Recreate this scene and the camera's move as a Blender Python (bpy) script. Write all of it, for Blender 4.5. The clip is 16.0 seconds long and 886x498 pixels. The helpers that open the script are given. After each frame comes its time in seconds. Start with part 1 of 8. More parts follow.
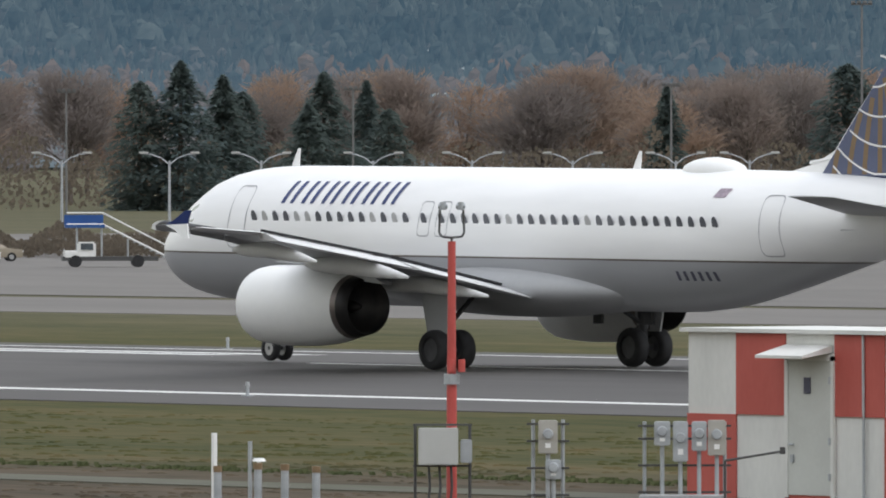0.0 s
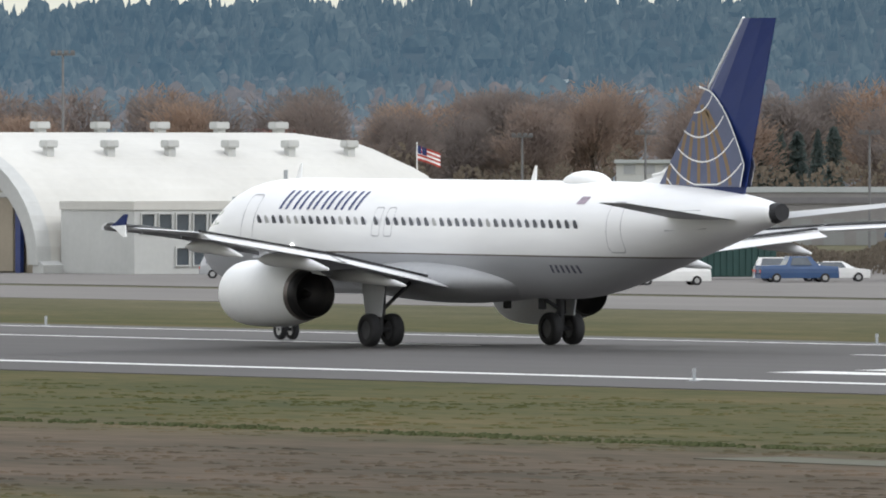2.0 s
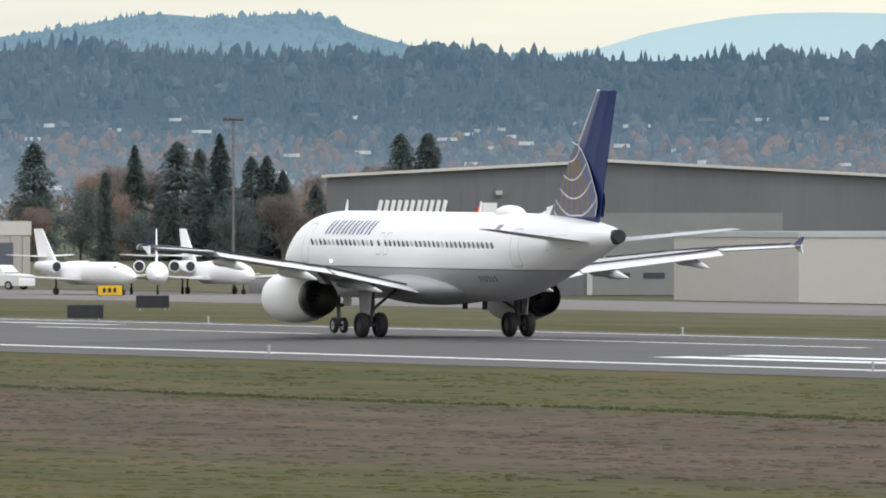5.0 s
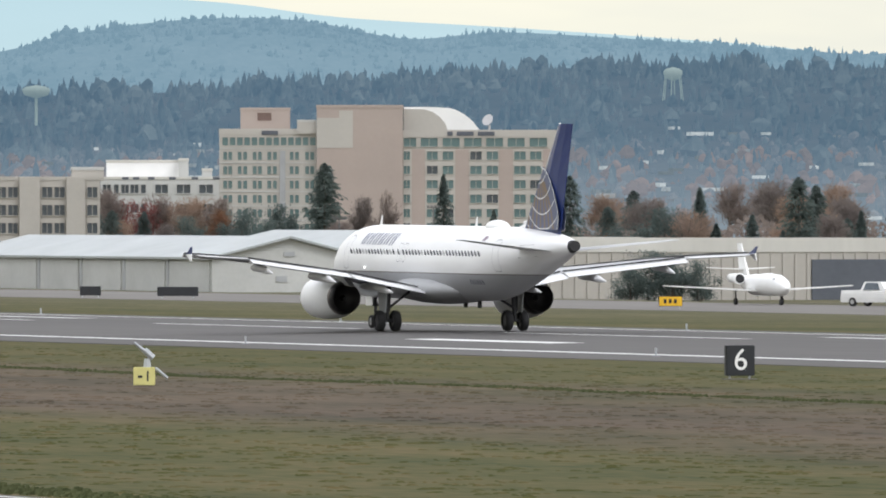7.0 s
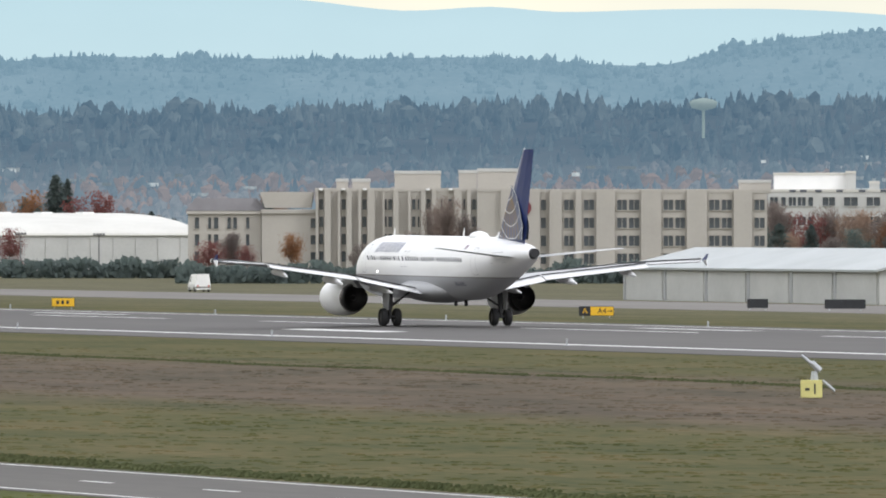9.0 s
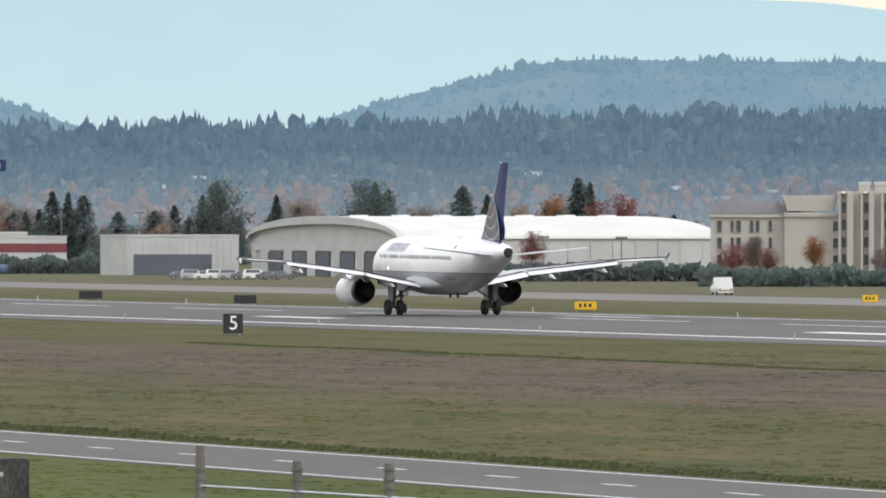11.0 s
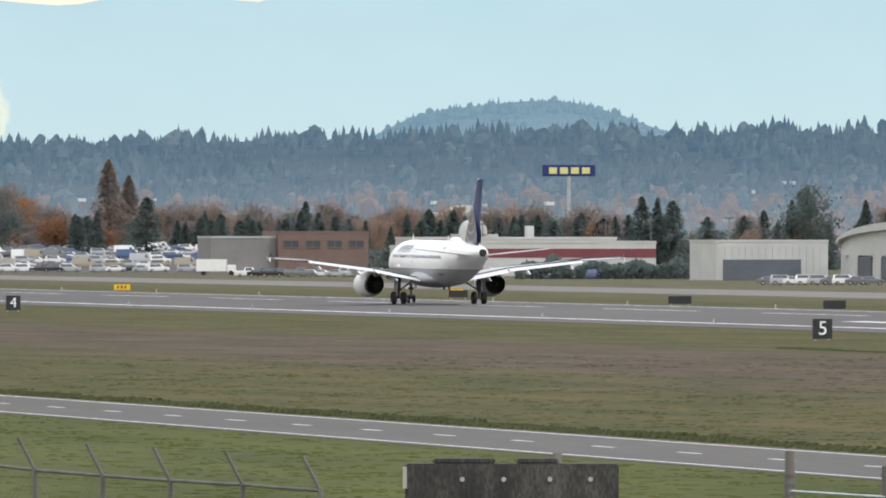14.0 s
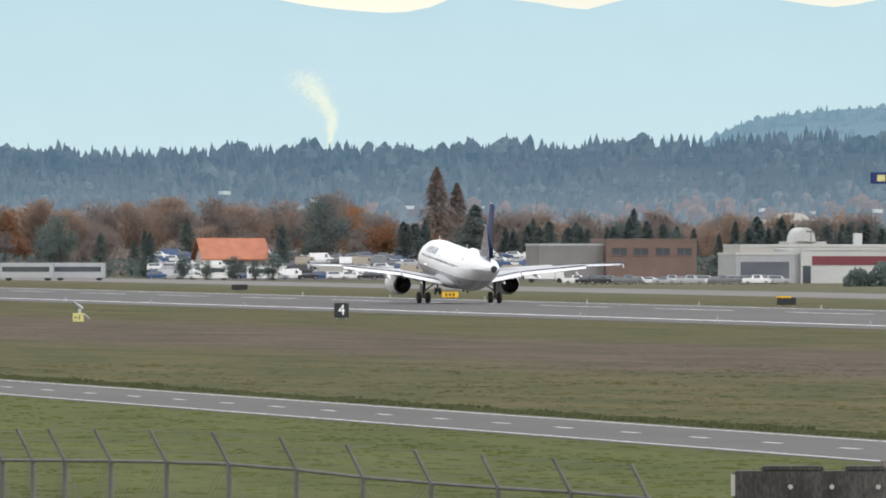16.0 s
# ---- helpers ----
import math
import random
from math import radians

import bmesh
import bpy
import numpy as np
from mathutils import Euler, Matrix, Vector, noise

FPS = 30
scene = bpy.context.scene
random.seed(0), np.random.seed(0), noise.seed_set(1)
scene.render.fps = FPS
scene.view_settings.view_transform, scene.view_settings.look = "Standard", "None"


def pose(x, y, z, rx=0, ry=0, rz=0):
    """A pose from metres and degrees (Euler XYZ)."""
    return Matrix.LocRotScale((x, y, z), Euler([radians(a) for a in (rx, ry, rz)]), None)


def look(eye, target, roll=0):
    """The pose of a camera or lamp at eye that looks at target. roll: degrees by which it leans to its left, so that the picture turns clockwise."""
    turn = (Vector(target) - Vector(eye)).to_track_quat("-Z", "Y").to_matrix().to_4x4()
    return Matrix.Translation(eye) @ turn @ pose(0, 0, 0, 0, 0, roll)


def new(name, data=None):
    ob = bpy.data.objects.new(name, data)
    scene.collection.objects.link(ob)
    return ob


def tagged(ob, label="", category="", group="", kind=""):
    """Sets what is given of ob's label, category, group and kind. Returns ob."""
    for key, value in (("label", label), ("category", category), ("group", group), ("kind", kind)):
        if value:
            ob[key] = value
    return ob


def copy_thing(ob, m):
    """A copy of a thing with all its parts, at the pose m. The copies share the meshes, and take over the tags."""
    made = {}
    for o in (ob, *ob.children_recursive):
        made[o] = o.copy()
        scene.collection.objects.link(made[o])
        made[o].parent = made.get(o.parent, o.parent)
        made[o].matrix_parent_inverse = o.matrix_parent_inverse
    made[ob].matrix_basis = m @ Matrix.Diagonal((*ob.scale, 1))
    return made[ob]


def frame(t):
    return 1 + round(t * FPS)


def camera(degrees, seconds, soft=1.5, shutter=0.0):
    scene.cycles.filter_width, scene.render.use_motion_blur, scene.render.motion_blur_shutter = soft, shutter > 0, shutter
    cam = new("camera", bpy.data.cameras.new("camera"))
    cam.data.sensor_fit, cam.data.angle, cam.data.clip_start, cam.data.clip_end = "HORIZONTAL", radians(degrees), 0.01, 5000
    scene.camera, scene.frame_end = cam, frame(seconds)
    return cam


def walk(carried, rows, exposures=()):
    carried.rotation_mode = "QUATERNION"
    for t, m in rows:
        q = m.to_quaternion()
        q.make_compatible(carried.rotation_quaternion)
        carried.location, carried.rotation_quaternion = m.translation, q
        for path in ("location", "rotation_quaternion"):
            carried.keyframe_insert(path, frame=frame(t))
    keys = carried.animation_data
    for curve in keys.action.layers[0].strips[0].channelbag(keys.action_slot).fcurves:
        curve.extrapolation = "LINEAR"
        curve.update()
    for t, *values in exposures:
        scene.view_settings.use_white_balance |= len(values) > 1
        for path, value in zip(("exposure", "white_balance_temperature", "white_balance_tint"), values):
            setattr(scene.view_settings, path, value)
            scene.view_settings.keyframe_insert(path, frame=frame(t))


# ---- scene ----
# The eye stands still beside the field and pans after the aircraft.
EYE_Z = 6.79
PAN = [
    (0.0, -39.5812, -0.4971),
    (0.1, -39.1349, -0.4909),
    (0.2, -38.6983, -0.4869),
    (0.3, -38.2720, -0.4833),
    (0.4, -37.8507, -0.4809),
    (0.5, -37.4372, -0.4766),
    (0.7, -36.6506, -0.4713),
    (1.0, -35.5056, -0.4655),
    (1.2, -34.7768, -0.4588),
    (1.5, -33.7005, -0.4497),
    (1.8, -32.7797, -0.4340),
    (2.0, -32.0962, -0.4219),
    (2.3, -31.1078, -0.4071),
    (2.5, -30.4799, -0.3913),
    (2.8, -29.5640, -0.3714),
    (3.0, -28.9664, -0.3581),
    (3.5, -27.5320, -0.3334),
    (4, -26.1728, -0.3043),
    (4.5, -24.8937, -0.2763),
    (5.0, -23.6961, -0.2502),
    (5.3, -23.0128, -0.2345),
    (5.5, -22.5838, -0.2250),
    (6.0, -21.5574, -0.2108),
    (6.5, -20.6190, -0.1930),
    (7.0, -19.7636, -0.1754),
    (7.5, -18.9558, -0.1611),
    (8.0, -18.1928, -0.1475),
    (8.5, -17.4712, -0.1316),
    (9.0, -16.7854, -0.1189),
    (9.5, -16.1763, -0.1077),
    (10.0, -15.5670, -0.1026),
    (10.2, -15.3198, -0.1091),
    (10.6, -14.8802, -0.1044),
    (11, -14.4531, -0.1047),
    (11.5, -13.9465, -0.1054),
    (12, -13.4693, -0.1056),
    (12.3, -13.1772, -0.1083),
    (12.5, -13.0097, -0.1030),
    (13.0, -12.6223, -0.0996),
    (13.5, -12.2237, -0.0880),
    (14.0, -11.8225, -0.0814),
    (14.5, -11.4222, -0.0718),
    (15.0, -11.0473, -0.0600),
    (15.5, -10.6942, -0.0533),
    (16.0, -10.3577, -0.0481),
]
cam = camera(3.954, 16.0, soft=1.9)
walk(cam, [(t, pose(0, 0, EYE_Z, 90 + tilt, 0, pan)) for t, pan, tilt in PAN],
     exposures=[(0.0, 0.04, 6080, 10.5), (0.5, 0.18, 6080, 10.5), (1.0, 0.23, 6080, 10.5), (3.0, 0.23, 6080, 11), (6.0, 0.3, 6120, 12), (16.0, 0.35, 6160, 12)])

# ---- light: a bright overcast day ----
SUN_EL, SUN_AZ = 48.0, 215.0
world = bpy.data.worlds.new("world")
scene.world = world
world.use_nodes = True
wt = world.node_tree
wt.nodes.clear()


def wnode(kind, **kw):
    n = wt.nodes.new(kind)
    for k, v in kw.items():
        n.inputs[k].default_value = v
    return n


sky = wnode("ShaderNodeTexSky")
sky.sky_type, sky.sun_disc = "NISHITA", False
sky.sun_elevation, sky.sun_rotation = radians(SUN_EL), radians(SUN_AZ)
sky.air_density, sky.dust_density = 1.2, 3.0
# a high cloud sheet over the blue, with soft grey undersides
co = wnode("ShaderNodeTexCoord")
mp = wnode("ShaderNodeMapping", Scale=(3.0, 3.0, 16.0))
cl = wnode("ShaderNodeTexNoise", Scale=1.6, Detail=6.0, Roughness=0.55)
rp = wt.nodes.new("ShaderNodeValToRGB")
rp.color_ramp.elements[0].position, rp.color_ramp.elements[0].color = 0.35, (6.6, 7.0, 7.4, 1)
rp.color_ramp.elements[1].position, rp.color_ramp.elements[1].color = 0.62, (10.4, 10.0, 8.7, 1)
mx = wt.nodes.new("ShaderNodeMix")
mx.data_type = "RGBA"
mx.inputs[0].default_value = 0.86
# an overcast sky is dimmest and warmest at its foot and about twice as bright overhead
sp = wt.nodes.new("ShaderNodeSeparateXYZ")
up = wt.nodes.new("ShaderNodeMapRange")
up.inputs[2].default_value = 0.55
foot = wt.nodes.new("ShaderNodeMix")
foot.data_type = "RGBA"
foot.inputs[6].default_value, foot.inputs[7].default_value = (0.79, 0.76, 0.645, 1), (1.17, 1.18, 1.25, 1)
veil = wt.nodes.new("ShaderNodeMix")
veil.data_type, veil.blend_type = "RGBA", "MULTIPLY"
veil.inputs[0].default_value = 1.0
bg = wnode("ShaderNodeBackground", Strength=0.128)
wo = wnode("ShaderNodeOutputWorld")
for a, b in ((co.outputs["Generated"], mp.inputs["Vector"]), (mp.outputs[0], cl.inputs["Vector"]), (cl.outputs[0], rp.inputs[0]),
             (sky.outputs[0], mx.inputs[6]), (rp.outputs[0], mx.inputs[7]), (co.outputs["Generated"], sp.inputs[0]), (sp.outputs[2], up.inputs[0]), (up.outputs[0], foot.inputs[0]), (mx.outputs[2], veil.inputs[6]), (foot.outputs[2], veil.inputs[7]), (veil.outputs[2], bg.inputs[0]), (bg.outputs[0], wo.inputs[0])):
    wt.links.new(a, b)
sun = new("sun", bpy.data.lights.new("sun", "SUN"))
sun.data.energy, sun.data.angle, sun.data.color = 1.1, radians(14), (1.0, 0.96, 0.9)
sun.matrix_world = look((0, 0, 0), (-math.sin(radians(SUN_AZ)) * -math.cos(radians(SUN_EL)), math.cos(radians(SUN_AZ)) * -math.cos(radians(SUN_EL)), -math.sin(radians(SUN_EL))))

# ---- materials ----
def material(name, stops, scale=1.0, rough=0.7, metal=0.0, bump=0.0, fine=0.25, coords="Object", stretch=(1, 1, 1), spec=0.4, detail=6.0, random=0.0):
    """Colours mixed by a coarse noise, grain from a fine one; stops: (place, rgb) pairs; scale: patches a metre."""
    m = bpy.data.materials.new(name)
    m.use_nodes = True
    nt = m.node_tree
    b = nt.nodes["Principled BSDF"]
    b.inputs["Roughness"].default_value, b.inputs["Metallic"].default_value = rough, metal
    b.inputs["Specular IOR Level"].default_value = spec
    tc = nt.nodes.new("ShaderNodeTexCoord")
    mp = nt.nodes.new("ShaderNodeMapping")
    mp.inputs["Scale"].default_value = stretch
    n1 = nt.nodes.new("ShaderNodeTexNoise")
    n1.inputs["Scale"].default_value, n1.inputs["Detail"].default_value = scale, detail
    n2 = nt.nodes.new("ShaderNodeTexNoise")
    n2.inputs["Scale"].default_value, n2.inputs["Detail"].default_value = scale * 13, 3
    mixv = nt.nodes.new("ShaderNodeMix")
    mixv.inputs[0].default_value = fine
    ramp = nt.nodes.new("ShaderNodeValToRGB")
    el = ramp.color_ramp.elements
    while len(el) < len(stops):
        el.new(0.5)
    for e, (p, c) in zip(el, stops):
        e.position, e.color = p, (*c, 1)
    L = nt.links.new
    L(tc.outputs[coords], mp.inputs[0])
    L(mp.outputs[0], n1.inputs["Vector"])
    L(mp.outputs[0], n2.inputs["Vector"])
    L(n1.outputs[0], mixv.inputs[2])
    L(n2.outputs[0], mixv.inputs[3])
    last = mixv.outputs[0]
    if random:
        oi = nt.nodes.new("ShaderNodeObjectInfo")
        ma = nt.nodes.new("ShaderNodeMath")
        ma.operation = "MULTIPLY_ADD"
        ma.inputs[1].default_value, ma.inputs[2].default_value = random, -random / 2
        ad = nt.nodes.new("ShaderNodeMath")
        L(oi.outputs["Random"], ma.inputs[0])
        L(last, ad.inputs[0])
        L(ma.outputs[0], ad.inputs[1])
        last = ad.outputs[0]
    L(last, ramp.inputs[0])
    L(ramp.outputs[0], b.inputs["Base Color"])
    if bump:
        bp = nt.nodes.new("ShaderNodeBump")
        bp.inputs["Strength"].default_value, bp.inputs["Distance"].default_value = bump, 0.02
        L(n2.outputs[0], bp.inputs["Height"])
        L(bp.outputs[0], b.inputs["Normal"])
    return m


def two(name, c, spread=0.12, **kw):
    """A plain paint with a little unevenness."""
    lo, hi = [max(0, v * (1 - spread)) for v in c], [min(1, v * (1 + spread)) for v in c]
    return material(name, [(0.3, lo), (0.7, hi)], **kw)


M = {}
M["asphalt"] = material("asphalt", [(0.3, (0.05, 0.046, 0.045)), (0.55, (0.068, 0.063, 0.061)), (0.75, (0.09, 0.083, 0.079))], scale=0.05, rough=0.85, bump=0.3, fine=0.35, stretch=(1, 0.12, 1))
M["shoulder"] = material("shoulder", [(0.3, (0.072, 0.07, 0.07)), (0.7, (0.108, 0.104, 0.101))], scale=0.08, rough=0.9, fine=0.4, stretch=(1, 0.15, 1))
M["road_asphalt"] = material("worn_road_asphalt", [(0.3, (0.056, 0.052, 0.048)), (0.7, (0.088, 0.081, 0.074))], scale=0.15, rough=0.9, fine=0.45, stretch=(1, 0.12, 1), bump=0.2)
M["track_gravel"] = material("grown_over_gravel", [(0.3, (0.05, 0.052, 0.028)), (0.7, (0.1, 0.096, 0.075))], scale=0.4, rough=0.95, fine=0.5, stretch=(1, 0.15, 1))
M["concrete"] = material("concrete", [(0.3, (0.105, 0.097, 0.09)), (0.7, (0.155, 0.144, 0.133))], scale=0.06, rough=0.9, fine=0.35, stretch=(1, 0.3, 1))
M["line"] = two("line_paint", (0.62, 0.62, 0.6), 0.2, scale=0.4, rough=0.6, fine=0.6)
M["white"] = two("white_paint", (0.78, 0.78, 0.77), 0.05, scale=0.3, rough=0.45)
M["dark"] = two("dark_rubber", (0.022, 0.022, 0.024), 0.3, scale=3, rough=0.8)
M["metal"] = two("bare_metal", (0.42, 0.42, 0.43), 0.15, scale=2, rough=0.35, metal=0.8)
M["grey"] = two("grey_paint", (0.33, 0.34, 0.35), 0.1, scale=0.5, rough=0.5)
M["galv"] = two("galvanised_steel", (0.38, 0.4, 0.42), 0.2, scale=3, rough=0.5, metal=0.4)
M["red"] = two("red_paint", (0.46, 0.06, 0.045), 0.15, scale=1, rough=0.55)
M["redpole"] = two("red_pole_paint", (0.42, 0.07, 0.06), 0.15, scale=2, rough=0.5)
M["black"] = two("black_paint", (0.02, 0.022, 0.026), 0.2, scale=2, rough=0.5)
M["navy"] = two("navy_paint", (0.015, 0.03, 0.13), 0.12, scale=0.6, rough=0.35)
M["gold"] = two("gold_paint", (0.2, 0.135, 0.075), 0.15, scale=1, rough=0.4)
M["yellow"] = two("yellow_paint", (0.72, 0.43, 0.02), 0.1, scale=1, rough=0.5)
M["brass"] = two("pale_yellow_paint", (0.6, 0.56, 0.22), 0.1, scale=2, rough=0.5)
M["glass"] = material("dark_glass", [(0.3, (0.03, 0.04, 0.05)), (0.7, (0.07, 0.085, 0.1))], scale=0.3, rough=0.12, spec=0.7)
M["green_glass"] = material("green_glass", [(0.3, (0.07, 0.125, 0.13)), (0.7, (0.13, 0.2, 0.2))], scale=0.12, rough=0.15, spec=0.6)
M["trunk"] = two("bark", (0.12, 0.1, 0.086), 0.3, scale=2, rough=0.9)
# needles are lightened and blued, so haze is painted into their base colour
M["conifer"] = material("conifer_needles", [(0.3, (0.1, 0.13, 0.126)), (0.7, (0.14, 0.172, 0.156))], scale=0.6, rough=0.8, fine=0.5, random=0.25, spec=0.15)
M["autumn"] = material("autumn_twigs", [(0.3, (0.2, 0.173, 0.16)), (0.55, (0.245, 0.2, 0.176)), (0.75, (0.31, 0.222, 0.166))], scale=0.15, rough=0.9, fine=0.3, random=0.6, spec=0.1)
M["rust"] = material("rust_leaves", [(0.3, (0.2, 0.11, 0.07)), (0.7, (0.36, 0.19, 0.09))], scale=0.3, rough=0.9, fine=0.5, random=0.4, spec=0.1)
M["redleaf"] = material("red_leaves", [(0.3, (0.16, 0.075, 0.07)), (0.7, (0.27, 0.11, 0.1))], scale=0.4, rough=0.9, fine=0.5, spec=0.1)


def mat_ground():
    """Mown field: green and dry brown strips along the runway, mottled."""
    m = material("field_grass", [(0.34, (0.0292, 0.0361, 0.0103)), (0.5, (0.0583, 0.0568, 0.0189)), (0.66, (0.0991, 0.0774, 0.0344))], scale=0.16, rough=0.95, fine=0.5, stretch=(1, 0.25, 1), spec=0.1, bump=0.4)
    nt = m.node_tree
    b, ramp = nt.nodes["Principled BSDF"], next(n for n in nt.nodes if n.type == "VALTORGB")
    geo = nt.nodes.new("ShaderNodeNewGeometry")
    sep = nt.nodes.new("ShaderNodeSeparateXYZ")
    nz = nt.nodes.new("ShaderNodeTexNoise")
    nz.inputs["Scale"].default_value, nz.inputs["Detail"].default_value = 0.03, 5
    st = nt.nodes.new("ShaderNodeMapping")
    st.inputs["Scale"].default_value = (1, 0.2, 1)
    ad = nt.nodes.new("ShaderNodeMath")
    ad.operation = "MULTIPLY_ADD"
    ad.inputs[1].default_value = 46.0
    band = nt.nodes.new("ShaderNodeValToRGB")
    # across the field, 60 to 220 m from the eye's line
    stops = [(0.0, 0), (0.42, 0), (0.52, 1), (0.68, 0.9), (0.76, 0.05), (1.0, 0.0)]
    while len(band.color_ramp.elements) < len(stops):
        band.color_ramp.elements.new(0.5)
    for e, (p, v) in zip(band.color_ramp.elements, stops):
        e.position, e.color = p, (v, v, v, 1)
    mr = nt.nodes.new("ShaderNodeMapRange")
    mr.inputs[1].default_value, mr.inputs[2].default_value = 60 + 23, 220 + 23
    mix = nt.nodes.new("ShaderNodeMix")
    mix.data_type = "RGBA"
    brown = nt.nodes.new("ShaderNodeValToRGB")
    brown.color_ramp.elements[0].position, brown.color_ramp.elements[0].color = 0.34, (0.036, 0.031, 0.021, 1)
    brown.color_ramp.elements[1].position, brown.color_ramp.elements[1].color = 0.66, (0.104, 0.077, 0.054, 1)
    L = nt.links.new
    L(geo.outputs["Position"], st.inputs[0])
    L(st.outputs[0], nz.inputs["Vector"])
    L(geo.outputs["Position"], sep.inputs[0])
    L(nz.outputs[0], ad.inputs[0])
    L(sep.outputs[0], ad.inputs[2])
    L(ad.outputs[0], mr.inputs[0])
    L(mr.outputs[0], band.inputs[0])
    L(ramp.inputs[0].links[0].from_socket, brown.inputs[0])
    # lush green on the near side of the road
    near, lush = nt.nodes.new("ShaderNodeMapRange"), nt.nodes.new("ShaderNodeMix")
    near.inputs[1].default_value, near.inputs[2].default_value = 98, 84
    lush.data_type = "RGBA"
    gr = nt.nodes.new("ShaderNodeValToRGB")
    gr.color_ramp.elements[0].position, gr.color_ramp.elements[0].color = 0.32, (0.034, 0.046, 0.01, 1)
    gr.color_ramp.elements[1].position, gr.color_ramp.elements[1].color = 0.68, (0.084, 0.09, 0.024, 1)
    L(ramp.inputs[0].links[0].from_socket, gr.inputs[0])
    L(sep.outputs[0], near.inputs[0])
    L(near.outputs[0], lush.inputs[0])
    L(mix.outputs[2], lush.inputs[6])
    L(gr.outputs[0], lush.inputs[7])
    L(band.outputs[0], mix.inputs[0])
    L(ramp.outputs[0], mix.inputs[6])
    L(brown.outputs[0], mix.inputs[7])
    # duller, paler grass beyond the runway
    past, dry = nt.nodes.new("ShaderNodeMapRange"), nt.nodes.new("ShaderNodeMix")
    past.inputs[1].default_value, past.inputs[2].default_value, past.inputs[4].default_value = 280, 330, 0.8
    dry.data_type = "RGBA"
    dr = nt.nodes.new("ShaderNodeValToRGB")
    dr.color_ramp.elements[0].position, dr.color_ramp.elements[0].color = 0.34, (0.062, 0.062, 0.036, 1)
    dr.color_ramp.elements[1].position, dr.color_ramp.elements[1].color = 0.66, (0.118, 0.106, 0.066, 1)
    L(ramp.inputs[0].links[0].from_socket, dr.inputs[0])
    L(sep.outputs[0], past.inputs[0])
    L(past.outputs[0], dry.inputs[0])
    L(lush.outputs[2], dry.inputs[6])
    L(dr.outputs[0], dry.inputs[7])
    L(dry.outputs[2], b.inputs["Base Color"])
    return m


def mat_livery():
    """White above, light grey below, a thin bronze line between; faint panel dirt."""
    m = bpy.data.materials.new("airliner_paint")
    m.use_nodes = True
    nt = m.node_tree
    b = nt.nodes["Principled BSDF"]
    b.inputs["Roughness"].default_value = 0.33
    b.inputs["Specular IOR Level"].default_value = 0.5
    tc = nt.nodes.new("ShaderNodeTexCoord")
    sep = nt.nodes.new("ShaderNodeSeparateXYZ")
    mr = nt.nodes.new("ShaderNodeMapRange")
    mr.inputs[1].default_value, mr.inputs[2].default_value = 2.8, 3.8
    rp = nt.nodes.new("ShaderNodeValToRGB")
    rp.color_ramp.interpolation = "CONSTANT"
    stops = [(0, (0.36, 0.365, 0.38)), (0.44, (0.1, 0.08, 0.06)), (0.49, (0.8, 0.8, 0.8))]
    while len(rp.color_ramp.elements) < len(stops):
        rp.color_ramp.elements.new(0.5)
    for e, (p, c) in zip(rp.color_ramp.elements, stops):
        e.position, e.color = p, (*c, 1)
    nz = nt.nodes.new("ShaderNodeTexNoise")
    nz.inputs["Scale"].default_value, nz.inputs["Detail"].default_value = 0.7, 5
    mp = nt.nodes.new("ShaderNodeMapping")
    mp.inputs["Scale"].default_value = (1, 0.3, 2)
    mg = nt.nodes.new("ShaderNodeMapRange")
    mg.inputs[1].default_value, mg.inputs[2].default_value, mg.inputs[3].default_value, mg.inputs[4].default_value = 0.3, 0.7, 0.93, 1.03
    mul = nt.nodes.new("ShaderNodeMix")
    mul.data_type, mul.blend_type = "RGBA", "MULTIPLY"
    mul.inputs[0].default_value = 1.0
    L = nt.links.new
    L(tc.outputs["Object"], sep.inputs[0])
    L(sep.outputs[2], mr.inputs[0])
    L(mr.outputs[0], rp.inputs[0])
    L(tc.outputs["Object"], mp.inputs[0])
    L(mp.outputs[0], nz.inputs["Vector"])
    L(nz.outputs[0], mg.inputs[0])
    L(rp.outputs[0], mul.inputs[6])
    L(mg.outputs[0], mul.inputs[7])
    L(mul.outputs[2], b.inputs["Base Color"])
    return m


def leafy(m):
    """Let half of the light through thin leaves."""
    nt = m.node_tree
    b, out = nt.nodes["Principled BSDF"], nt.nodes["Material Output"]
    tr, mix = nt.nodes.new("ShaderNodeBsdfTranslucent"), nt.nodes.new("ShaderNodeMixShader")
    mix.inputs[0].default_value = 0.55
    nt.links.new(b.inputs["Base Color"].links[0].from_socket, tr.inputs[0])
    nt.links.new(b.outputs[0], mix.inputs[1])
    nt.links.new(tr.outputs[0], mix.inputs[2])
    nt.links.new(mix.outputs[0], out.inputs[0])


for k in ("conifer", "autumn", "rust", "redleaf"):
    leafy(M[k])


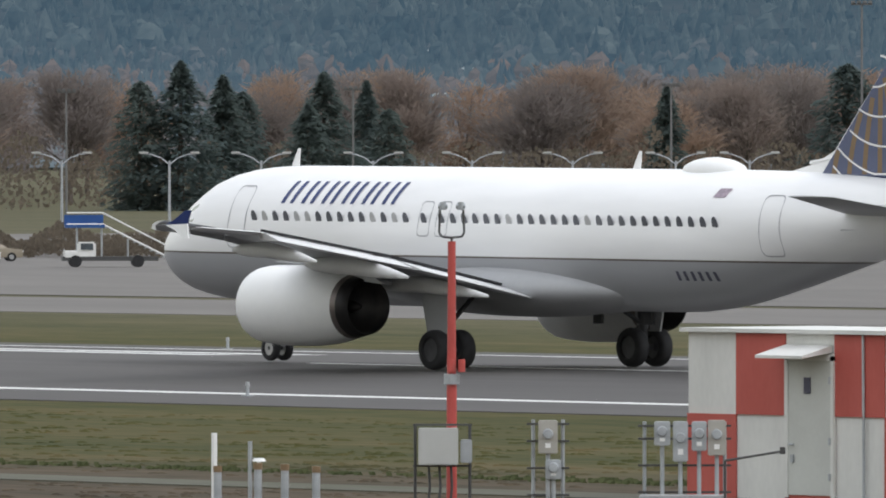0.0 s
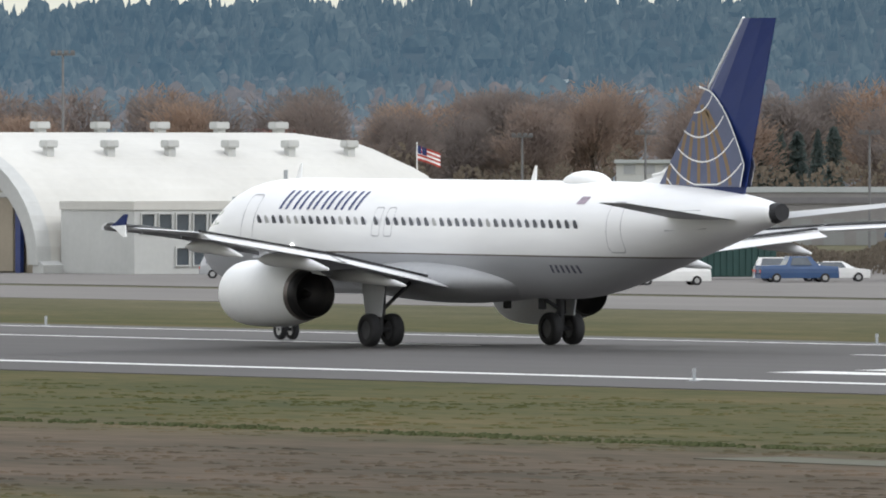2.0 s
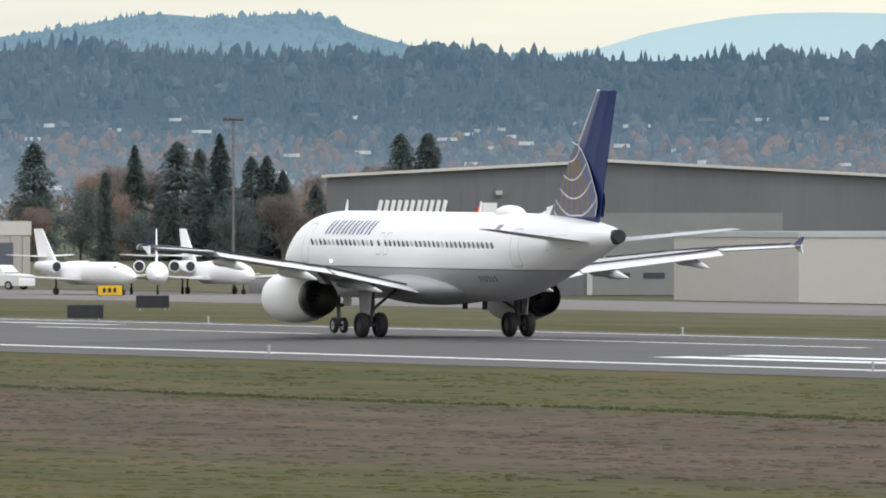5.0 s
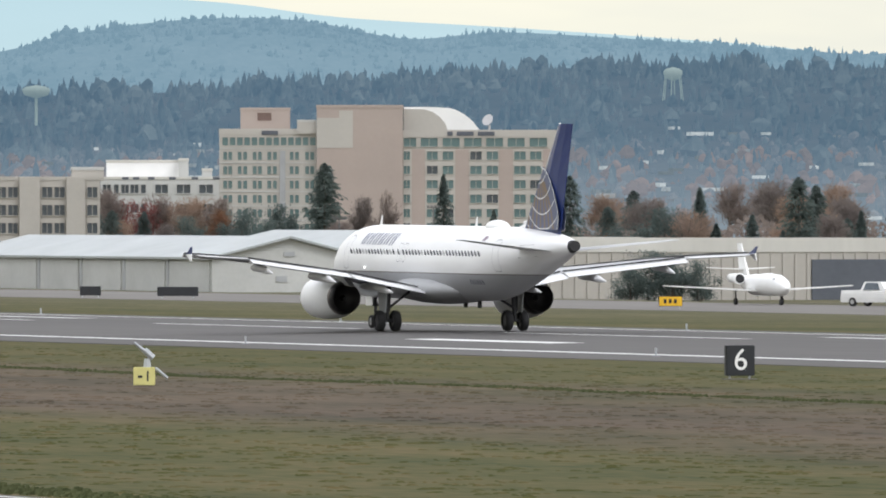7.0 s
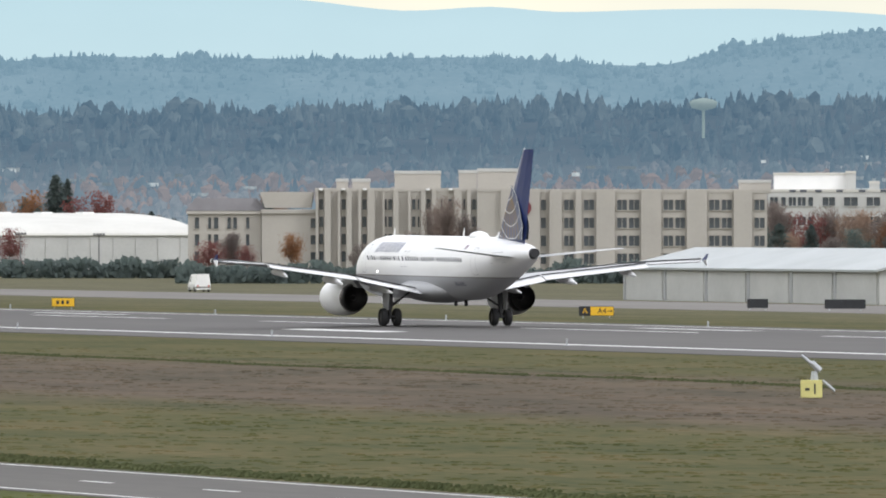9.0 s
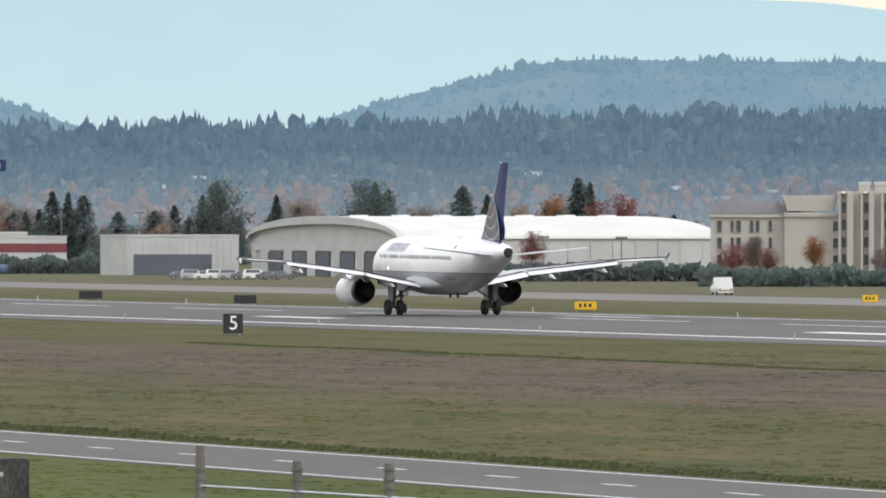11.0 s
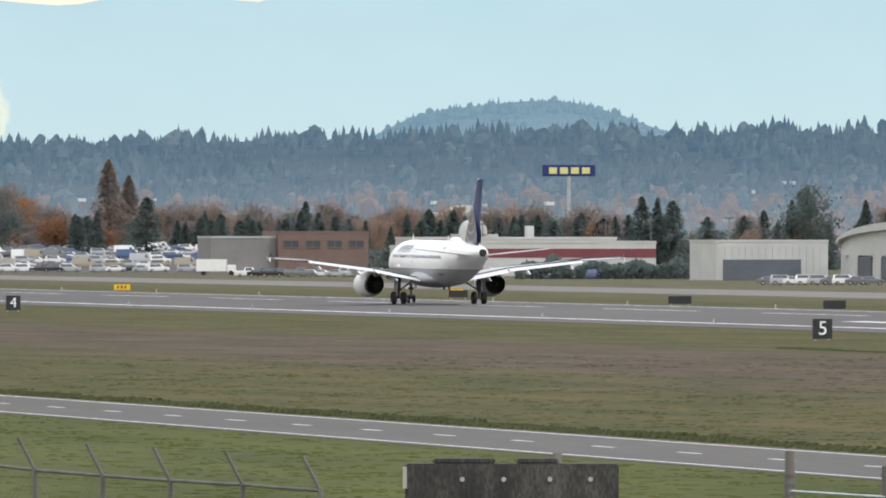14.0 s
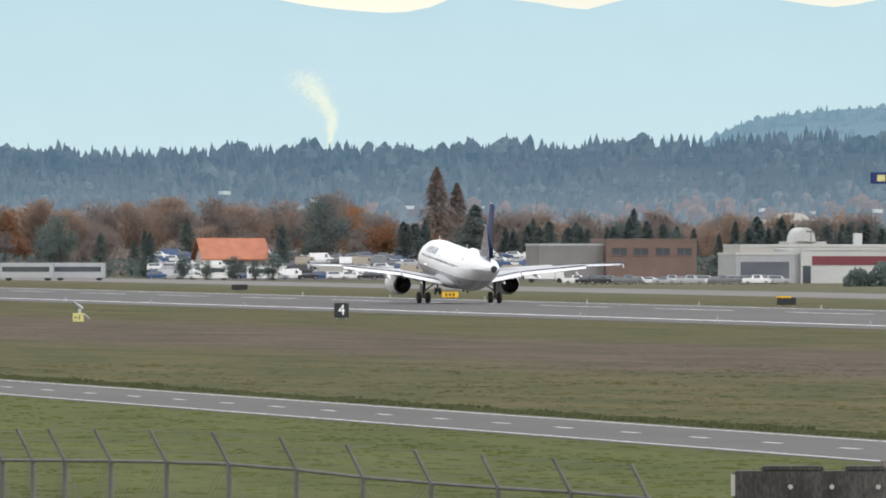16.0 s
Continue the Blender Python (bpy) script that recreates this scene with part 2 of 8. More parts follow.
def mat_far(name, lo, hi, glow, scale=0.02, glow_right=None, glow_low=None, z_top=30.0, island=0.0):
    """Distance seen through damp air: its own colour, with the haze painted in as emission, thinner over the nearer
    hills to the south-west and thicker above the valley floor.
    """
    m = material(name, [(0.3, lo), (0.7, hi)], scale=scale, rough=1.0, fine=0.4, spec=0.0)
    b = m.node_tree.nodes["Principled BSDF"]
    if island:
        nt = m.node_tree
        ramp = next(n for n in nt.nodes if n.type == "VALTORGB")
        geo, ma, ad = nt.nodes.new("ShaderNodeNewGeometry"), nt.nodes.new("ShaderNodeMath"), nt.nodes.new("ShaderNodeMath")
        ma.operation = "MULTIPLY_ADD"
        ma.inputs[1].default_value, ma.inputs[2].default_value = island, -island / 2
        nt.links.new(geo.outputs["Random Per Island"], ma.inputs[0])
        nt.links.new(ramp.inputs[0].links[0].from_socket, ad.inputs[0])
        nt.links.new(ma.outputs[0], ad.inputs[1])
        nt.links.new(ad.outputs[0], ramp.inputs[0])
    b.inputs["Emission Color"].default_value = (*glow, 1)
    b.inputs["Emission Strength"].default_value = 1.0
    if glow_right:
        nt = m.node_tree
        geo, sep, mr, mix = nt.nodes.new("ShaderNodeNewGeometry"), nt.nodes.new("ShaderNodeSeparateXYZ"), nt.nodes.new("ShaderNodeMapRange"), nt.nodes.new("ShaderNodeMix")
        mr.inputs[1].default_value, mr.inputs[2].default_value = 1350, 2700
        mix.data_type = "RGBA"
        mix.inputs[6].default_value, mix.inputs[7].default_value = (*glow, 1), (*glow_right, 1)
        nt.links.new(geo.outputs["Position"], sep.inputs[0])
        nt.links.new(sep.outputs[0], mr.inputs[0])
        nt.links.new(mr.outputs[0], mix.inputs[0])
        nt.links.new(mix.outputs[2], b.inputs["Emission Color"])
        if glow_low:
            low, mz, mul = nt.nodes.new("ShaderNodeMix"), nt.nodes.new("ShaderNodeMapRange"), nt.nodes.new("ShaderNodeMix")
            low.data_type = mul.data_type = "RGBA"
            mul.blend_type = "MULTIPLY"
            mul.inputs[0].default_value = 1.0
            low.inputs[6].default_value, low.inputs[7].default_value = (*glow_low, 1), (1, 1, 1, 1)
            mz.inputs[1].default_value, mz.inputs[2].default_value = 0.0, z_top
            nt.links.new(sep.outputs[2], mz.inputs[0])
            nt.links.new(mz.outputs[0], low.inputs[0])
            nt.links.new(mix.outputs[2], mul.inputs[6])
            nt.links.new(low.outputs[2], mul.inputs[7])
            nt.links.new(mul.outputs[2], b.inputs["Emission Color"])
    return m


M["field"] = mat_ground()
M["livery"] = mat_livery()


# ---- building helpers ----
def mesh_of(name, bm, mat, smooth=False):
    me = bpy.data.meshes.new(name)
    if smooth:
        for fc in bm.faces:
            fc.smooth = True
    bm.normal_update()
    bm.to_mesh(me)
    bm.free()
    for k in (mat if isinstance(mat, (list, tuple)) else [mat]):
        me.materials.append(M[k] if isinstance(k, str) else k)
    return me


def part(name, bm, mat, parent=None, label="", smooth=False):
    """One bmesh as one object, under a thing or a part."""
    ob = new(name, mesh_of(name, bm, mat, smooth))
    ob.parent = parent
    return tagged(ob, label)


def thing(name, m, label, category, group="", kind=""):
    ob = new(name)
    ob.matrix_basis = m
    ob.empty_display_size = 0.2
    return tagged(ob, label, category, group, kind)


def B():
    return bmesh.new()


def box(bm, x0, x1, y0, y1, z0, z1, bevel=0.0, mat=0):
    v = [bm.verts.new((x, y, z)) for z in (z0, z1) for y in (y0, y1) for x in (x0, x1)]
    fs = [bm.faces.new([v[i] for i in q]) for q in ((0, 2, 3, 1), (4, 5, 7, 6), (0, 1, 5, 4), (2, 6, 7, 3), (0, 4, 6, 2), (1, 3, 7, 5))]
    for fc in fs:
        fc.material_index = mat
    if bevel:
        bmesh.ops.bevel(bm, geom=list({e for fc in fs for e in fc.edges}), offset=bevel, segments=2, affect="EDGES")
    return bm


def tube(bm, a, b, r0, r1=None, n=8, cap=True):
    a, b = Vector(a), Vector(b)
    r1 = r0 if r1 is None else r1
    q = (b - a).to_track_quat("Z", "Y")
    ra = [bm.verts.new(a + q @ Vector((math.cos(k * math.tau / n) * r0, math.sin(k * math.tau / n) * r0, 0))) for k in range(n)]
    rb = [bm.verts.new(b + q @ Vector((math.cos(k * math.tau / n) * r1, math.sin(k * math.tau / n) * r1, 0))) for k in range(n)]
    for k in range(n):
        bm.faces.new((ra[k], ra[(k + 1) % n], rb[(k + 1) % n], rb[k]))
    if cap:
        bm.faces.new(ra[::-1])
        bm.faces.new(rb)
    return bm


def path(bm, pts, r, n=6):
    for a, b in zip(pts, pts[1:]):
        tube(bm, a, b, r, n=n)
    return bm


def loft(bm, rings, close=True, caps=(True, True)):
    """Skin rings of points of equal count."""
    vs = [[bm.verts.new(p) for p in r] for r in rings]
    n = len(vs[0])
    for a, b in zip(vs, vs[1:]):
        for k in range(n if close else n - 1):
            bm.faces.new((a[k], a[(k + 1) % n], b[(k + 1) % n], b[k]))
    if caps[0]:
        bm.faces.new(vs[0][::-1])
    if caps[1]:
        bm.faces.new(vs[-1])
    return bm


def slab(bm, outline, z0, z1, mat=0):
    """A flat outline in x, y raised from z0 to z1."""
    lo, hi = [bm.verts.new((x, y, z0)) for x, y in outline], [bm.verts.new((x, y, z1)) for x, y in outline]
    n = len(lo)
    fs = [bm.faces.new(lo[::-1]), bm.faces.new(hi)] + [bm.faces.new((lo[k], lo[(k + 1) % n], hi[(k + 1) % n], hi[k])) for k in range(n)]
    for fc in fs:
        fc.material_index = mat
    return bm


def smoothstep(pts, x):
    """Catmull-Rom through (x, value...) rows."""
    for i in range(len(pts) - 1):
        if pts[i][0] <= x <= pts[i + 1][0]:
            break
    p0, p1, p2, p3 = pts[max(i - 1, 0)], pts[i], pts[i + 1], pts[min(i + 2, len(pts) - 1)]
    u = (x - p1[0]) / (p2[0] - p1[0])
    out = []
    for k in range(1, len(p1)):
        m1 = (p2[k] - p0[k]) / max(p2[0] - p0[0], 1e-6) * (p2[0] - p1[0])
        m2 = (p3[k] - p1[k]) / max(p3[0] - p1[0], 1e-6) * (p2[0] - p1[0])
        out.append((2 * u**3 - 3 * u * u + 1) * p1[k] + (u**3 - 2 * u * u + u) * m1 + (3 * u * u - 2 * u**3) * p2[k] + (u**3 - u * u) * m2)
    return out


def letters(text, size, mat, parent, m, name="lettering", depth=0.004, label=""):
    """Characters in the built-in font, as a mesh part standing in its own x, z plane."""
    cu = bpy.data.curves.new(name, "FONT")
    cu.body, cu.size, cu.extrude, cu.align_x, cu.align_y = text, size, depth, "CENTER", "CENTER"
    tmp = bpy.data.objects.new("tmp", cu)
    scene.collection.objects.link(tmp)
    me = bpy.data.meshes.new_from_object(tmp.evaluated_get(bpy.context.evaluated_depsgraph_get()))
    bpy.data.objects.remove(tmp)
    me.materials.clear()
    me.materials.append(M[mat])
    ob = new(name, me)
    ob.parent = parent
    ob.matrix_basis = m
    return tagged(ob, label)


# ---- ground: field, runway, taxiway, service road ----
GZ = -0.34          # level of the field
# beyond the taxiway the land falls away gently
FAR_K = 1.25
FZ = EYE_Z + FAR_K * (GZ - EYE_Z)
RX, CROWN = 243.2, 0.0113   # runway centre line and its fall to either side


def far_ground(x):
    return GZ + (FZ - GZ) * min(1, max(0, (x - 356) / 90))


def beyond(m):
    """Move a plan drawn at the near field's level out to the lower land."""
    e = Matrix.Translation((0, 0, EYE_Z))
    return e @ Matrix.Scale(FAR_K, 4) @ e.inverted() @ m


def rz(x):
    return -CROWN * abs(x - RX)


def strip(name, mat, x0, x1, y0, y1, z, label, cat, kind="structure", parent=None, step=200, thick=0.02):
    """A band along the runway with a little thickness, following z(x)."""
    bm = B()
    xs = sorted({x0, x1, *([RX] if x0 < RX < x1 else [])})
    ys = [y0 + (y1 - y0) * k / max(1, round((y1 - y0) / step)) for k in range(max(1, round((y1 - y0) / step)) + 1)]
    rows = []
    for y in ys:
        rows.append([(x, y, z(x)) for x in xs] + [(x, y, z(x) - thick) for x in xs[::-1]])
    loft(bm, rows)
    ob = part(name, bm, mat, parent)
    return tagged(ob, label, cat, kind=kind) if not parent else ob


def flat(h):
    return lambda x: h


bm = B()
loft(bm, [[(x, y, z) for x, z in ((-2500, GZ - 0.02), (60, GZ - 0.02), (356, GZ - 0.02), (446, FZ), (5200, FZ))] for y in (-1500, 0, 1500, 4990)], close=False, caps=(False, False))
tagged(part("ground", bm, "field"), "mown airfield grass with dry brown strips", "grass field", kind="structure")
strip("runway", "asphalt", RX - 29.5, RX + 29.5, -700, 3200, rz, "grey asphalt runway with worn tyre-dark middle", "runway", thick=0.3)
runway = bpy.data.objects["runway"]
for side, nm in ((-1, "near"), (1, "far")):
    strip("edge_line", "line", RX + side * 22.6 - 0.45, RX + side * 22.6 + 0.45, -700, 3200, lambda x: rz(x) + 0.006, "", "", parent=runway, thick=0.004)
for k in range(-8, 52):
    strip("centre_dash", "line", RX - 0.3, RX + 0.3, 282 + k * 61 - 18.3, 282 + k * 61 + 18.3, lambda x: rz(x) + 0.006, "", "", parent=runway, thick=0.004)
for y, n in ((178, 3), (331, 2), (484, 2), (636, 1), (789, 1), (941, 1)):
    for side in (-1, 1):
        for k in range(n):
            x = RX + side * (11.9 + 3.35 * k)
            strip("touchdown_bar", "line", x - 0.92, x + 0.92, y - 11.4, y + 11.4, lambda x: rz(x) + 0.006, "", "", parent=runway, thick=0.004)
strip("taxiway", "concrete", 322, 352, -700, 3000, flat(GZ), "pale worn taxiway beyond the runway", "taxiway")
bm = B()
loft(bm, [[(x, y, z) for x, z in ((360, far_ground(360) + 0.02), (446, FZ + 0.02), (960, FZ + 0.02), (960, FZ), (446, FZ), (360, far_ground(360)))] for y in (-300, 0, 400, 940)])
tagged(part("apron", bm, "concrete"), "pale concrete apron before the hangars", "apron", kind="structure")
# service road with two edge lines and a dashed middle, a little askew to the runway
ROAD = lambda y: 92.7 - 0.0100 * (y - 340)
bm = B()
loft(bm, [[(ROAD(y) - 5.1, y, GZ), (ROAD(y) + 5.1, y, GZ), (ROAD(y) + 5.1, y, GZ - 0.02), (ROAD(y) - 5.1, y, GZ - 0.02)] for y in range(-200, 1900, 100)])
road = tagged(part("road", bm, "road_asphalt"), "grey perimeter road with white lane marks", "road", kind="structure")
for off in (-4.45, 4.45):
    bm = B()
    loft(bm, [[(ROAD(y) + off - 0.09, y, GZ + 0.006), (ROAD(y) + off + 0.09, y, GZ + 0.006), (ROAD(y) + off + 0.09, y, GZ + 0.002), (ROAD(y) + off - 0.09, y, GZ + 0.002)] for y in range(-200, 1900, 100)])
    part("edge_line", bm, "line", road)
for k in range(40):
    y = 290 + 12.2 * k
    bm = B()
    slab(bm, [(ROAD(y) - 0.1, y), (ROAD(y) + 0.1, y), (ROAD(y + 3) + 0.1, y + 3), (ROAD(y + 3) - 0.1, y + 3)], GZ + 0.002, GZ + 0.006)
    part("lane_dash", bm, "line", road)
bm = B()
loft(bm, [[(x0 - 1.3, y, GZ + 0.004), (x0 + 1.3, y, GZ + 0.004), (x0 + 1.3, y, GZ - 0.02), (x0 - 1.3, y, GZ - 0.02)] for y, x0 in [(yy, 166 + 0.012 * (yy - 230) + 0.8 * math.sin(yy * 0.05)) for yy in range(60, 257, 8)]])
tagged(part("track", bm, "track_gravel"), "narrow gravel track through the grass", "track", kind="structure")


# ---- the airliner: its own space has y forward, z up, its origin between the main wheels on the ground ----
def A(s, p, z):
    """A point s metres aft of the nose, p to port, z up."""
    return Vector((-p, 17.71 - s, z))


BODY = [(0.0, 0.02, 3.28, 3.33), (0.25, 0.5, 2.83, 3.78), (0.7, 0.9, 2.45, 4.13), (1.4, 1.28, 2.13, 4.55), (2.2, 1.55, 1.95, 5.02), (3.1, 1.76, 1.84, 5.48), (4.1, 1.89, 1.78, 5.73), (5.5, 1.96, 1.75, 5.87),
        (7.0, 1.975, 1.74, 5.9), (16, 1.975, 1.74, 5.9), (24.5, 1.975, 1.75, 5.9), (26.5, 1.95, 1.94, 5.9), (28.5, 1.87, 2.36, 5.88), (30.5, 1.72, 2.86, 5.83), (32.5, 1.46, 3.36, 5.74), (34.5, 1.1, 3.84, 5.58),
        (36.2, 0.7, 4.26, 5.38), (37.1, 0.42, 4.48, 5.22), (37.3, 0.36, 4.54, 5.16)]


def body_at(s):
    return smoothstep(BODY, s)


def skin(s, z, out=0.0):
    """The fuselage's port side at height z."""
    w, lo, hi = body_at(s)
    c, r = (lo + hi) / 2, (hi - lo) / 2
    q = max(-0.99, min(0.99, (z - c) / r))
    nx, nz = math.sqrt(1 - q * q), q
    return A(s, w * nx + out * nx, z + out * nz)


def foil(s0, s1, p, z, t, twist=0.0, n=7):
    """A wing section from leading edge s0 to trailing edge s1 at span p."""
    c = s1 - s0
    up, dn = [], []
    for k in range(n):
        u = (1 - math.cos(math.pi * k / (n - 1))) / 2
        h = t * c * 2.6 * (0.2969 * math.sqrt(u) - 0.126 * u - 0.3516 * u * u + 0.2843 * u**3 - 0.1036 * u**4) * 2
        up.append((s0 + u * c, z + h * 0.6 - twist * (u - 0.3) * c))
        dn.append((s0 + u * c, z - h * 0.4 - twist * (u - 0.3) * c))
    return [A(s, p, h) for s, h in up] + [A(s, p, h) for s, h in dn[-2:0:-1]]


def wing_line(p):
    """Leading edge, trailing edge, height at span p."""
    q = abs(p)
    le = 11.4 + (q - 1.9) * 0.545
    te = 18.55 if q < 6.4 else 18.55 + (q - 6.4) * 0.335
    le += max(0, q - 6.4) * 0.075
    lift = 0.1 + 0.42 * min(1, max(0, (q - 1.9) / 4.5)) - 0.01 * max(0, q - 6.4) - 0.09 * max(0, q - 12.9)
    return le, te, 2.32 + (q - 1.9) * 0.098 + 0.0022 * (q - 1.9) ** 2 + lift


def panel_on(a, b, c, d, bm):
    bm.faces.new([bm.verts.new(v) for v in (a, b, c, d)])


def ribbon(bm, pts, w, out=0.0):
    """A thin flat band through points of a side plane (x fixed)."""
    last = None
    for k, a in enumerate(pts):
        d = (pts[min(k + 1, len(pts) - 1)] - pts[max(k - 1, 0)]).normalized()
        n = Vector((0, -d.z, d.y)) * w / 2
        row = (bm.verts.new(a - n + Vector((out, 0, 0))), bm.verts.new(a + n + Vector((out, 0, 0))))
        if last:
            bm.faces.new((last[0], row[0], row[1], last[1]))
        last = row


def make_airliner():
    jet = thing("airliner", pose(RX, 300, 0), "white twin-jet airliner, grey belly and blue tail, on the runway", "airliner")
    # fuselage
    bm, rings = B(), []
    ss = [0.0, 0.06, 0.15, 0.3, 0.5, 0.8, 1.15, 1.6, 2.1, 2.6, 3.1, 3.7, 4.4, 5.2, 6.2, 8, 12, 16, 20, 24, 25, 26, 27, 28, 29, 30, 31, 32, 33, 34, 35, 36, 36.7, 37.1, 37.3]
    for s in ss:
        w, lo, hi = body_at(s)
        rings.append([A(s, w * math.cos(k * math.tau / 48), (lo + hi) / 2 + (hi - lo) / 2 * math.sin(k * math.tau / 48)) for k in range(48)])
    loft(bm, rings)
    body = part("fuselage", bm, "livery", jet, "white fuselage with grey belly and thin bronze line", smooth=True)
    # tail pipe of the auxiliary unit
    bm = B()
    tube(bm, A(37.2, 0, 4.86), A(37.62, 0, 4.9), 0.36, 0.3, n=20)
    part("tail_pipe", bm, "dark", jet, "dark exhaust at the tail's end")
    # belly fairing
    bm, rings = B(), []
    for k in range(21):
        u = k / 20
        s = 10.2 + u * 13.6
        e = math.sin(math.pi * min(1, max(0, u))) ** 0.55
        rings.append([A(s, (0.35 + 1.98 * e) * math.cos(a), 2.35 + (0.05 + (0.95 if math.sin(a) > 0 else 0.8) * e) * math.sin(a)) for a in [j * math.tau / 32 for j in range(32)]])
    loft(bm, rings)
    part("belly_fairing", bm, "wing_grey", jet, "grey fairing under the wing root", smooth=True)
    # cabin windows, one mesh shared by all
    bm = B()
    pts = [(0.0, 0.125 * math.cos(a) * (abs(math.cos(a)) ** -0.2 if abs(math.cos(a)) > 0.1 else 1), 0.235 * math.sin(a)) for a in [j * math.tau / 14 for j in range(14)]]
    loft(bm, [[(x - 0.012, y, z) for x, y, z in pts], [(0.004, y * 0.97, z * 0.97) for x, y, z in pts]])
    wmesh = mesh_of("window", bm, "cabin_pane")
    bmesh_shut = B()
    loft(bmesh_shut, [[(x - 0.012, y, z) for x, y, z in pts], [(0.004, y * 0.97, z * 0.97) for x, y, z in pts]])
    smesh = mesh_of("window", bmesh_shut, "shade_white")
    bm = B()
    loft(bm, [[(x - 0.01, y * 1.28, z * 1.22) for x, y, z in pts], [(-0.001, y * 1.25, z * 1.2) for x, y, z in pts]])
    fmesh = mesh_of("window_frame", bm, "grey_line")
    for side in (1, -1):
        sl = [6.35 + 0.512 * k for k in range(15)] + [14.36, 15.18] + [15.72 + 0.512 * k for k in range(24)]
        for k, s in enumerate(sl):
            q = skin(s, 4.33, 0.03)
            ob = new("window", smesh if k in (1, 4, 5, 11, 13, 22, 29) else wmesh)
            ob.parent = jet
            ob.matrix_basis = Matrix.Translation((q.x * side, q.y, q.z)) @ Euler((0, radians(-16 if side > 0 else -164), 0)).to_matrix().to_4x4() @ Matrix.Rotation(math.pi, 4, "Z")
    # doors: thin outlines on the skin
    def outline(name, s0, s1, z0, z1, r=0.18):
        for side in (1, -1):
            bm = B()
            loop = []
            for cs, cz, a0 in ((s1 - r, z1 - r, 0), (s0 + r, z1 - r, 90), (s0 + r, z0 + r, 180), (s1 - r, z0 + r, 270)):
                for k in range(4):
                    a = radians(a0 + 30 * k)
                    loop.append((cs + r * math.cos(a), cz + r * math.sin(a)))
            fine = []
            for (a, b), (c, d) in zip(loop, loop[1:] + loop[:1]):
                n = max(1, int(math.hypot(c - a, d - b) / 0.25))
                fine += [(a + (c - a) * k / n, b + (d - b) * k / n) for k in range(n)]
            cs, cz, w = (s0 + s1) / 2, (z0 + z1) / 2, 0.045
            inn = [(s + (cs - s) / max(0.3, abs(cs - s) + abs(cz - z)) * w, z + (cz - z) / max(0.3, abs(cs - s) + abs(cz - z)) * w) for s, z in fine]
            va = [bm.verts.new(Vector((side, 1, 1)) * skin(s, z, 0.008)) for s, z in fine]
            vb = [bm.verts.new(Vector((side, 1, 1)) * skin(s, z, 0.008)) for s, z in inn]
            for k in range(len(va)):
                bm.faces.new((va[k], va[(k + 1) % len(va)], vb[(k + 1) % len(va)], vb[k]))
            part(name, bm, "grey_line", jet)
    outline("cabin_door", 5.05, 5.92, 3.42, 5.3)
    outline("overwing_exit", 14.08, 14.63, 3.85, 4.9, 0.12)
    outline("overwing_exit", 14.9, 15.45, 3.85, 4.9, 0.12)
    outline("cabin_door", 29.3, 30.15, 3.42, 5.2)
    # flight deck glass
    for side in (1, -1):
        for s0, s1, za, zb in ((1.75, 2.35, 4.1, 4.62), (2.42, 3.05, 4.16, 4.72)):
            bm = B()
            q = [skin(s0, za, 0.01), skin(s1, za + 0.02, 0.01), skin(s1 + 0.06, zb, 0.01), skin(s0 + 0.25, zb - 0.12, 0.01)]
            panel_on(*[Vector((side, 1, 1)) * v for v in q], bm)
            part("flight_deck_window", bm, "pale_glass", jet)
    # airline name as plain slanted bars, registration as a small bar, flag as a chip
    for k in range(6):
        for j in range(2):
            s = 7.4 + k * 0.95 + j * 0.42
            bm = B()
            n = 5
            lo = [(s + 0.19 * i / n, 4.78 + 0.66 * i / n) for i in range(n + 1)]
            for (a, za), (b, zb) in zip(lo, lo[1:]):
                panel_on(skin(a, za, 0.012), skin(a + 0.17, za, 0.012), skin(b + 0.17, zb, 0.012), skin(b, zb, 0.012), bm)
            part("title_bar", bm, "navy", jet)
    for k in range(6):
        s = 25.6 + 0.3 * k
        bm = B()
        panel_on(skin(s, 2.7, 0.012), skin(s + 0.13, 2.7, 0.012), skin(s + 0.13, 2.97, 0.012), skin(s, 2.97, 0.012), bm)
        part("registration_bar", bm, "grey_dark", jet)
    bm = B()
    panel_on(skin(27.0, 5.1, 0.012), skin(27.55, 5.1, 0.012), skin(27.65, 5.36, 0.012), skin(27.1, 5.36, 0.012), bm)
    part("flag_patch", bm, "red_grey", jet)
    # wings
    for side, nm in ((1, "port"), (-1, "starboard")):
        S = Vector((side, 1, 1))
        bm = B()
        rings = []
        for p in (0.6, 1.9, 4, 6.4, 9, 12, 14.5, 16.1, 16.65):
            le, te, z = wing_line(p)
            rings.append([S * v for v in foil(le + 0.12, te - 0.25, p, z, 0.06 if p < 5 else 0.047, 0.045 - p * 0.002)])
        loft(bm, rings)
        wing = part("wing", bm, "wing_grey", jet, "light grey swept wing", smooth=True)
        # slats: bright leading strip, drooped forward
        for p0, p1 in ((2.6, 5.0), (6.6, 9.1), (9.15, 11.7), (11.75, 14.2), (14.25, 16.7)):
            bm, rings = B(), []
            for p in (p0, p1):
                le, te, z = wing_line(p)
                rings.append([S * A(le + ds, p, z + dz) for ds, dz in ((0.42, 0.13), (0.1, 0.1), (-0.12, 0.0), (-0.16, -0.12), (0.05, -0.16), (0.02, -0.02), (0.2, 0.06))])
            loft(bm, rings)
            part("slat", bm, "metal_pale", wing)
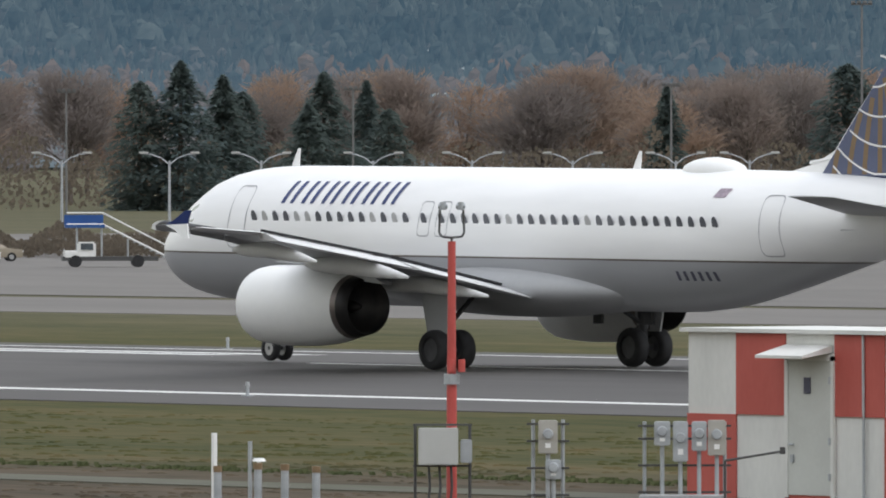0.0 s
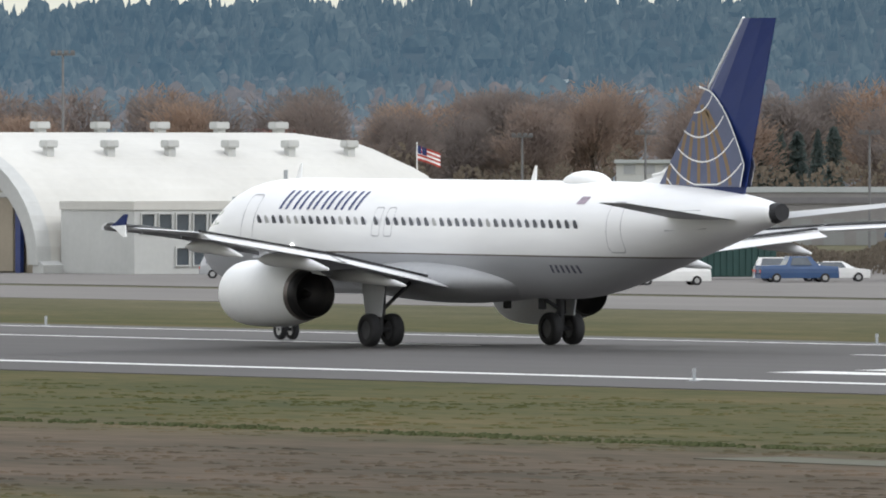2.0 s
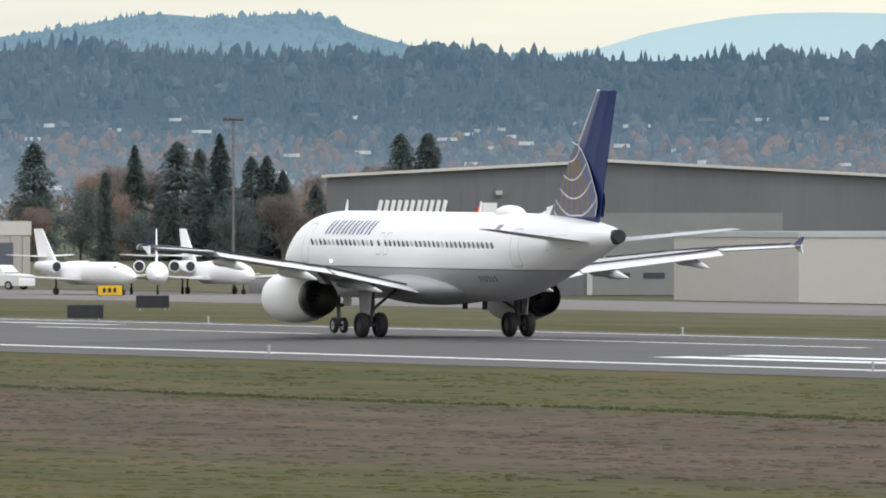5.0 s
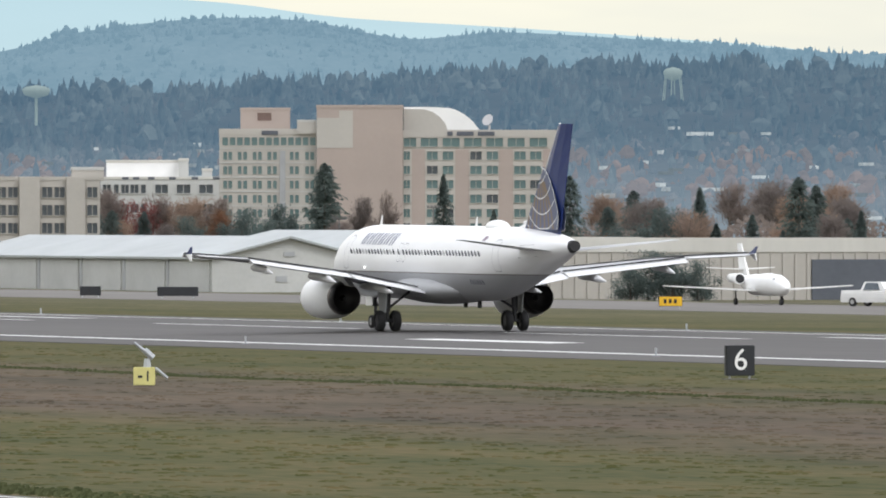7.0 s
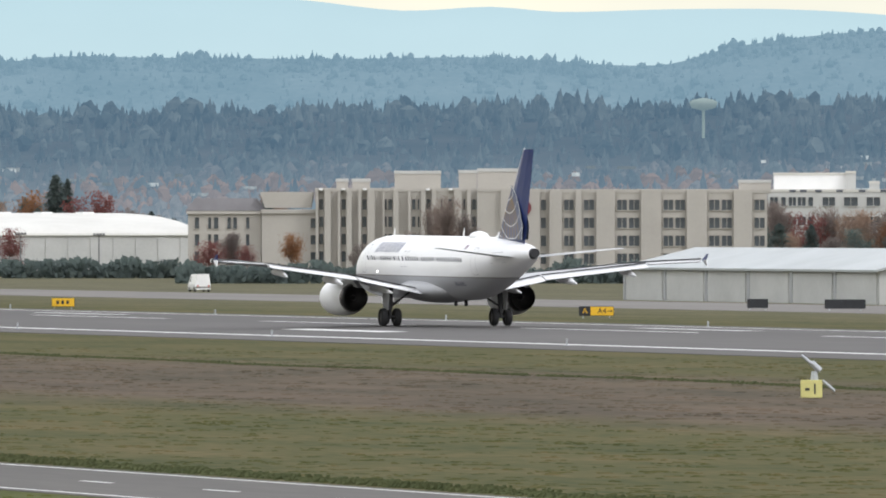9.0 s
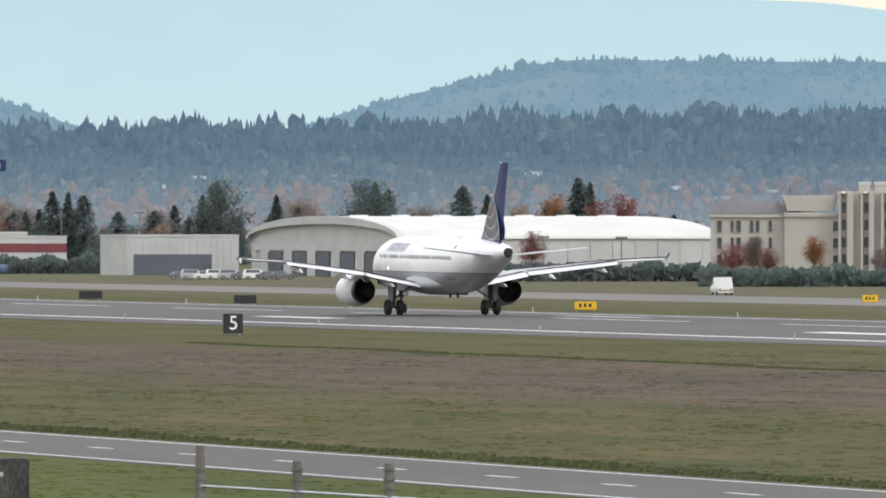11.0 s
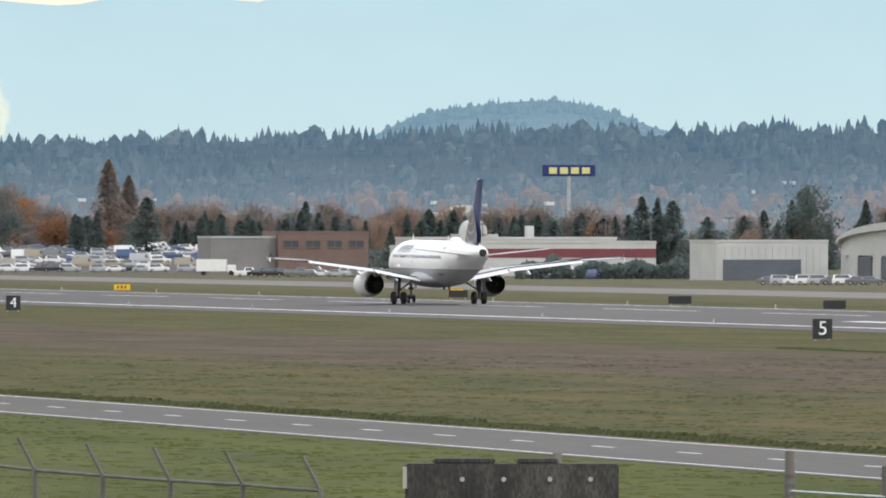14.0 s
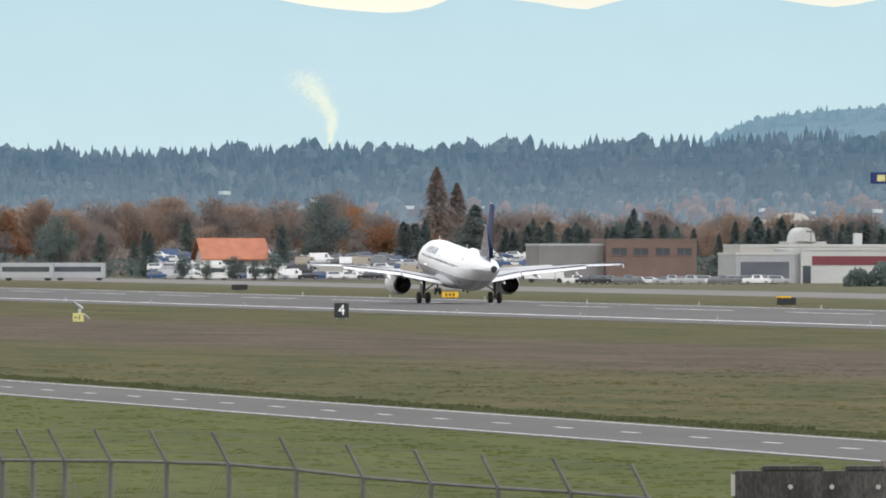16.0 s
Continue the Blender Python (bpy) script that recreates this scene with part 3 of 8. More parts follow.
        # flaps set for take-off
        for p0, p1 in ((2.15, 6.3), (6.45, 12.9)):
            bm, rings = B(), []
            for p in (p0, p1):
                le, te, z = wing_line(p)
                c = 1.55 if p < 6.4 else 1.25 - (p - 6.4) * 0.05
                a = radians(8)
                rings.append([S * A(te - 0.5 + u * c * math.cos(a) + h * math.sin(a), p, z - 0.15 - u * c * math.sin(a) + h) for u, h in ((0, 0.0), (0.08, 0.09), (0.35, 0.12), (1, 0.02), (1, 0), (0.4, -0.06), (0.08, -0.07))])
            loft(bm, rings)
            part("flap", bm, "flap_grey", wing, "pale grey flap lowered a little")
            # a dark strip is added as the shade in the gap before the flap
            bm, rings = B(), []
            for p in (p0, p1):
                le, te, z = wing_line(p)
                rings.append([S * A(te + ds, p, z + dz) for ds, dz in ((-0.42, 0.06), (-0.2, 0.045), (-0.2, -0.02), (-0.42, -0.02))])
            loft(bm, rings)
            part("flap_cove", bm, "dark", wing, "dark strip as painted shade in the gap before the flap")
        # aileron shadow gap and spoiler edges
        bm, rings = B(), []
        for p in (13.1, 16.3):
            le, te, z = wing_line(p)
            rings.append([S * A(te - 0.62, p, z + 0.0), S * A(te - 0.05, p, z - 0.03), S * A(te + 0.02, p, z - 0.05), S * A(te - 0.62, p, z - 0.12)])
        loft(bm, rings)
        part("aileron", bm, "flap_grey", wing)
        # flap track fairings
        for p, r, L0, L1 in ((4.4, 0.2, 14.8, 20.3), (8.0, 0.22, 16.3, 21.0), (11.9, 0.19, 17.8, 21.6)):
            le, te, z = wing_line(p)
            bm, rings = B(), []
            for k in range(11):
                u = k / 10
                s = L0 + (L1 - L0) * u
                rr = r * max(0.06, math.sin(math.pi * u ** 0.75)) ** 0.6
                zc = z - 0.42 - 0.5 * max(0, u - 0.45) * 1.1
                rings.append([S * A(s, p + rr * math.cos(j * math.tau / 10), zc + 1.25 * rr * math.sin(j * math.tau / 10)) for j in range(10)])
            loft(bm, rings)
            part("flap_track_fairing", bm, "flap_grey", wing, smooth=True)
        # wingtip fence
        le, te, z = wing_line(16.65)
        for nmf, mt, prof in (("upper_fence", "navy", ((0.5, 0), (1.5, 0.04), (1.72, 0.42), (1.48, 0.42), (0.95, 0.16))), ("lower_fence", "white", ((0.5, 0), (1.5, 0.04), (1.6, -0.36), (1.42, -0.37), (0.95, -0.15)))):
            bm = B()
            loft(bm, [[S * A(le + a, 16.65 + o + abs(h) * 0.12, z + h) for a, h in prof] for o in (0.0, 0.05)])
            part(nmf, bm, mt, wing)
        # engine
        EP, EZ = 5.75, 1.84
        engine = new("engine")
        engine.parent = jet
        prof = [(10.98, 0.96), (11.02, 1.03), (11.2, 1.1), (11.6, 1.16), (12.3, 1.2), (13.0, 1.2), (13.7, 1.19), (14.4, 1.13), (15.0, 1.02), (15.3, 0.95)]
        bm = B()
        ring = lambda s, r: [S * A(s + 0.5, EP + r * math.cos(j * math.tau / 36), EZ + r * math.sin(j * math.tau / 36)) for j in range(36)]
        loft(bm, [ring(11.5, 0.86), ring(11.1, 0.88), ring(10.98, 0.92)] + [ring(s, r) for s, r in prof], caps=(True, False))
        part("cowling", bm, "white", engine, "white engine cowling", smooth=True)
        bm = B()
        loft(bm, [ring(15.3, 0.95), ring(15.52, 0.905)], caps=(False, False))
        part("exhaust_collar", bm, "collar", engine, "heat-browned metal collar", smooth=True)
        bm = B()
        loft(bm, [ring(15.5, 0.91), ring(15.7, 0.87), ring(15.95, 0.81), ring(15.94, 0.78), ring(15.2, 0.8)], caps=(False, True))
        part("nozzle", bm, "nozzle", engine, "dark burnt metal exhaust nozzle", smooth=True)
        bm = B()
        tube(bm, S * A(15.4, EP, EZ), S * A(16.1, EP, EZ), 0.3, 0.06, n=16)
        part("exhaust_cone", bm, "nozzle", engine, smooth=True)
        bm = B()
        loft(bm, [[S * A(s + 0.4, EP + o, z + 0.15) for s, z in ((11.9, 2.95), (13.2, 3.22), (15.6, 2.95), (17.0, 2.35), (15.2, 2.5), (14.0, 2.85))] for o in (-0.16, 0.16)])
        part("pylon", bm, "wing_grey", engine)
        # main gear
        gear = new("main_gear")
        gear.parent = jet
        bm = B()
        tube(bm, S * A(17.71, 3.795, 0.5), S * A(17.71, 3.795, 1.25), 0.11, n=12)
        tube(bm, S * A(17.71, 3.795, 1.1), S * A(17.6, 3.75, 2.5), 0.17, 0.2, n=12)
        tube(bm, S * A(17.71, 3.3, 0.585), S * A(17.71, 4.3, 0.585), 0.09, n=10)
        tube(bm, S * A(17.68, 3.7, 1.3), S * A(17.2, 2.2, 2.3), 0.07, n=8)
        tube(bm, S * A(17.55, 3.795, 0.65), S * A(17.3, 3.795, 1.05), 0.05, n=6)
        tube(bm, S * A(17.3, 3.795, 1.05), S * A(17.62, 3.795, 1.4), 0.05, n=6)
        part("leg", bm, "metal_dark", gear, smooth=False)
        bm = B()
        loft(bm, [[S * A(s, 4.02 + o, z) for s, z in ((17.15, 1.05), (18.15, 1.05), (18.35, 2.1), (18.1, 2.55), (17.0, 2.55), (16.9, 2.0))] for o in (0.0, 0.06)])
        part("gear_door", bm, "wing_grey", gear)
        for off in (-0.464, 0.464):
            wheel(gear, S * A(17.71, 3.795 + off, 0.585), 0.585, 0.42)
    # nose gear
    gear = new("nose_gear")
    gear.parent = jet
    bm = B()
    tube(bm, A(5.07, 0, 0.38), A(4.95, 0, 1.9), 0.09, 0.12, n=10)
    tube(bm, A(5.07, -0.33, 0.38), A(5.07, 0.33, 0.38), 0.06, n=8)
    tube(bm, A(4.98, 0, 1.2), A(4.2, 0, 1.9), 0.05, n=6)
    tube(bm, A(5.0, -0.25, 1.35), A(5.0, 0.25, 1.35), 0.1, n=10)
    part("leg", bm, "metal_dark", gear)
    for o in (-0.42, 0.42):
        bm = B()
        box(bm, o - 0.02, o + 0.02, 17.71 - 5.6, 17.71 - 4.6, 1.3, 1.85)
        part("gear_door", bm, "white", gear)
    for off in (-0.25, 0.25):
        wheel(gear, A(5.07, off, 0.38), 0.38, 0.22)
    # fin, with a globe of pale lines and bronze bars on it
    bm = B()
    fin_le = lambda z: 30.3 + (z - 6.0) * 0.88
    fin_te = lambda z: 35.4 + (z - 5.8) * 0.31
    rings = []
    for z in (5.3, 6.0, 7, 8.5, 10, 11.2, 11.56):
        a, b = fin_le(z), fin_te(z)
        rings.append([A(s, p, z) for s, p in ((a, 0), (a + 0.12 * (b - a), 0.14), (a + 0.35 * (b - a), 0.2), (a + 0.7 * (b - a), 0.13), (b, 0.02), (b, -0.02), (a + 0.7 * (b - a), -0.13), (a + 0.35 * (b - a), -0.2), (a + 0.12 * (b - a), -0.14))])
    loft(bm, rings)
    fin = part("fin", bm, "navy", jet, "deep blue fin with a pale globe of lines", smooth=False)
    bm = B()
    loft(bm, [[A(28.6, 0.02, 5.84), A(28.6, -0.02, 5.84), A(28.7, 0, 5.88)], [A(29.7, 0.09, 5.8), A(29.7, -0.09, 5.8), A(29.7, 0, 6.1)], [A(30.6, 0.13, 5.8), A(30.6, -0.13, 5.8), A(30.6, 0, 6.5)]])
    part("dorsal_fillet", bm, "white", fin)
    bm = B()
    path(bm, [A(29.5, 0, 6.12), A(30.45, 0, 6.25), A(35.2, 0, 11.57)], 0.06)
    part("leading_edge", bm, "white", fin, "pale leading edge strip")
    # globe: an outline curving from the leading edge down to the rudder's foot
    gz = lambda s: 9.2 - ((s - 32.75) / 3.15) ** 2 * 3.35 if s > 32.75 else 9.2
    for side in (1, -1):
        bm = B()
        k0, rows = 24, []
        for k in range(k0 + 1):
            z = 5.75 + (9.2 - 5.75) * k / k0
            s1 = min(32.75 + 3.15 * math.sqrt(max(0, (9.2 - z) / 3.35)), fin_te(z) - 0.05)
            rows.append((z, fin_le(z) + 0.1, s1))
        for (z, a, b), (z2, a2, b2) in zip(rows, rows[1:]):
            panel_on(A(a, 0.212 * side, z), A(b, 0.212 * side, z), A(b2, 0.212 * side, z2), A(a2, 0.212 * side, z2), bm)
        globe = part("globe_field", bm, "globe", fin, "grey-blue field of the tail globe")
        for k in range(7):
            bm = B()
            sb = 30.75 + k * 0.66
            top = (32.75 + (sb - 32.7) * 0.25, 8.75 - abs(k - 2.2) * 0.1)
            pts = []
            for j in range(9):
                u = j / 8
                z = 5.8 + (top[1] - 5.8) * u
                s = sb + (top[0] - sb) * u ** 1.5
                if fin_le(z) + 0.12 < s < min(32.75 + 3.15 * math.sqrt(max(0, (9.2 - z) / 3.35)), fin_te(z)) - 0.1:
                    pts.append(A(s, 0.218 * side, z))
            if len(pts) > 1:
                ribbon(bm, pts, 0.2)
                part("globe_bar", bm, "gold", globe)
        for r in (1.3, 2.15, 3.0, 3.85, 4.5):
            bm = B()
            pts = []
            for j in range(25):
                a = radians(200 + 130 * j / 24)
                s, z = 32.2 + (r * 1.0) * math.cos(a) * 0.95 + 0.25 * r, 9.6 + r * math.sin(a)
                if 5.78 < z < 9.2 and fin_le(z) < s < min(32.75 + 3.15 * math.sqrt(max(0, (9.2 - z) / 3.35)), fin_te(z)):
                    pts.append(A(s, 0.224 * side, z))
            if len(pts) > 1:
                ribbon(bm, pts, 0.055)
                part("globe_line", bm, "white", globe)
        bm = B()
        pts = [A(min(b, 60), 0.224 * side, z) for z, a, b in rows]
        ribbon(bm, pts, 0.06)
        part("globe_line", bm, "white", globe)
    # tailplane
    for side in (1, -1):
        S = Vector((side, 1, 1))
        bm = B()
        loft(bm, [[S * v for v in foil(32.2 + (p - 0.8) * 0.63, 35.9 + (p - 0.8) * 0.3, p, 4.62 + (p - 0.8) * 0.11, 0.05)] for p in (0.7, 3, 6.2)])
        part("tailplane", bm, "wing_grey", jet, smooth=True)
        bm = B()
        panel_on(*[S * skin(s, z, 0.01) for s, z in ((32.4, 4.2), (34.4, 4.3), (34.2, 4.95), (32.7, 4.9))], bm)
        part("trim_panel", bm, "trim_grey", jet)
    # antennas, dome and lights on the back
    for s in (5.75, 21.6):
        bm = B()
        loft(bm, [[A(s, 0.02, 5.85), A(s + 0.35, 0.02, 5.85), A(s + 0.35, -0.02, 5.85), A(s, -0.02, 5.85)], [A(s + 0.3, 0.01, 6.42), A(s + 0.42, 0.01, 6.42), A(s + 0.42, -0.01, 6.42), A(s + 0.3, -0.01, 6.42)]])
        part("antenna", bm, "white", jet)
    bm, rings = B(), []
    for k in range(9):
        u = k / 8
        e = max(0.05, math.sin(math.pi * u) ** 0.5)
        rings.append([A(23.9 + 2.75 * u, 0.6 * e * math.cos(a), 5.82 + 0.44 * e * max(-0.2, math.sin(a))) for a in [j * math.tau / 16 for j in range(16)]])
    loft(bm, rings)
    part("dome", bm, "white", jet, "low white radome on the roof", smooth=True)
    for s in (20.0, 22.3):
        bm = B()
        box(bm, -0.06, 0.06, 17.71 - s - 0.25, 17.71 - s + 0.1, 1.35, 1.75)
        part("antenna", bm, "dark", jet)
    bm = B()
    bmesh.ops.create_uvsphere(bm, u_segments=10, v_segments=6, radius=0.055)
    bmesh.ops.translate(bm, verts=bm.verts, vec=A(8.7, 2.0, 3.5))
    part("logo_lamp", bm, "lamp", jet, "small lit lamp")
    return jet


def wheel(gear, at, r, w):
    hub = new("wheel")
    hub.parent = gear
    hub.matrix_basis = Matrix.Translation(at)
    bm = B()
    prof = [(-w / 2, r * 0.6), (-w / 2, r * 0.85), (-w * 0.4, r * 0.95), (-w * 0.22, r), (w * 0.22, r), (w * 0.4, r * 0.95), (w / 2, r * 0.85), (w / 2, r * 0.6), (w * 0.3, r * 0.56), (-w * 0.3, r * 0.56)]
    loft(bm, [[(x, q * math.cos(j * math.tau / 28), q * math.sin(j * math.tau / 28)) for j in range(28)] for x, q in prof + prof[:1]], caps=(False, False))
    part("tyre", bm, "dark", hub, smooth=True)
    bm = B()
    tube(bm, (-w * 0.34, 0, 0), (w * 0.34, 0, 0), r * 0.58, n=18)
    part("rim", bm, "metal_dark" if r > 0.5 else "metal", hub)


M["cabin_pane"] = material("cabin_pane", [(0.3, (0.1, 0.105, 0.12)), (0.7, (0.17, 0.175, 0.19))], scale=1.5, rough=0.2, spec=0.6)
M["shade_white"] = two("lowered_shade", (0.5, 0.5, 0.5), 0.1, scale=3, rough=0.6)
M["flap_grey"] = two("flap_grey_paint", (0.64, 0.64, 0.64), 0.06, scale=0.8, rough=0.4)
M["wing_grey"] = two("wing_grey_paint", (0.36, 0.365, 0.375), 0.1, scale=0.6, rough=0.4)
M["metal_pale"] = two("polished_slat", (0.62, 0.62, 0.63), 0.08, scale=1, rough=0.35, metal=0.3)
M["metal_dark"] = two("gear_metal", (0.055, 0.055, 0.06), 0.3, scale=3, rough=0.5, metal=0.3)
M["grey_line"] = two("seam_grey", (0.36, 0.36, 0.38), 0.1, scale=2)
M["grey_dark"] = two("dark_grey_paint", (0.08, 0.08, 0.11), 0.1, scale=2)
M["trim_grey"] = two("trim_grey_paint", (0.42, 0.42, 0.43), 0.1, scale=2)
M["red_grey"] = two("flag_red_grey", (0.33, 0.27, 0.32), 0.35, scale=8)
M["pale_glass"] = material("pale_cockpit_glass", [(0.3, (0.3, 0.34, 0.3)), (0.7, (0.42, 0.45, 0.4))], scale=2, rough=0.12, spec=0.7)
M["nozzle"] = material("burnt_metal", [(0.3, (0.015, 0.015, 0.017)), (0.7, (0.04, 0.037, 0.036))], scale=2, rough=0.45, metal=0.6)
M["collar"] = material("heat_browned_metal", [(0.3, (0.1, 0.085, 0.08)), (0.7, (0.22, 0.19, 0.175))], scale=2, rough=0.4, metal=0.6)
M["globe"] = two("globe_grey", (0.1, 0.115, 0.19), 0.15, scale=0.8, rough=0.4)
M["lamp"] = mat_far("lamp_glow", (0.8, 0.8, 0.8), (0.9, 0.9, 0.9), (3.0, 2.9, 2.6))
jet = make_airliner()


# ---- distance: wooded ridges and pale mountains, as bearing (degrees to the right of the runway's heading) and rise ----
RIDGE = [(4, 0.0068), (8.4, 0.0070), (9.4, 0.0071), (10.4, 0.0075), (11.4, 0.0079), (12.7, 0.0082), (14.3, 0.0086), (15.4, 0.0093), (16.8, 0.0095), (17.8, 0.0098), (18.6, 0.0102), (19.3, 0.0109),
         (19.9, 0.0119), (20.7, 0.0124), (21.4, 0.0121), (22.0, 0.0124), (22.9, 0.0118), (23.7, 0.0116), (24.6, 0.0114), (27.0, 0.0121), (29.0, 0.0119), (30.6, 0.0121), (32.3, 0.0126), (36, 0.0135), (45, 0.0140)]
HUMPS = [(11.2, 0.004), (11.55, 0.0079), (11.75, 0.0092), (12.0, 0.0100), (12.35, 0.0103), (12.6, 0.0093), (12.8, 0.0080), (13.3, 0.006), (13.8, 0.0078), (14.0, 0.0089), (14.25, 0.0101), (14.6, 0.0117), (15.0, 0.0131), (15.5, 0.0131), (16.3, 0.0130),
         (17.0, 0.0131), (17.75, 0.0125), (18.1, 0.0140), (18.7, 0.0152), (19.15, 0.0150), (19.6, 0.0136), (20.0, 0.0141), (20.5, 0.0137), (21.2, 0.0129), (21.7, 0.0124), (22.1, 0.0134), (22.4, 0.0142), (22.7, 0.0139), (23.1, 0.0142), (23.35, 0.0127), (23.6, 0.0116), (25, 0.009)]
PALE = [(3, 0.0190), (7, 0.0190), (9.0, 0.0190), (9.55, 0.0188), (9.75, 0.01815), (9.95, 0.01775), (10.15, 0.01757), (10.3, 0.0180), (10.42, 0.0188), (10.6, 0.0187), (10.8, 0.0183), (10.98, 0.0178), (11.1, 0.0183), (11.3, 0.0190), (11.8, 0.0187), (12.1, 0.0180), (12.25, 0.0184), (12.5, 0.0193), (13.0, 0.0200), (13.9, 0.0192), (14.8, 0.0181), (16.1, 0.0174), (16.6, 0.0165), (17.0, 0.0168), (17.3, 0.0164), (17.8, 0.0166), (18.3, 0.0166), (18.8, 0.0161), (19.3, 0.0150), (20.05, 0.0142), (20.8, 0.0133), (21.3, 0.0126), (21.6, 0.0117), (23, 0.0108), (24.3, 0.0110), (24.65, 0.0126), (25.2, 0.0140), (26.2, 0.0135), (27, 0.012)]


def polar(bearing, far, z=0.0):
    a = radians(bearing)
    return Vector((far * math.sin(a), far * math.cos(a), z))


def rise_at(rows, b):
    return smoothstep(rows, min(max(b, rows[0][0]), rows[-1][0]))[0]


# haze is painted into these woods and slopes as bluish emission
M["wood_near"] = mat_far("hazed_ridge_forest", (0.006, 0.012, 0.013), (0.06, 0.066, 0.058), (0.07, 0.115, 0.155), 0.03, (0.046, 0.075, 0.1), (2.2, 1.72, 1.46), island=0.25)
M["wood_slope"] = mat_far("hazed_hillside_woods", (0.012, 0.018, 0.02), (0.075, 0.066, 0.056), (0.078, 0.122, 0.16), 0.03, (0.052, 0.082, 0.106), (2.3, 1.78, 1.5), island=0.3)
M["hill_floor"] = mat_far("hazed_hillside_floor", (0.006, 0.01, 0.01), (0.03, 0.028, 0.025), (0.076, 0.12, 0.158), 0.03, (0.05, 0.08, 0.104), (2.4, 1.85, 1.55))
M["wood_brown"] = mat_far("hazed_bare_woods", (0.03, 0.027, 0.025), (0.08, 0.057, 0.045), (0.112, 0.128, 0.145), 0.03, (0.068, 0.08, 0.092), (1.7, 1.5, 1.4), island=0.4)
M["wood_far"] = mat_far("hazed_hill_forest", (0.012, 0.02, 0.02), (0.05, 0.058, 0.056), (0.14, 0.226, 0.278), 0.03, island=0.2)
# mountain emission brightens downwards to paint mist along the foot
M["pale_hill"] = mat_far("hazed_mountain", (0.03, 0.04, 0.04), (0.05, 0.06, 0.06), (0.385, 0.52, 0.54), 0.002, (0.385, 0.52, 0.54), (1.2, 1.09, 1.03), 92.0)
# tower steel is given a glow that blends it into the haze
M["far_white"] = mat_far("hazed_white_steel", (0.08, 0.09, 0.08), (0.13, 0.15, 0.13), (0.13, 0.18, 0.19), 0.2)
# house walls carry a bluish emission as painted haze
M["house"] = mat_far("hazed_house_walls", (0.05, 0.05, 0.05), (0.42, 0.42, 0.4), (0.1, 0.135, 0.15), 0.05, island=0.6)


def hill(name, rows, b0, b1, d0, d1, share, mat, label, step=0.06, back=180):
    """A slope that climbs from d0 to its crest at d1, and falls behind it."""
    bm = B()
    rings = []
    n = int((b1 - b0) / step)
    for k in range(n + 1):
        b = b0 + (b1 - b0) * k / n
        top = EYE_Z + rise_at(rows, b) * d1 * share
        ring = []
        for j in range(9):
            u = j / 8
            z = GZ - 1 + (top - GZ + 1) * (u ** 1.15)
            z += (noise.noise((b * 2.1, u * 3, 3.0)) * 1.6) * u * (1 - u) * 2
            ring.append(polar(b, d0 + (d1 - d0) * u, z))
        ring.append(polar(b, d1 + back, GZ - 1))
        rings.append(ring)
    loft(bm, rings, close=False, caps=(False, False))
    return tagged(part(name, bm, mat, smooth=True), label, "hill", kind="structure")


def wood(name, rows, b0, b1, d0, d1, share, count, h0, h1, mat, label, seed, crest=0.3, low=0.0, high=1.0, pointed=0.7, clump=0.0):
    """Small ragged trees scattered over a slope in clumps, thick along its crest; they grow larger towards the nearer hills in the west."""
    rng = random.Random(seed)
    vs, fs = [], []
    n = 0
    while n < count:
        b = rng.uniform(b0, b1)
        top_row = rng.random() < crest
        u = rng.uniform(0.93, 1.0) if top_row else low + (high - low) * rng.random() ** 0.8
        patch = noise.noise((b * 3.1, u * 6, seed))
        if clump and patch < clump - 0.5 * rng.random():
            continue
        n += 1
        top = EYE_Z + rise_at(rows, b) * d1 * share
        z = GZ - 1 + (top - GZ + 1) * (u ** 1.15) - 0.8
        c = polar(b, d0 + (d1 - d0) * u, z)
        h = h0 + (h1 - h0) * rng.random() ** 1.6
        h *= (1 + 0.45 * noise.noise((b * 5, u * 4, 1.5))) * (1 + 0.35 * min(1, max(0, (b - 25) / 4)))
        tall = rng.random() < pointed
        r = h * (rng.uniform(0.2, 0.36) if tall else rng.uniform(0.34, 0.55))
        prof = ((0.0, 1.0), (0.36, 0.72), (0.7, 0.38), (1.0, 0.03)) if tall else ((0.0, 0.75), (0.4, 1.15), (0.78, 0.8), (1.0, 0.2))
        i0 = len(vs)
        for q, w in prof:
            for j in range(5):
                a = j * math.tau / 5 + rng.random() * 0.8
                e = w * rng.uniform(0.55, 1.35)
                vs.append((c.x + r * e * math.cos(a), c.y + r * e * math.sin(a), c.z + h * (q + rng.uniform(-0.07, 0.05) * (1 if 0 < q else 0))))
        for p in range(3):
            for j in range(5):
                a, d = i0 + p * 5 + j, i0 + p * 5 + (j + 1) % 5
                fs.append((a, d, d + 5, a + 5))
    me = bpy.data.meshes.new(name)
    me.from_pydata(vs, [], fs)
    me.materials.append(M[mat])
    return tagged(new(name, me), label, "woods", kind="stuff")


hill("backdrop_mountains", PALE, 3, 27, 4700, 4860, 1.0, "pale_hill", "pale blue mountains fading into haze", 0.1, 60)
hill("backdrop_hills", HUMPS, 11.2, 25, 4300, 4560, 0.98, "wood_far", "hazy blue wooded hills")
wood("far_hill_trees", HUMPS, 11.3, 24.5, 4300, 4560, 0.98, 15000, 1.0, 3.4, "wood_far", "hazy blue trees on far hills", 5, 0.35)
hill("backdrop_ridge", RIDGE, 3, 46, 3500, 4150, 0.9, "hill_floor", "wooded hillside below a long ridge")
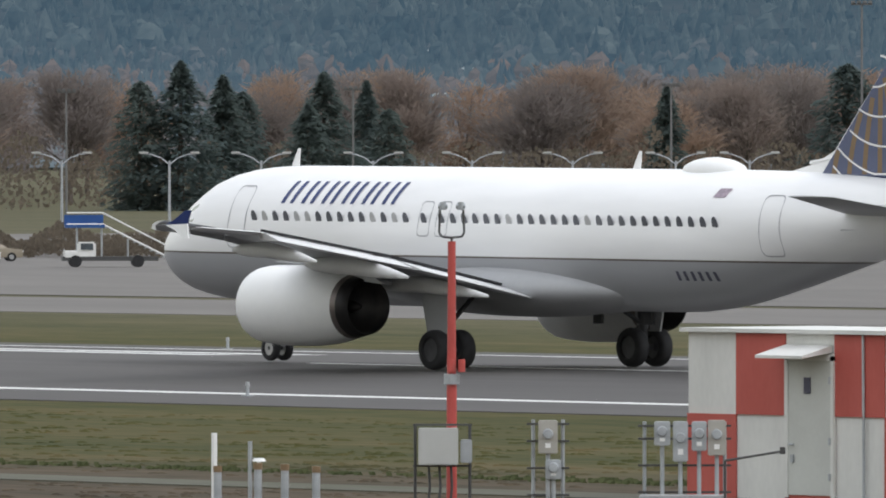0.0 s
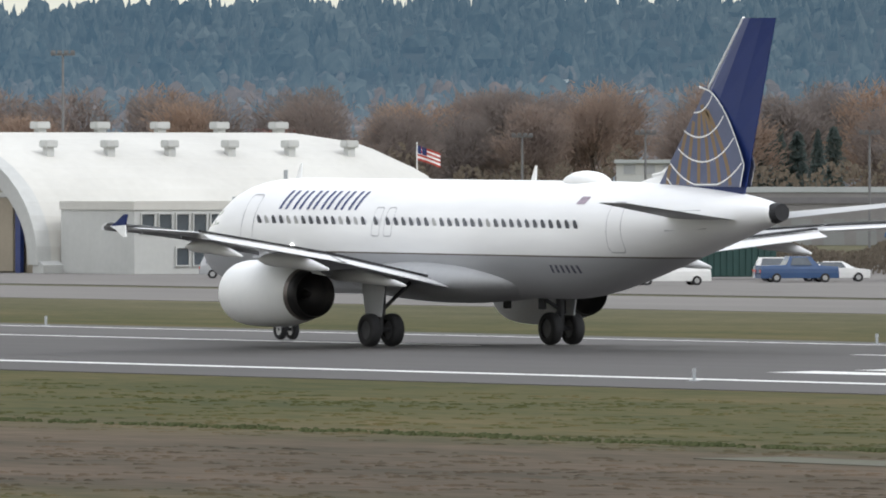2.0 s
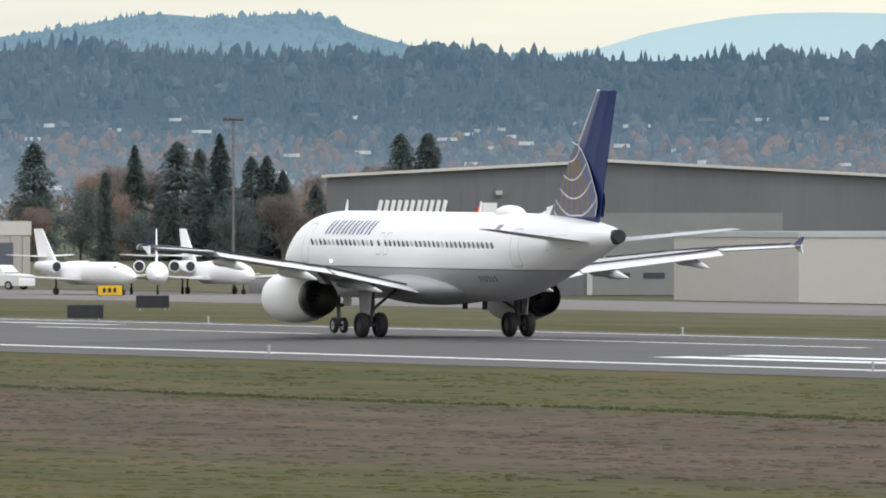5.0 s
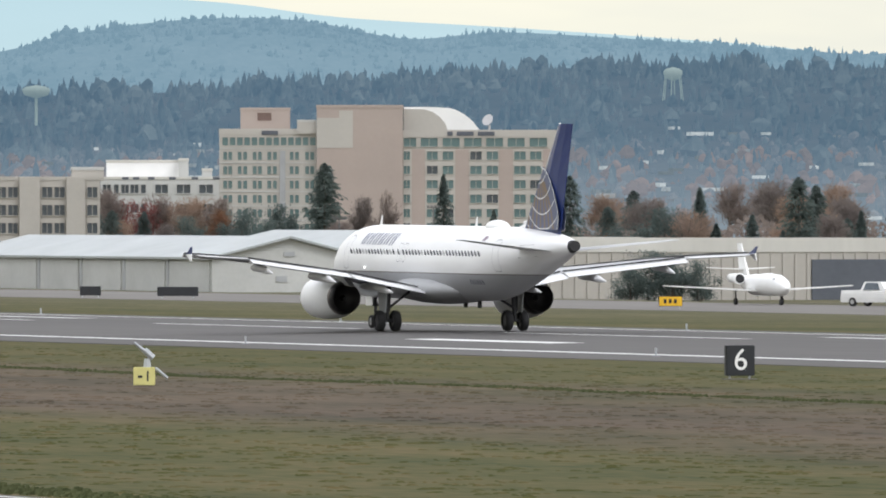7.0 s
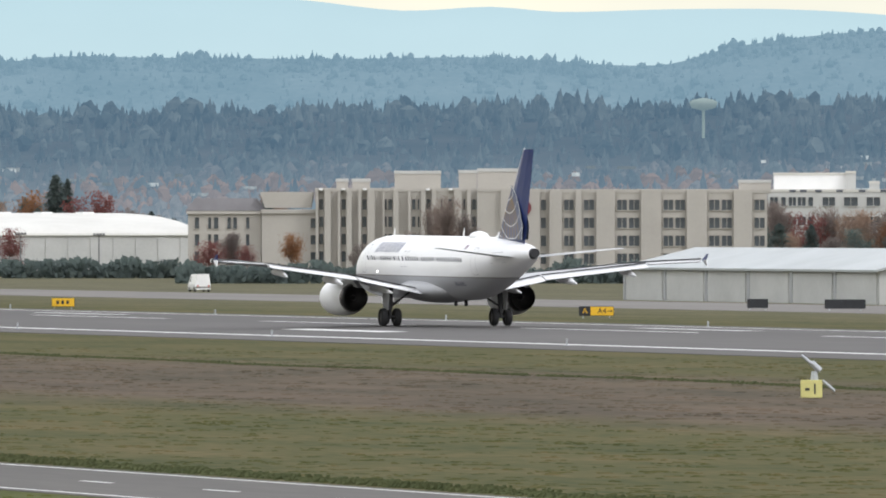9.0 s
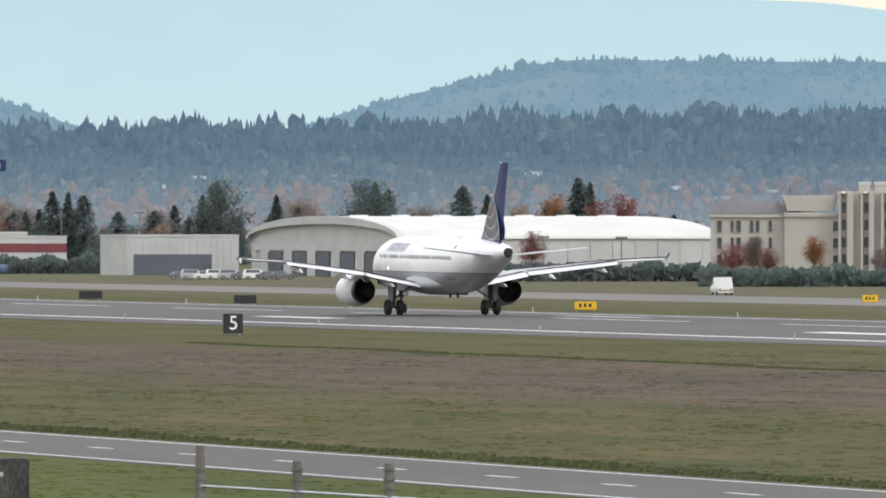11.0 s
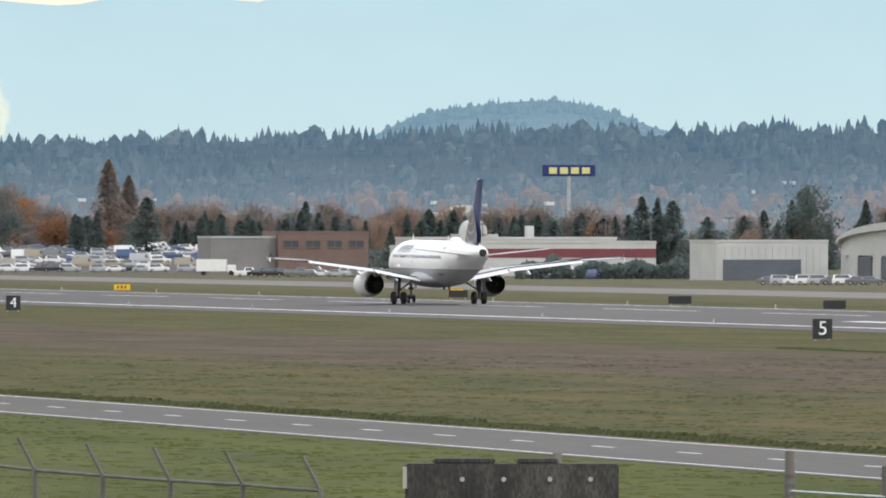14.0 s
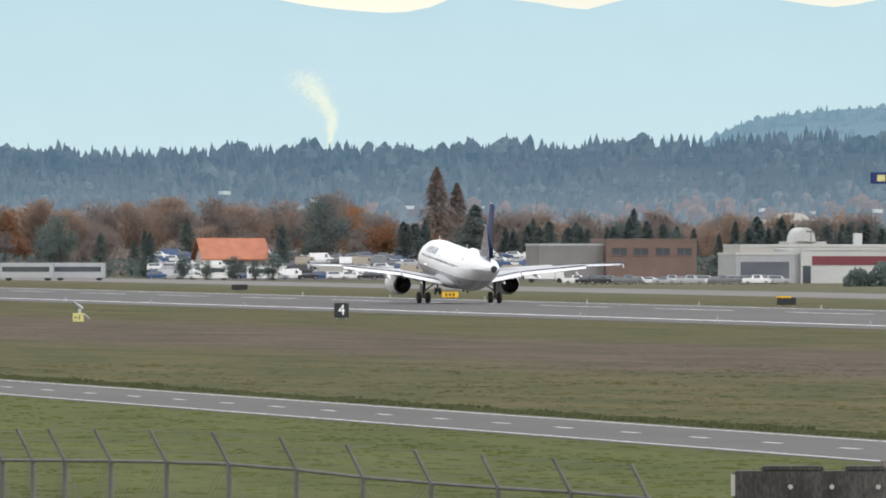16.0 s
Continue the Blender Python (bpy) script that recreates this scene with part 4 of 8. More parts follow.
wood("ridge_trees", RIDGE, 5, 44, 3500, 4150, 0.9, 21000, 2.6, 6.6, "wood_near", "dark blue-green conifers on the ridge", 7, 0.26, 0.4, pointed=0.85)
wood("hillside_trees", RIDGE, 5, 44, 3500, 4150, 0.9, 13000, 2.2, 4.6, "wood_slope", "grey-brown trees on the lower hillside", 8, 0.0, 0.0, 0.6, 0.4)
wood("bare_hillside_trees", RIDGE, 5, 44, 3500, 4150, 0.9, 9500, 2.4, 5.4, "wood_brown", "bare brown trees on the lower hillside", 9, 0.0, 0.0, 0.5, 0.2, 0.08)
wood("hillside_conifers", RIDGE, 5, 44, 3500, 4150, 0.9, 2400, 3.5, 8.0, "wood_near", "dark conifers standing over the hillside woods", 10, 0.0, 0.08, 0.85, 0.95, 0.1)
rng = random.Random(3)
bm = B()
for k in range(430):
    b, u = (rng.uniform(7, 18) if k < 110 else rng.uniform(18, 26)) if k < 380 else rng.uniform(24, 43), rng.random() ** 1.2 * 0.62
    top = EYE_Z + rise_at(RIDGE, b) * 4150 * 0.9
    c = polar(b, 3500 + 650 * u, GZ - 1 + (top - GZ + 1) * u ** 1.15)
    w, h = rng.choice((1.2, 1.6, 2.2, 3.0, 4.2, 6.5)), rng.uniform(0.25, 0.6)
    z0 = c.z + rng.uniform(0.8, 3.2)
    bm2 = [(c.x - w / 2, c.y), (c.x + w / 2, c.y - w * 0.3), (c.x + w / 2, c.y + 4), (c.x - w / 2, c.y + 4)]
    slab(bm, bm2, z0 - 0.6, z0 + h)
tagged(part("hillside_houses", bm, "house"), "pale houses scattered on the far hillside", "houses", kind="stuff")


# ---- trees ----
def conifer_mesh(seed, lean=0.27, sprays=5200, size=1.0):
    """Crown of a unit-high conifer: drooping boughs of small sprays, with gaps and an uneven outline."""
    rng = random.Random(seed)
    vs, fs = [], []
    for k in range(sprays):
        u = rng.random() ** 1.25
        full = (1 - u) ** 0.8 if seed % 2 else math.sqrt(max(0.0, 1 - u ** 1.5)) * 0.86 * (0.75 + 0.25 * min(1, u * 5))
        a = rng.random() * math.tau
        bough = 0.78 + 0.75 * noise.noise((1.8 * math.cos(a), 1.8 * math.sin(a), u * 13 + seed * 3.7))
        r = (lean * full * bough + 0.006) * rng.random() ** 0.45
        c = Vector((r * math.cos(a), r * math.sin(a), 0.04 + 0.95 * u - 0.3 * r))
        w, l = size * rng.uniform(0.006, 0.012), size * rng.uniform(0.016, 0.034)
        q = Euler((rng.gauss(0, 0.5), rng.uniform(0.0, 0.7), a + rng.gauss(0, 0.5))).to_matrix()
        i = len(vs)
        vs += [c + q @ Vector(v) for v in ((-l * 0.6, -w, 0), (l, 0, 0), (-l * 0.6, w, 0.003))]
        fs.append((i, i + 1, i + 2))
    bm = B()
    me = bpy.data.meshes.new("crown")
    me.from_pydata(vs, [], fs)
    bm.from_mesh(me)
    bpy.data.meshes.remove(me)
    return bm


def leafy_mesh(seed, wide=0.3, foot=0.12, leaves=3000, size=0.0125, twigs=False):
    """Limbs and an uneven crown, unit high: thin leaves, or the fine upswept twigs of a bare tree."""
    rng = random.Random(seed)
    tw = B()
    blobs = []
    tube(tw, (0, 0, 0), (0, 0, 0.5), 0.018, 0.011, n=6, cap=False)
    for k in range(17):
        a, z0 = rng.random() * math.tau, rng.uniform(foot + 0.06, 0.55)
        r, z1 = wide * rng.uniform(0.3, 1.0), rng.uniform(z0 + (0.15 if foot > 0.04 else 0.0), 0.93)
        r *= 1.0 - 0.55 * max(0, z1 - 0.6) / 0.35
        tip = Vector((r * math.cos(a), r * math.sin(a), z1))
        tube(tw, (0, 0, z0), tip, 0.008, 0.002, n=4, cap=False)
        blobs.append((tip, rng.uniform(0.08, 0.15)))
        blobs.append((tip * 0.6 + Vector((0, 0, 0.18)), rng.uniform(0.08, 0.15)))
    blobs.append((Vector((0, 0, 0.86)), 0.1))
    vs, fs = [], []
    for k in range(leaves):
        c, r = blobs[rng.randrange(len(blobs))]
        p = c + Vector((rng.gauss(0, 1), rng.gauss(0, 1), rng.gauss(0, 1.1))) * r * 0.55
        if p.z < foot or p.z > 1.02:
            continue
        i = len(vs)
        if twigs:
            way = Vector((p.x * 1.6 + rng.gauss(0, 0.22), p.y * 1.6 + rng.gauss(0, 0.22), rng.uniform(0.15, 0.7))).normalized()
            across = way.cross(Vector((rng.gauss(0, 1), rng.gauss(0, 1), rng.gauss(0, 0.3)))).normalized() * size * rng.uniform(0.25, 0.5)
            tip = p + way * size * rng.uniform(2.5, 6.0)
            vs += [p - across, p + across, tip]
        else:
            q = Euler((rng.random() * 6, rng.random() * 6, rng.random() * 6)).to_matrix()
            e = size * rng.uniform(0.6, 1.5)
            vs += [p + q @ Vector(v) * e for v in ((-1, -0.6, 0), (1, -0.5, 0.2), (0.1, 0.9, 0))]
        fs.append((i, i + 1, i + 2))
    cr = B()
    me = bpy.data.meshes.new("crown")
    me.from_pydata(vs, [], fs)
    cr.from_mesh(me)
    bpy.data.meshes.remove(me)
    return tw, cr


KINDS = {}


def conifers(n):
    for k in range(n):
        for far, sprays, size in (("", 5200, 1.0), ("f", 2300, 1.45)):
            tr = tube(B(), (0, 0, -0.02), (0, 0, 0.9), 0.022, 0.004, n=7)
            KINDS["c%d%s" % (k, far)] = (tr, conifer_mesh(20 + k, 0.22 + 0.045 * k, sprays, size), "conifer", "conifer_tree", "dark green conifer with drooping branches", "conifer")


conifers(4)
for far, n, z in (("", 5600, 1.0), ("f", 2300, 1.5)):
    for k in range(4):
        KINDS["a%d%s" % (k, far)] = (*leafy_mesh(40 + k, 0.3 + 0.03 * k, 0.02, n, 0.013 * z, True), "autumn", "bare_tree", "bare brown autumn tree behind the field", "tree")
    for k in range(2):
        KINDS["r%d%s" % (k, far)] = (*leafy_mesh(60 + k, 0.3, 0.05, n, 0.0105 * z), "rust", "autumn_tree", "rust-orange autumn tree behind buildings", "tree")
    KINDS["d0" + far] = (*leafy_mesh(80, 0.34, 0.03, n, 0.0115 * z), "conifer", "round_tree", "dark round evergreen tree", "tree")
    KINDS["f0" + far] = (*leafy_mesh(90, 0.36, 0.02, n, 0.0105 * z), "redleaf", "red_tree", "dark red autumn leaved tree", "tree")
KINDS["p0"] = (leafy_mesh(70, 0.12, 0.06, 10, 0.014, True)[0], conifer_mesh(71, 0.36, 5600, 0.9), "autumn", "poplar_tree", "tall bare brown poplar", "tree")
FIRST = {}


def plant(kind, bearing, far, height, group="", wide=1.0, turn=None):
    """A tree of a kind on the ground at a bearing and distance."""
    if far > 1800 and kind + "f" in KINDS:
        kind += "f"
    p = polar(bearing, far, GZ - 0.1)
    m = beyond(Matrix.Translation(p) @ Matrix.Rotation(turn if turn is not None else (bearing * 97.3 + far) % 6.28, 4, "Z") @ Matrix.Diagonal((height * wide, height * wide, height, 1)))
    if kind not in FIRST:
        tr, cr, mat, name, label, cat = KINDS[kind]
        t = thing(name, m, label, cat, group)
        part("trunk", tr, "trunk", t)
        part("crown", cr, mat, t)
        FIRST[kind] = t
        return t
    t = copy_thing(FIRST[kind], Matrix.Identity(4))
    t.matrix_basis = m
    if group:
        tagged(t, group=group)
    return t


# ---- buildings beyond the taxiway ----
M["tan"] = two("tan_stucco", (0.4, 0.38, 0.345), 0.08, scale=0.15, rough=0.85)
M["pink"] = two("pink_beige_panels", (0.38, 0.32, 0.285), 0.06, scale=0.1, rough=0.85)
M["cream"] = two("cream_panels", (0.43, 0.41, 0.375), 0.06, scale=0.1, rough=0.85)
M["steel"] = material("grey_steel_siding", [(0.3, (0.115, 0.12, 0.13)), (0.7, (0.15, 0.155, 0.165))], scale=0.25, rough=0.6, stretch=(1, 1, 0.1))
M["steel_pale"] = two("pale_door_panels", (0.21, 0.215, 0.21), 0.08, scale=0.3, rough=0.6)
M["offwhite"] = two("offwhite_siding", (0.45, 0.455, 0.44), 0.12, scale=0.2, rough=0.75)
M["roof_white"] = material("white_roof", [(0.3, (0.46, 0.45, 0.415)), (0.7, (0.57, 0.56, 0.52))], scale=0.15, rough=0.6, stretch=(1, 1, 0.3))
M["roof_grey"] = two("grey_metal_roof", (0.36, 0.38, 0.38), 0.12, scale=0.15, rough=0.6)
M["roof_dark"] = two("dark_roof", (0.1, 0.11, 0.13), 0.15, scale=0.2, rough=0.8)
M["roof_slate"] = two("slate_grey_roof", (0.15, 0.145, 0.15), 0.15, scale=0.4, rough=0.8)
M["dull_wall"] = two("dull_grey_wall", (0.2, 0.192, 0.188), 0.12, scale=0.3, rough=0.8)
M["brownbrick"] = two("brown_brick_wall", (0.16, 0.11, 0.095), 0.15, scale=0.4, rough=0.85)
M["maroon"] = two("maroon_band", (0.16, 0.04, 0.05), 0.12, scale=0.3, rough=0.6)
M["bluepaint"] = two("blue_paint", (0.02, 0.075, 0.24), 0.15, scale=1, rough=0.5)
M["blueroof"] = two("blue_metal_roof", (0.05, 0.11, 0.24), 0.15, scale=1, rough=0.45)
M["greenpaint"] = two("dark_green_paint", (0.018, 0.05, 0.045), 0.15, scale=1, rough=0.6)
M["orange"] = two("orange_tile_roof", (0.33, 0.125, 0.07), 0.2, scale=0.6, rough=0.8)
M["hangar_tan"] = two("weathered_tan_doors", (0.27, 0.235, 0.18), 0.15, scale=0.3, rough=0.8)
M["atrium"] = material("sea_green_glass", [(0.3, (0.05, 0.13, 0.13)), (0.7, (0.1, 0.21, 0.2))], scale=0.2, rough=0.12, spec=0.7)


def block(name, x0, x1, y0, y1, z1, wall, roof, label, cat="building", parapet=0.35, z0=GZ, out=None):
    """A walled block with a flat roof behind a parapet; returns the thing, whose space is the world's, moved to its corner."""
    out = y0 < 1800 or x0 < 460 if out is None else out
    if not out and z0 == GZ:
        z0 = FZ - 0.3
    t = thing(name, beyond(pose(x0, y0, z0)) if out else pose(x0, y0, z0), label, cat)
    t["base"] = z0 - GZ
    w, d, h = x1 - x0, y1 - y0, z1 - z0
    bm = B()
    box(bm, 0, w, 0, d, 0, h - parapet)
    part("wall", bm, wall, t)
    bm = B()
    outer, inner = ((-0.08, -0.08), (w + 0.08, -0.08), (w + 0.08, d + 0.08), (-0.08, d + 0.08)), ((0.22, 0.22), (w - 0.22, 0.22), (w - 0.22, d - 0.22), (0.22, d - 0.22))
    loft(bm, [[(x, y, z) for x, y in ring] for ring, z in ((outer, h - parapet), (outer, h), (inner, h), (inner, h - parapet + 0.05))])
    part("roof", bm, roof, t)
    return t


def front(name, bearing, far, x0, x1, h, wall, roof, label, cat="building", parapet=0.5, z0=0.0, deep=18.0):
    """A block whose front looks straight down its bearing; x0, x1: along the front from the bearing's foot; heights above the lower land."""
    t = thing(name, Matrix.Translation(polar(bearing, far, FZ - 0.3)) @ Matrix.Rotation(-radians(bearing), 4, "Z") @ Matrix.Translation((x0, 0, z0)), label, cat)
    w, h = x1 - x0, h - z0
    bm = B()
    box(bm, 0, w, 0, deep, 0, h - parapet)
    part("wall", bm, wall, t)
    bm = B()
    outer, inner = ((-0.08, -0.08), (w + 0.08, -0.08), (w + 0.08, deep), (-0.08, deep)), ((0.22, 0.22), (w - 0.22, 0.22), (w - 0.22, deep - 0.3), (0.22, deep - 0.3))
    loft(bm, [[(x, y, z) for x, y in ring] for ring, z in ((outer, h - parapet), (outer, h), (inner, h), (inner, h - parapet + 0.05))])
    part("roof", bm, roof, t)
    return t


WIN = {}


def window(t, side, a, z, w, h, glass="glass", frame="offwhite", deep=0.12):
    """A framed window on the face towards the field's end (side 'W') or towards the runway (side 'N'); a: place along it."""
    key = (round(w, 2), round(h, 2), glass, frame)
    if key not in WIN:
        bm = B()
        f = min(0.12, w * 0.09)
        for q in ((-w / 2 - f, w / 2 + f, h / 2, h / 2 + f), (-w / 2 - f, w / 2 + f, -h / 2 - f, -h / 2), (-w / 2 - f, -w / 2, -h / 2, h / 2), (w / 2, w / 2 + f, -h / 2, h / 2)):
            box(bm, q[0], q[1], -deep, 0.05, q[2], q[3])
        if w > 1.2:
            box(bm, -f / 3, f / 3, -deep * 0.7, 0.02, -h / 2, h / 2)
        fr = mesh_of("window_frame", bm, frame)
        bm = B()
        box(bm, -w / 2, w / 2, -0.03, 0.04, -h / 2, h / 2)
        WIN[key] = (fr, mesh_of("pane", bm, glass))
    fr, pane = WIN[key]
    ob = new("window", fr)
    ob.parent = t
    z -= t.get("base", 0.0) if t.get("base", 0.0) < 0 else 0.0
    ob.matrix_basis = pose(a, 0, z) if side == "W" else pose(0, a, z, 0, 0, -90)
    pb = new("pane", pane)
    pb.parent = ob


def slot(t, name, side, a0, a1, z0, z1, mat, proud=0.08):
    """A door, band or panel set on a face."""
    up = max(0.0, -t.get("base", 0.0))
    z0, z1 = (z0 + up if z0 > 0 else 0), z1 + up
    bm = B()
    if side == "W":
        box(bm, a0, a1, -proud, 0.05, z0, z1)
    else:
        box(bm, -proud, 0.05, a0, a1, z0, z1)
    return part(name, bm, mat, t)


def gable(name, x0, x1, y0, y1, eave, peak, along, wall, roof, label, over=0.4, cat="hangar"):
    """A hall with a ridged roof; along: the axis of its ridge."""
    t = thing(name, beyond(pose(x0, y0, GZ)), label, cat)
    w, d, e, p = x1 - x0, y1 - y0, eave - GZ, peak - GZ
    bm = B()
    if along == "x":
        prof = [(0, 0), (d, 0), (d, e), (d / 2, p), (0, e)]
        loft(bm, [[(x, y, z) for y, z in prof] for x in (0, w)])
    else:
        prof = [(0, 0), (w, 0), (w, e), (w / 2, p), (0, e)]
        loft(bm, [[(x, y, z) for x, z in prof] for y in (0, d)])
    part("wall", bm, wall, t)
    bm = B()
    th, o = 0.22, over
    half = (d if along == "x" else w) / 2
    dz = (p - e) / half * o
    prof = [(-o, e - dz + 0.02), (half, p + 0.02), (2 * half + o, e - dz + 0.02), (2 * half + o, e - dz + th), (half, p + th), (-o, e - dz + th)]
    if along == "x":
        loft(bm, [[(x, a, z) for a, z in prof] for x in (-o, w + o)])
    else:
        loft(bm, [[(a, y, z) for a, z in prof] for y in (-o, d + o)])
    part("roof", bm, roof, t)
    return t


def vault(name, x0, x1, y0, y1, spring, peak, wall, roof, rib, label, hip=0.0):
    """A hangar under a barrel roof that runs along x, its arched front towards the runway."""
    t = thing(name, beyond(pose(x0, y0, GZ)), label, "hangar")
    d, s, p = y1 - y0, spring - GZ, peak - GZ
    n = 28

    def arc(grow=0.0, lower=0.0):
        out = []
        for k in range(n + 1):
            a = math.pi * k / n
            out.append((d / 2 - (d / 2 + grow) * math.cos(a), s - lower + (p - s + grow) * (math.sin(a) ** (0.9 if s < 2 else 1.0))))
        return out
    w = x1 - x0
    bm = B()
    rings = []
    steps = [(0, 1.0), (w - hip, 1.0)] + ([(w - hip + hip * q, math.sqrt(max(0.0, 1 - q * q)) * 0.94 + 0.06) for q in (0.3, 0.55, 0.75, 0.9, 1.0)] if hip else [])
    for x, k in steps:
        ring = [(x, d / 2 + (y - d / 2) * (0.55 + 0.45 * k), (z - s) * k + s) for y, z in arc(0.25)]
        rings.append(ring + [(x, d / 2 + (y - d / 2) * 0.985 * (0.55 + 0.45 * k), (z - s) * k * 0.97 + s - 0.05) for y, z in arc(0.25)[::-1]])
    loft(bm, rings)
    part("roof", bm, roof, t, smooth=False)
    bm = B()
    loft(bm, [[(x, y, z) for y, z in [(0, 0)] + arc(-0.1) + [(d, 0)]] for x in (0.5, 1.0)])
    part("wall", bm, wall, t)
    bm = B()
    outer, inner = arc(0.3), arc(-0.85)
    for k in range(n):
        loft(bm, [[(-0.3, *outer[k]), (0.7, *outer[k]), (0.7, *inner[k]), (-0.3, *inner[k])], [(-0.3, *outer[k + 1]), (0.7, *outer[k + 1]), (0.7, *inner[k + 1]), (-0.3, *inner[k + 1])]], caps=(False, False))
    part("arch_rib", bm, rib, t)
    bm = B()
    box(bm, 0.6, w - hip, 0.05, 0.4, 0, max(s, 0.5))
    part("wall", bm, wall, t)
    bm = B()
    box(bm, 0.6, w - hip, d - 0.4, d - 0.05, 0, max(s, 0.5))
    part("wall", bm, wall, t)
    return t


# the white vaulted hangar with its office wing
h1 = vault("vaulted_hangar", 388.3, 423.6, 664.7, 695.4, GZ + 0.5, 7.9, "hangar_tan", "roof_white", "offwhite", "white barrel-roofed hangar with tan doors and roof vents", 9.0)
slot(h1, "door_beam", "N", 2.5, 28.2, 4.55, 4.85, "offwhite", -0.42)
for k in range(6):
    slot(h1, "hangar_door", "N", 3.2 + 4.05 * k, 7.1 + 4.05 * k, 0.1, 4.5, "hangar_tan", -0.38)
for a in (2.6, 28.0):
    slot(h1, "door_post", "N", a - 0.3, a + 0.3, 0, 4.6, "navy", -0.3)
bm = B()
loft(bm, [[(-0.2, y, z) for y, z in ((0.4, 0), (-0.9, 0), (-0.9, 0.5), (0.4, 1.0))], [(1.2, y, z) for y, z in ((0.4, 0), (-0.9, 0), (-0.9, 0.5), (0.4, 1.0))]])
part("arch_foot", bm, "offwhite", h1)
for k in range(7):
    for y, z, s in ((15.35, 8.6, 1.0), (6.2, 7.45, 0.85)):
        bm = B()
        x = 0.5 + 4.28 * k + (3.8 if y < 10 else 0)
        if x > 27:
            continue
        box(bm, x - 0.28 * s, x + 0.28 * s, y - 0.28, y + 0.28, z - 0.7, z + 0.1)
        box(bm, x - 0.5 * s, x + 0.5 * s, y - 0.45, y + 0.45, z + 0.1, z + 0.55, 0.06)
        part("roof_vent", bm, "offwhite", h1)
o1 = block("hangar_office", 389.5, 418.6, 655.5, 664.1, 4.0, "offwhite", "roof_white", "two-storey white office wing along the hangar", parapet=0.5)
for k in range(24):
    window(o1, "W", 0.9 + 1.2 * k, 3.05, 0.85, 1.05, "glass", "offwhite")
for k in (2, 3, 4, 5, 9, 10, 15, 16, 17, 21):
    window(o1, "W", 0.9 + 1.2 * k, 1.05, 0.85, 1.0, "glass", "offwhite")
slot(o1, "door", "W", 9.6, 10.7, 0, 2.1, "offwhite")
bm = B()
box(bm, 13, 15.4, -1.6, -0.5, 0.25, 1.35, 0.05)
box(bm, 12.9, 15.5, -1.65, -0.45, 1.35, 1.5)
tagged(part("rubbish_skip", bm, "bluepaint", None), "blue steel rubbish skip beside the office", "skip").matrix_basis = beyond(pose(389.5, 655.5, GZ - 0.25))
bm = B()
box(bm, 11.4, 12.6, 3, 4, 4.3, 5.0)
tube(bm, (12.6, 3.4, 4.3), (12.6, 3.4, 6.2), 0.13)
box(bm, 9.5, 13.4, 3, 4.5, 4.25, 4.6)
part("roof_plant", bm, "galv", o1)
# low buildings with the glass atrium
b2 = gable("service_building", 371.5, 388.6, 726, 745, 4.06, 5.7, "x", "offwhite", "roof_slate", "low white service building under a dark pitched roof", cat="building")
slot(b2, "eaves_board", "W", -0.3, 17.4, 4.1, 4.35, "white", 0.45)
b3 = block("terminal_annex", 384.5, 396.5, 713, 725.8, 3.4, "offwhite", "roof_grey", "low pale annex before the glass atrium")
for k in range(5):
    window(b3, "W", 1.4 + 2.1 * k, 1.3, 1.3, 1.3)
a1 = thing("glass_atrium", beyond(pose(390.0, 727, GZ)), "low atrium with a sloping sea-green glass roof", "atrium")
bm = B()
box(bm, 0, 11.2, 0.1, 10, 0, 4.0)
part("wall", bm, "atrium", a1)
bm = B()
loft(bm, [[(x, y, z) for y, z in ((-0.2, 4.0), (3.6, 6.3), (10, 6.3), (10, 4.0))] for x in (0.4, 10.6)])
part("glass_roof", bm, "atrium", a1)
for k in range(10):
    bm = B()
    x = 0.5 + 1.12 * k
    path(bm, [(x, -0.28, 4.0), (x, 3.52, 6.38)], 0.05)
    path(bm, [(x, 0.0, 0.1), (x, 0.0, 4.0)], 0.05)
    part("glazing_bar", bm, "white", a1)
for x in (0.1, 10.5):
    bm = B()
    loft(bm, [[(x + o, y, z) for y, z in ((-0.5, 3.9), (3.5, 6.55), (4.2, 6.55), (4.2, 6.1), (3.6, 6.1), (0.2, 3.9))] for o in (0, 0.6)])
    part("gable_trim", bm, "white", a1)
block("long_shed", 396.6, 415, 727.5, 742, 4.9, "offwhite", "blueroof", "long shed with a slate-blue roof behind the hangar")
block("freight_shed", 350, 371, 741, 760, 4.3, "cream", "roof_grey", "long low cream freight shed")
# the dark grey hangar with the pale door
fc = gable("steel_hangar", 350.3, 392.5, 818.2, 852, 7.85, 8.9, "y", "steel", "roof_white", "dark grey steel hangar with a large pale door")
fc.matrix_basis = fc.matrix_basis @ Matrix.Rotation(radians(-23.4), 4, "Z") @ Matrix.Diagonal((0.93, 1, 1, 1))
slot(fc, "hangar_door", "W", 19.8, 34.0, 0.05, 5.75, "steel_pale")
for k in range(5):
    slot(fc, "door_window", "W", 21 + 2.6 * k, 22.6 + 2.6 * k, 1.2, 1.6, "glass", 0.11)
slot(fc, "door_frame", "W", 19.4, 19.8, 0.05, 6.0, "offwhite", 0.12)
for k in range(11):
    s = slot(fc, "sign_bar", "W", 0, 0.3, 0, 0.95, "white", 0.12)
    s.matrix_basis = pose(3.7 + 0.48 * k, 0, 5.75, 0, 14, 0)
bm = B()
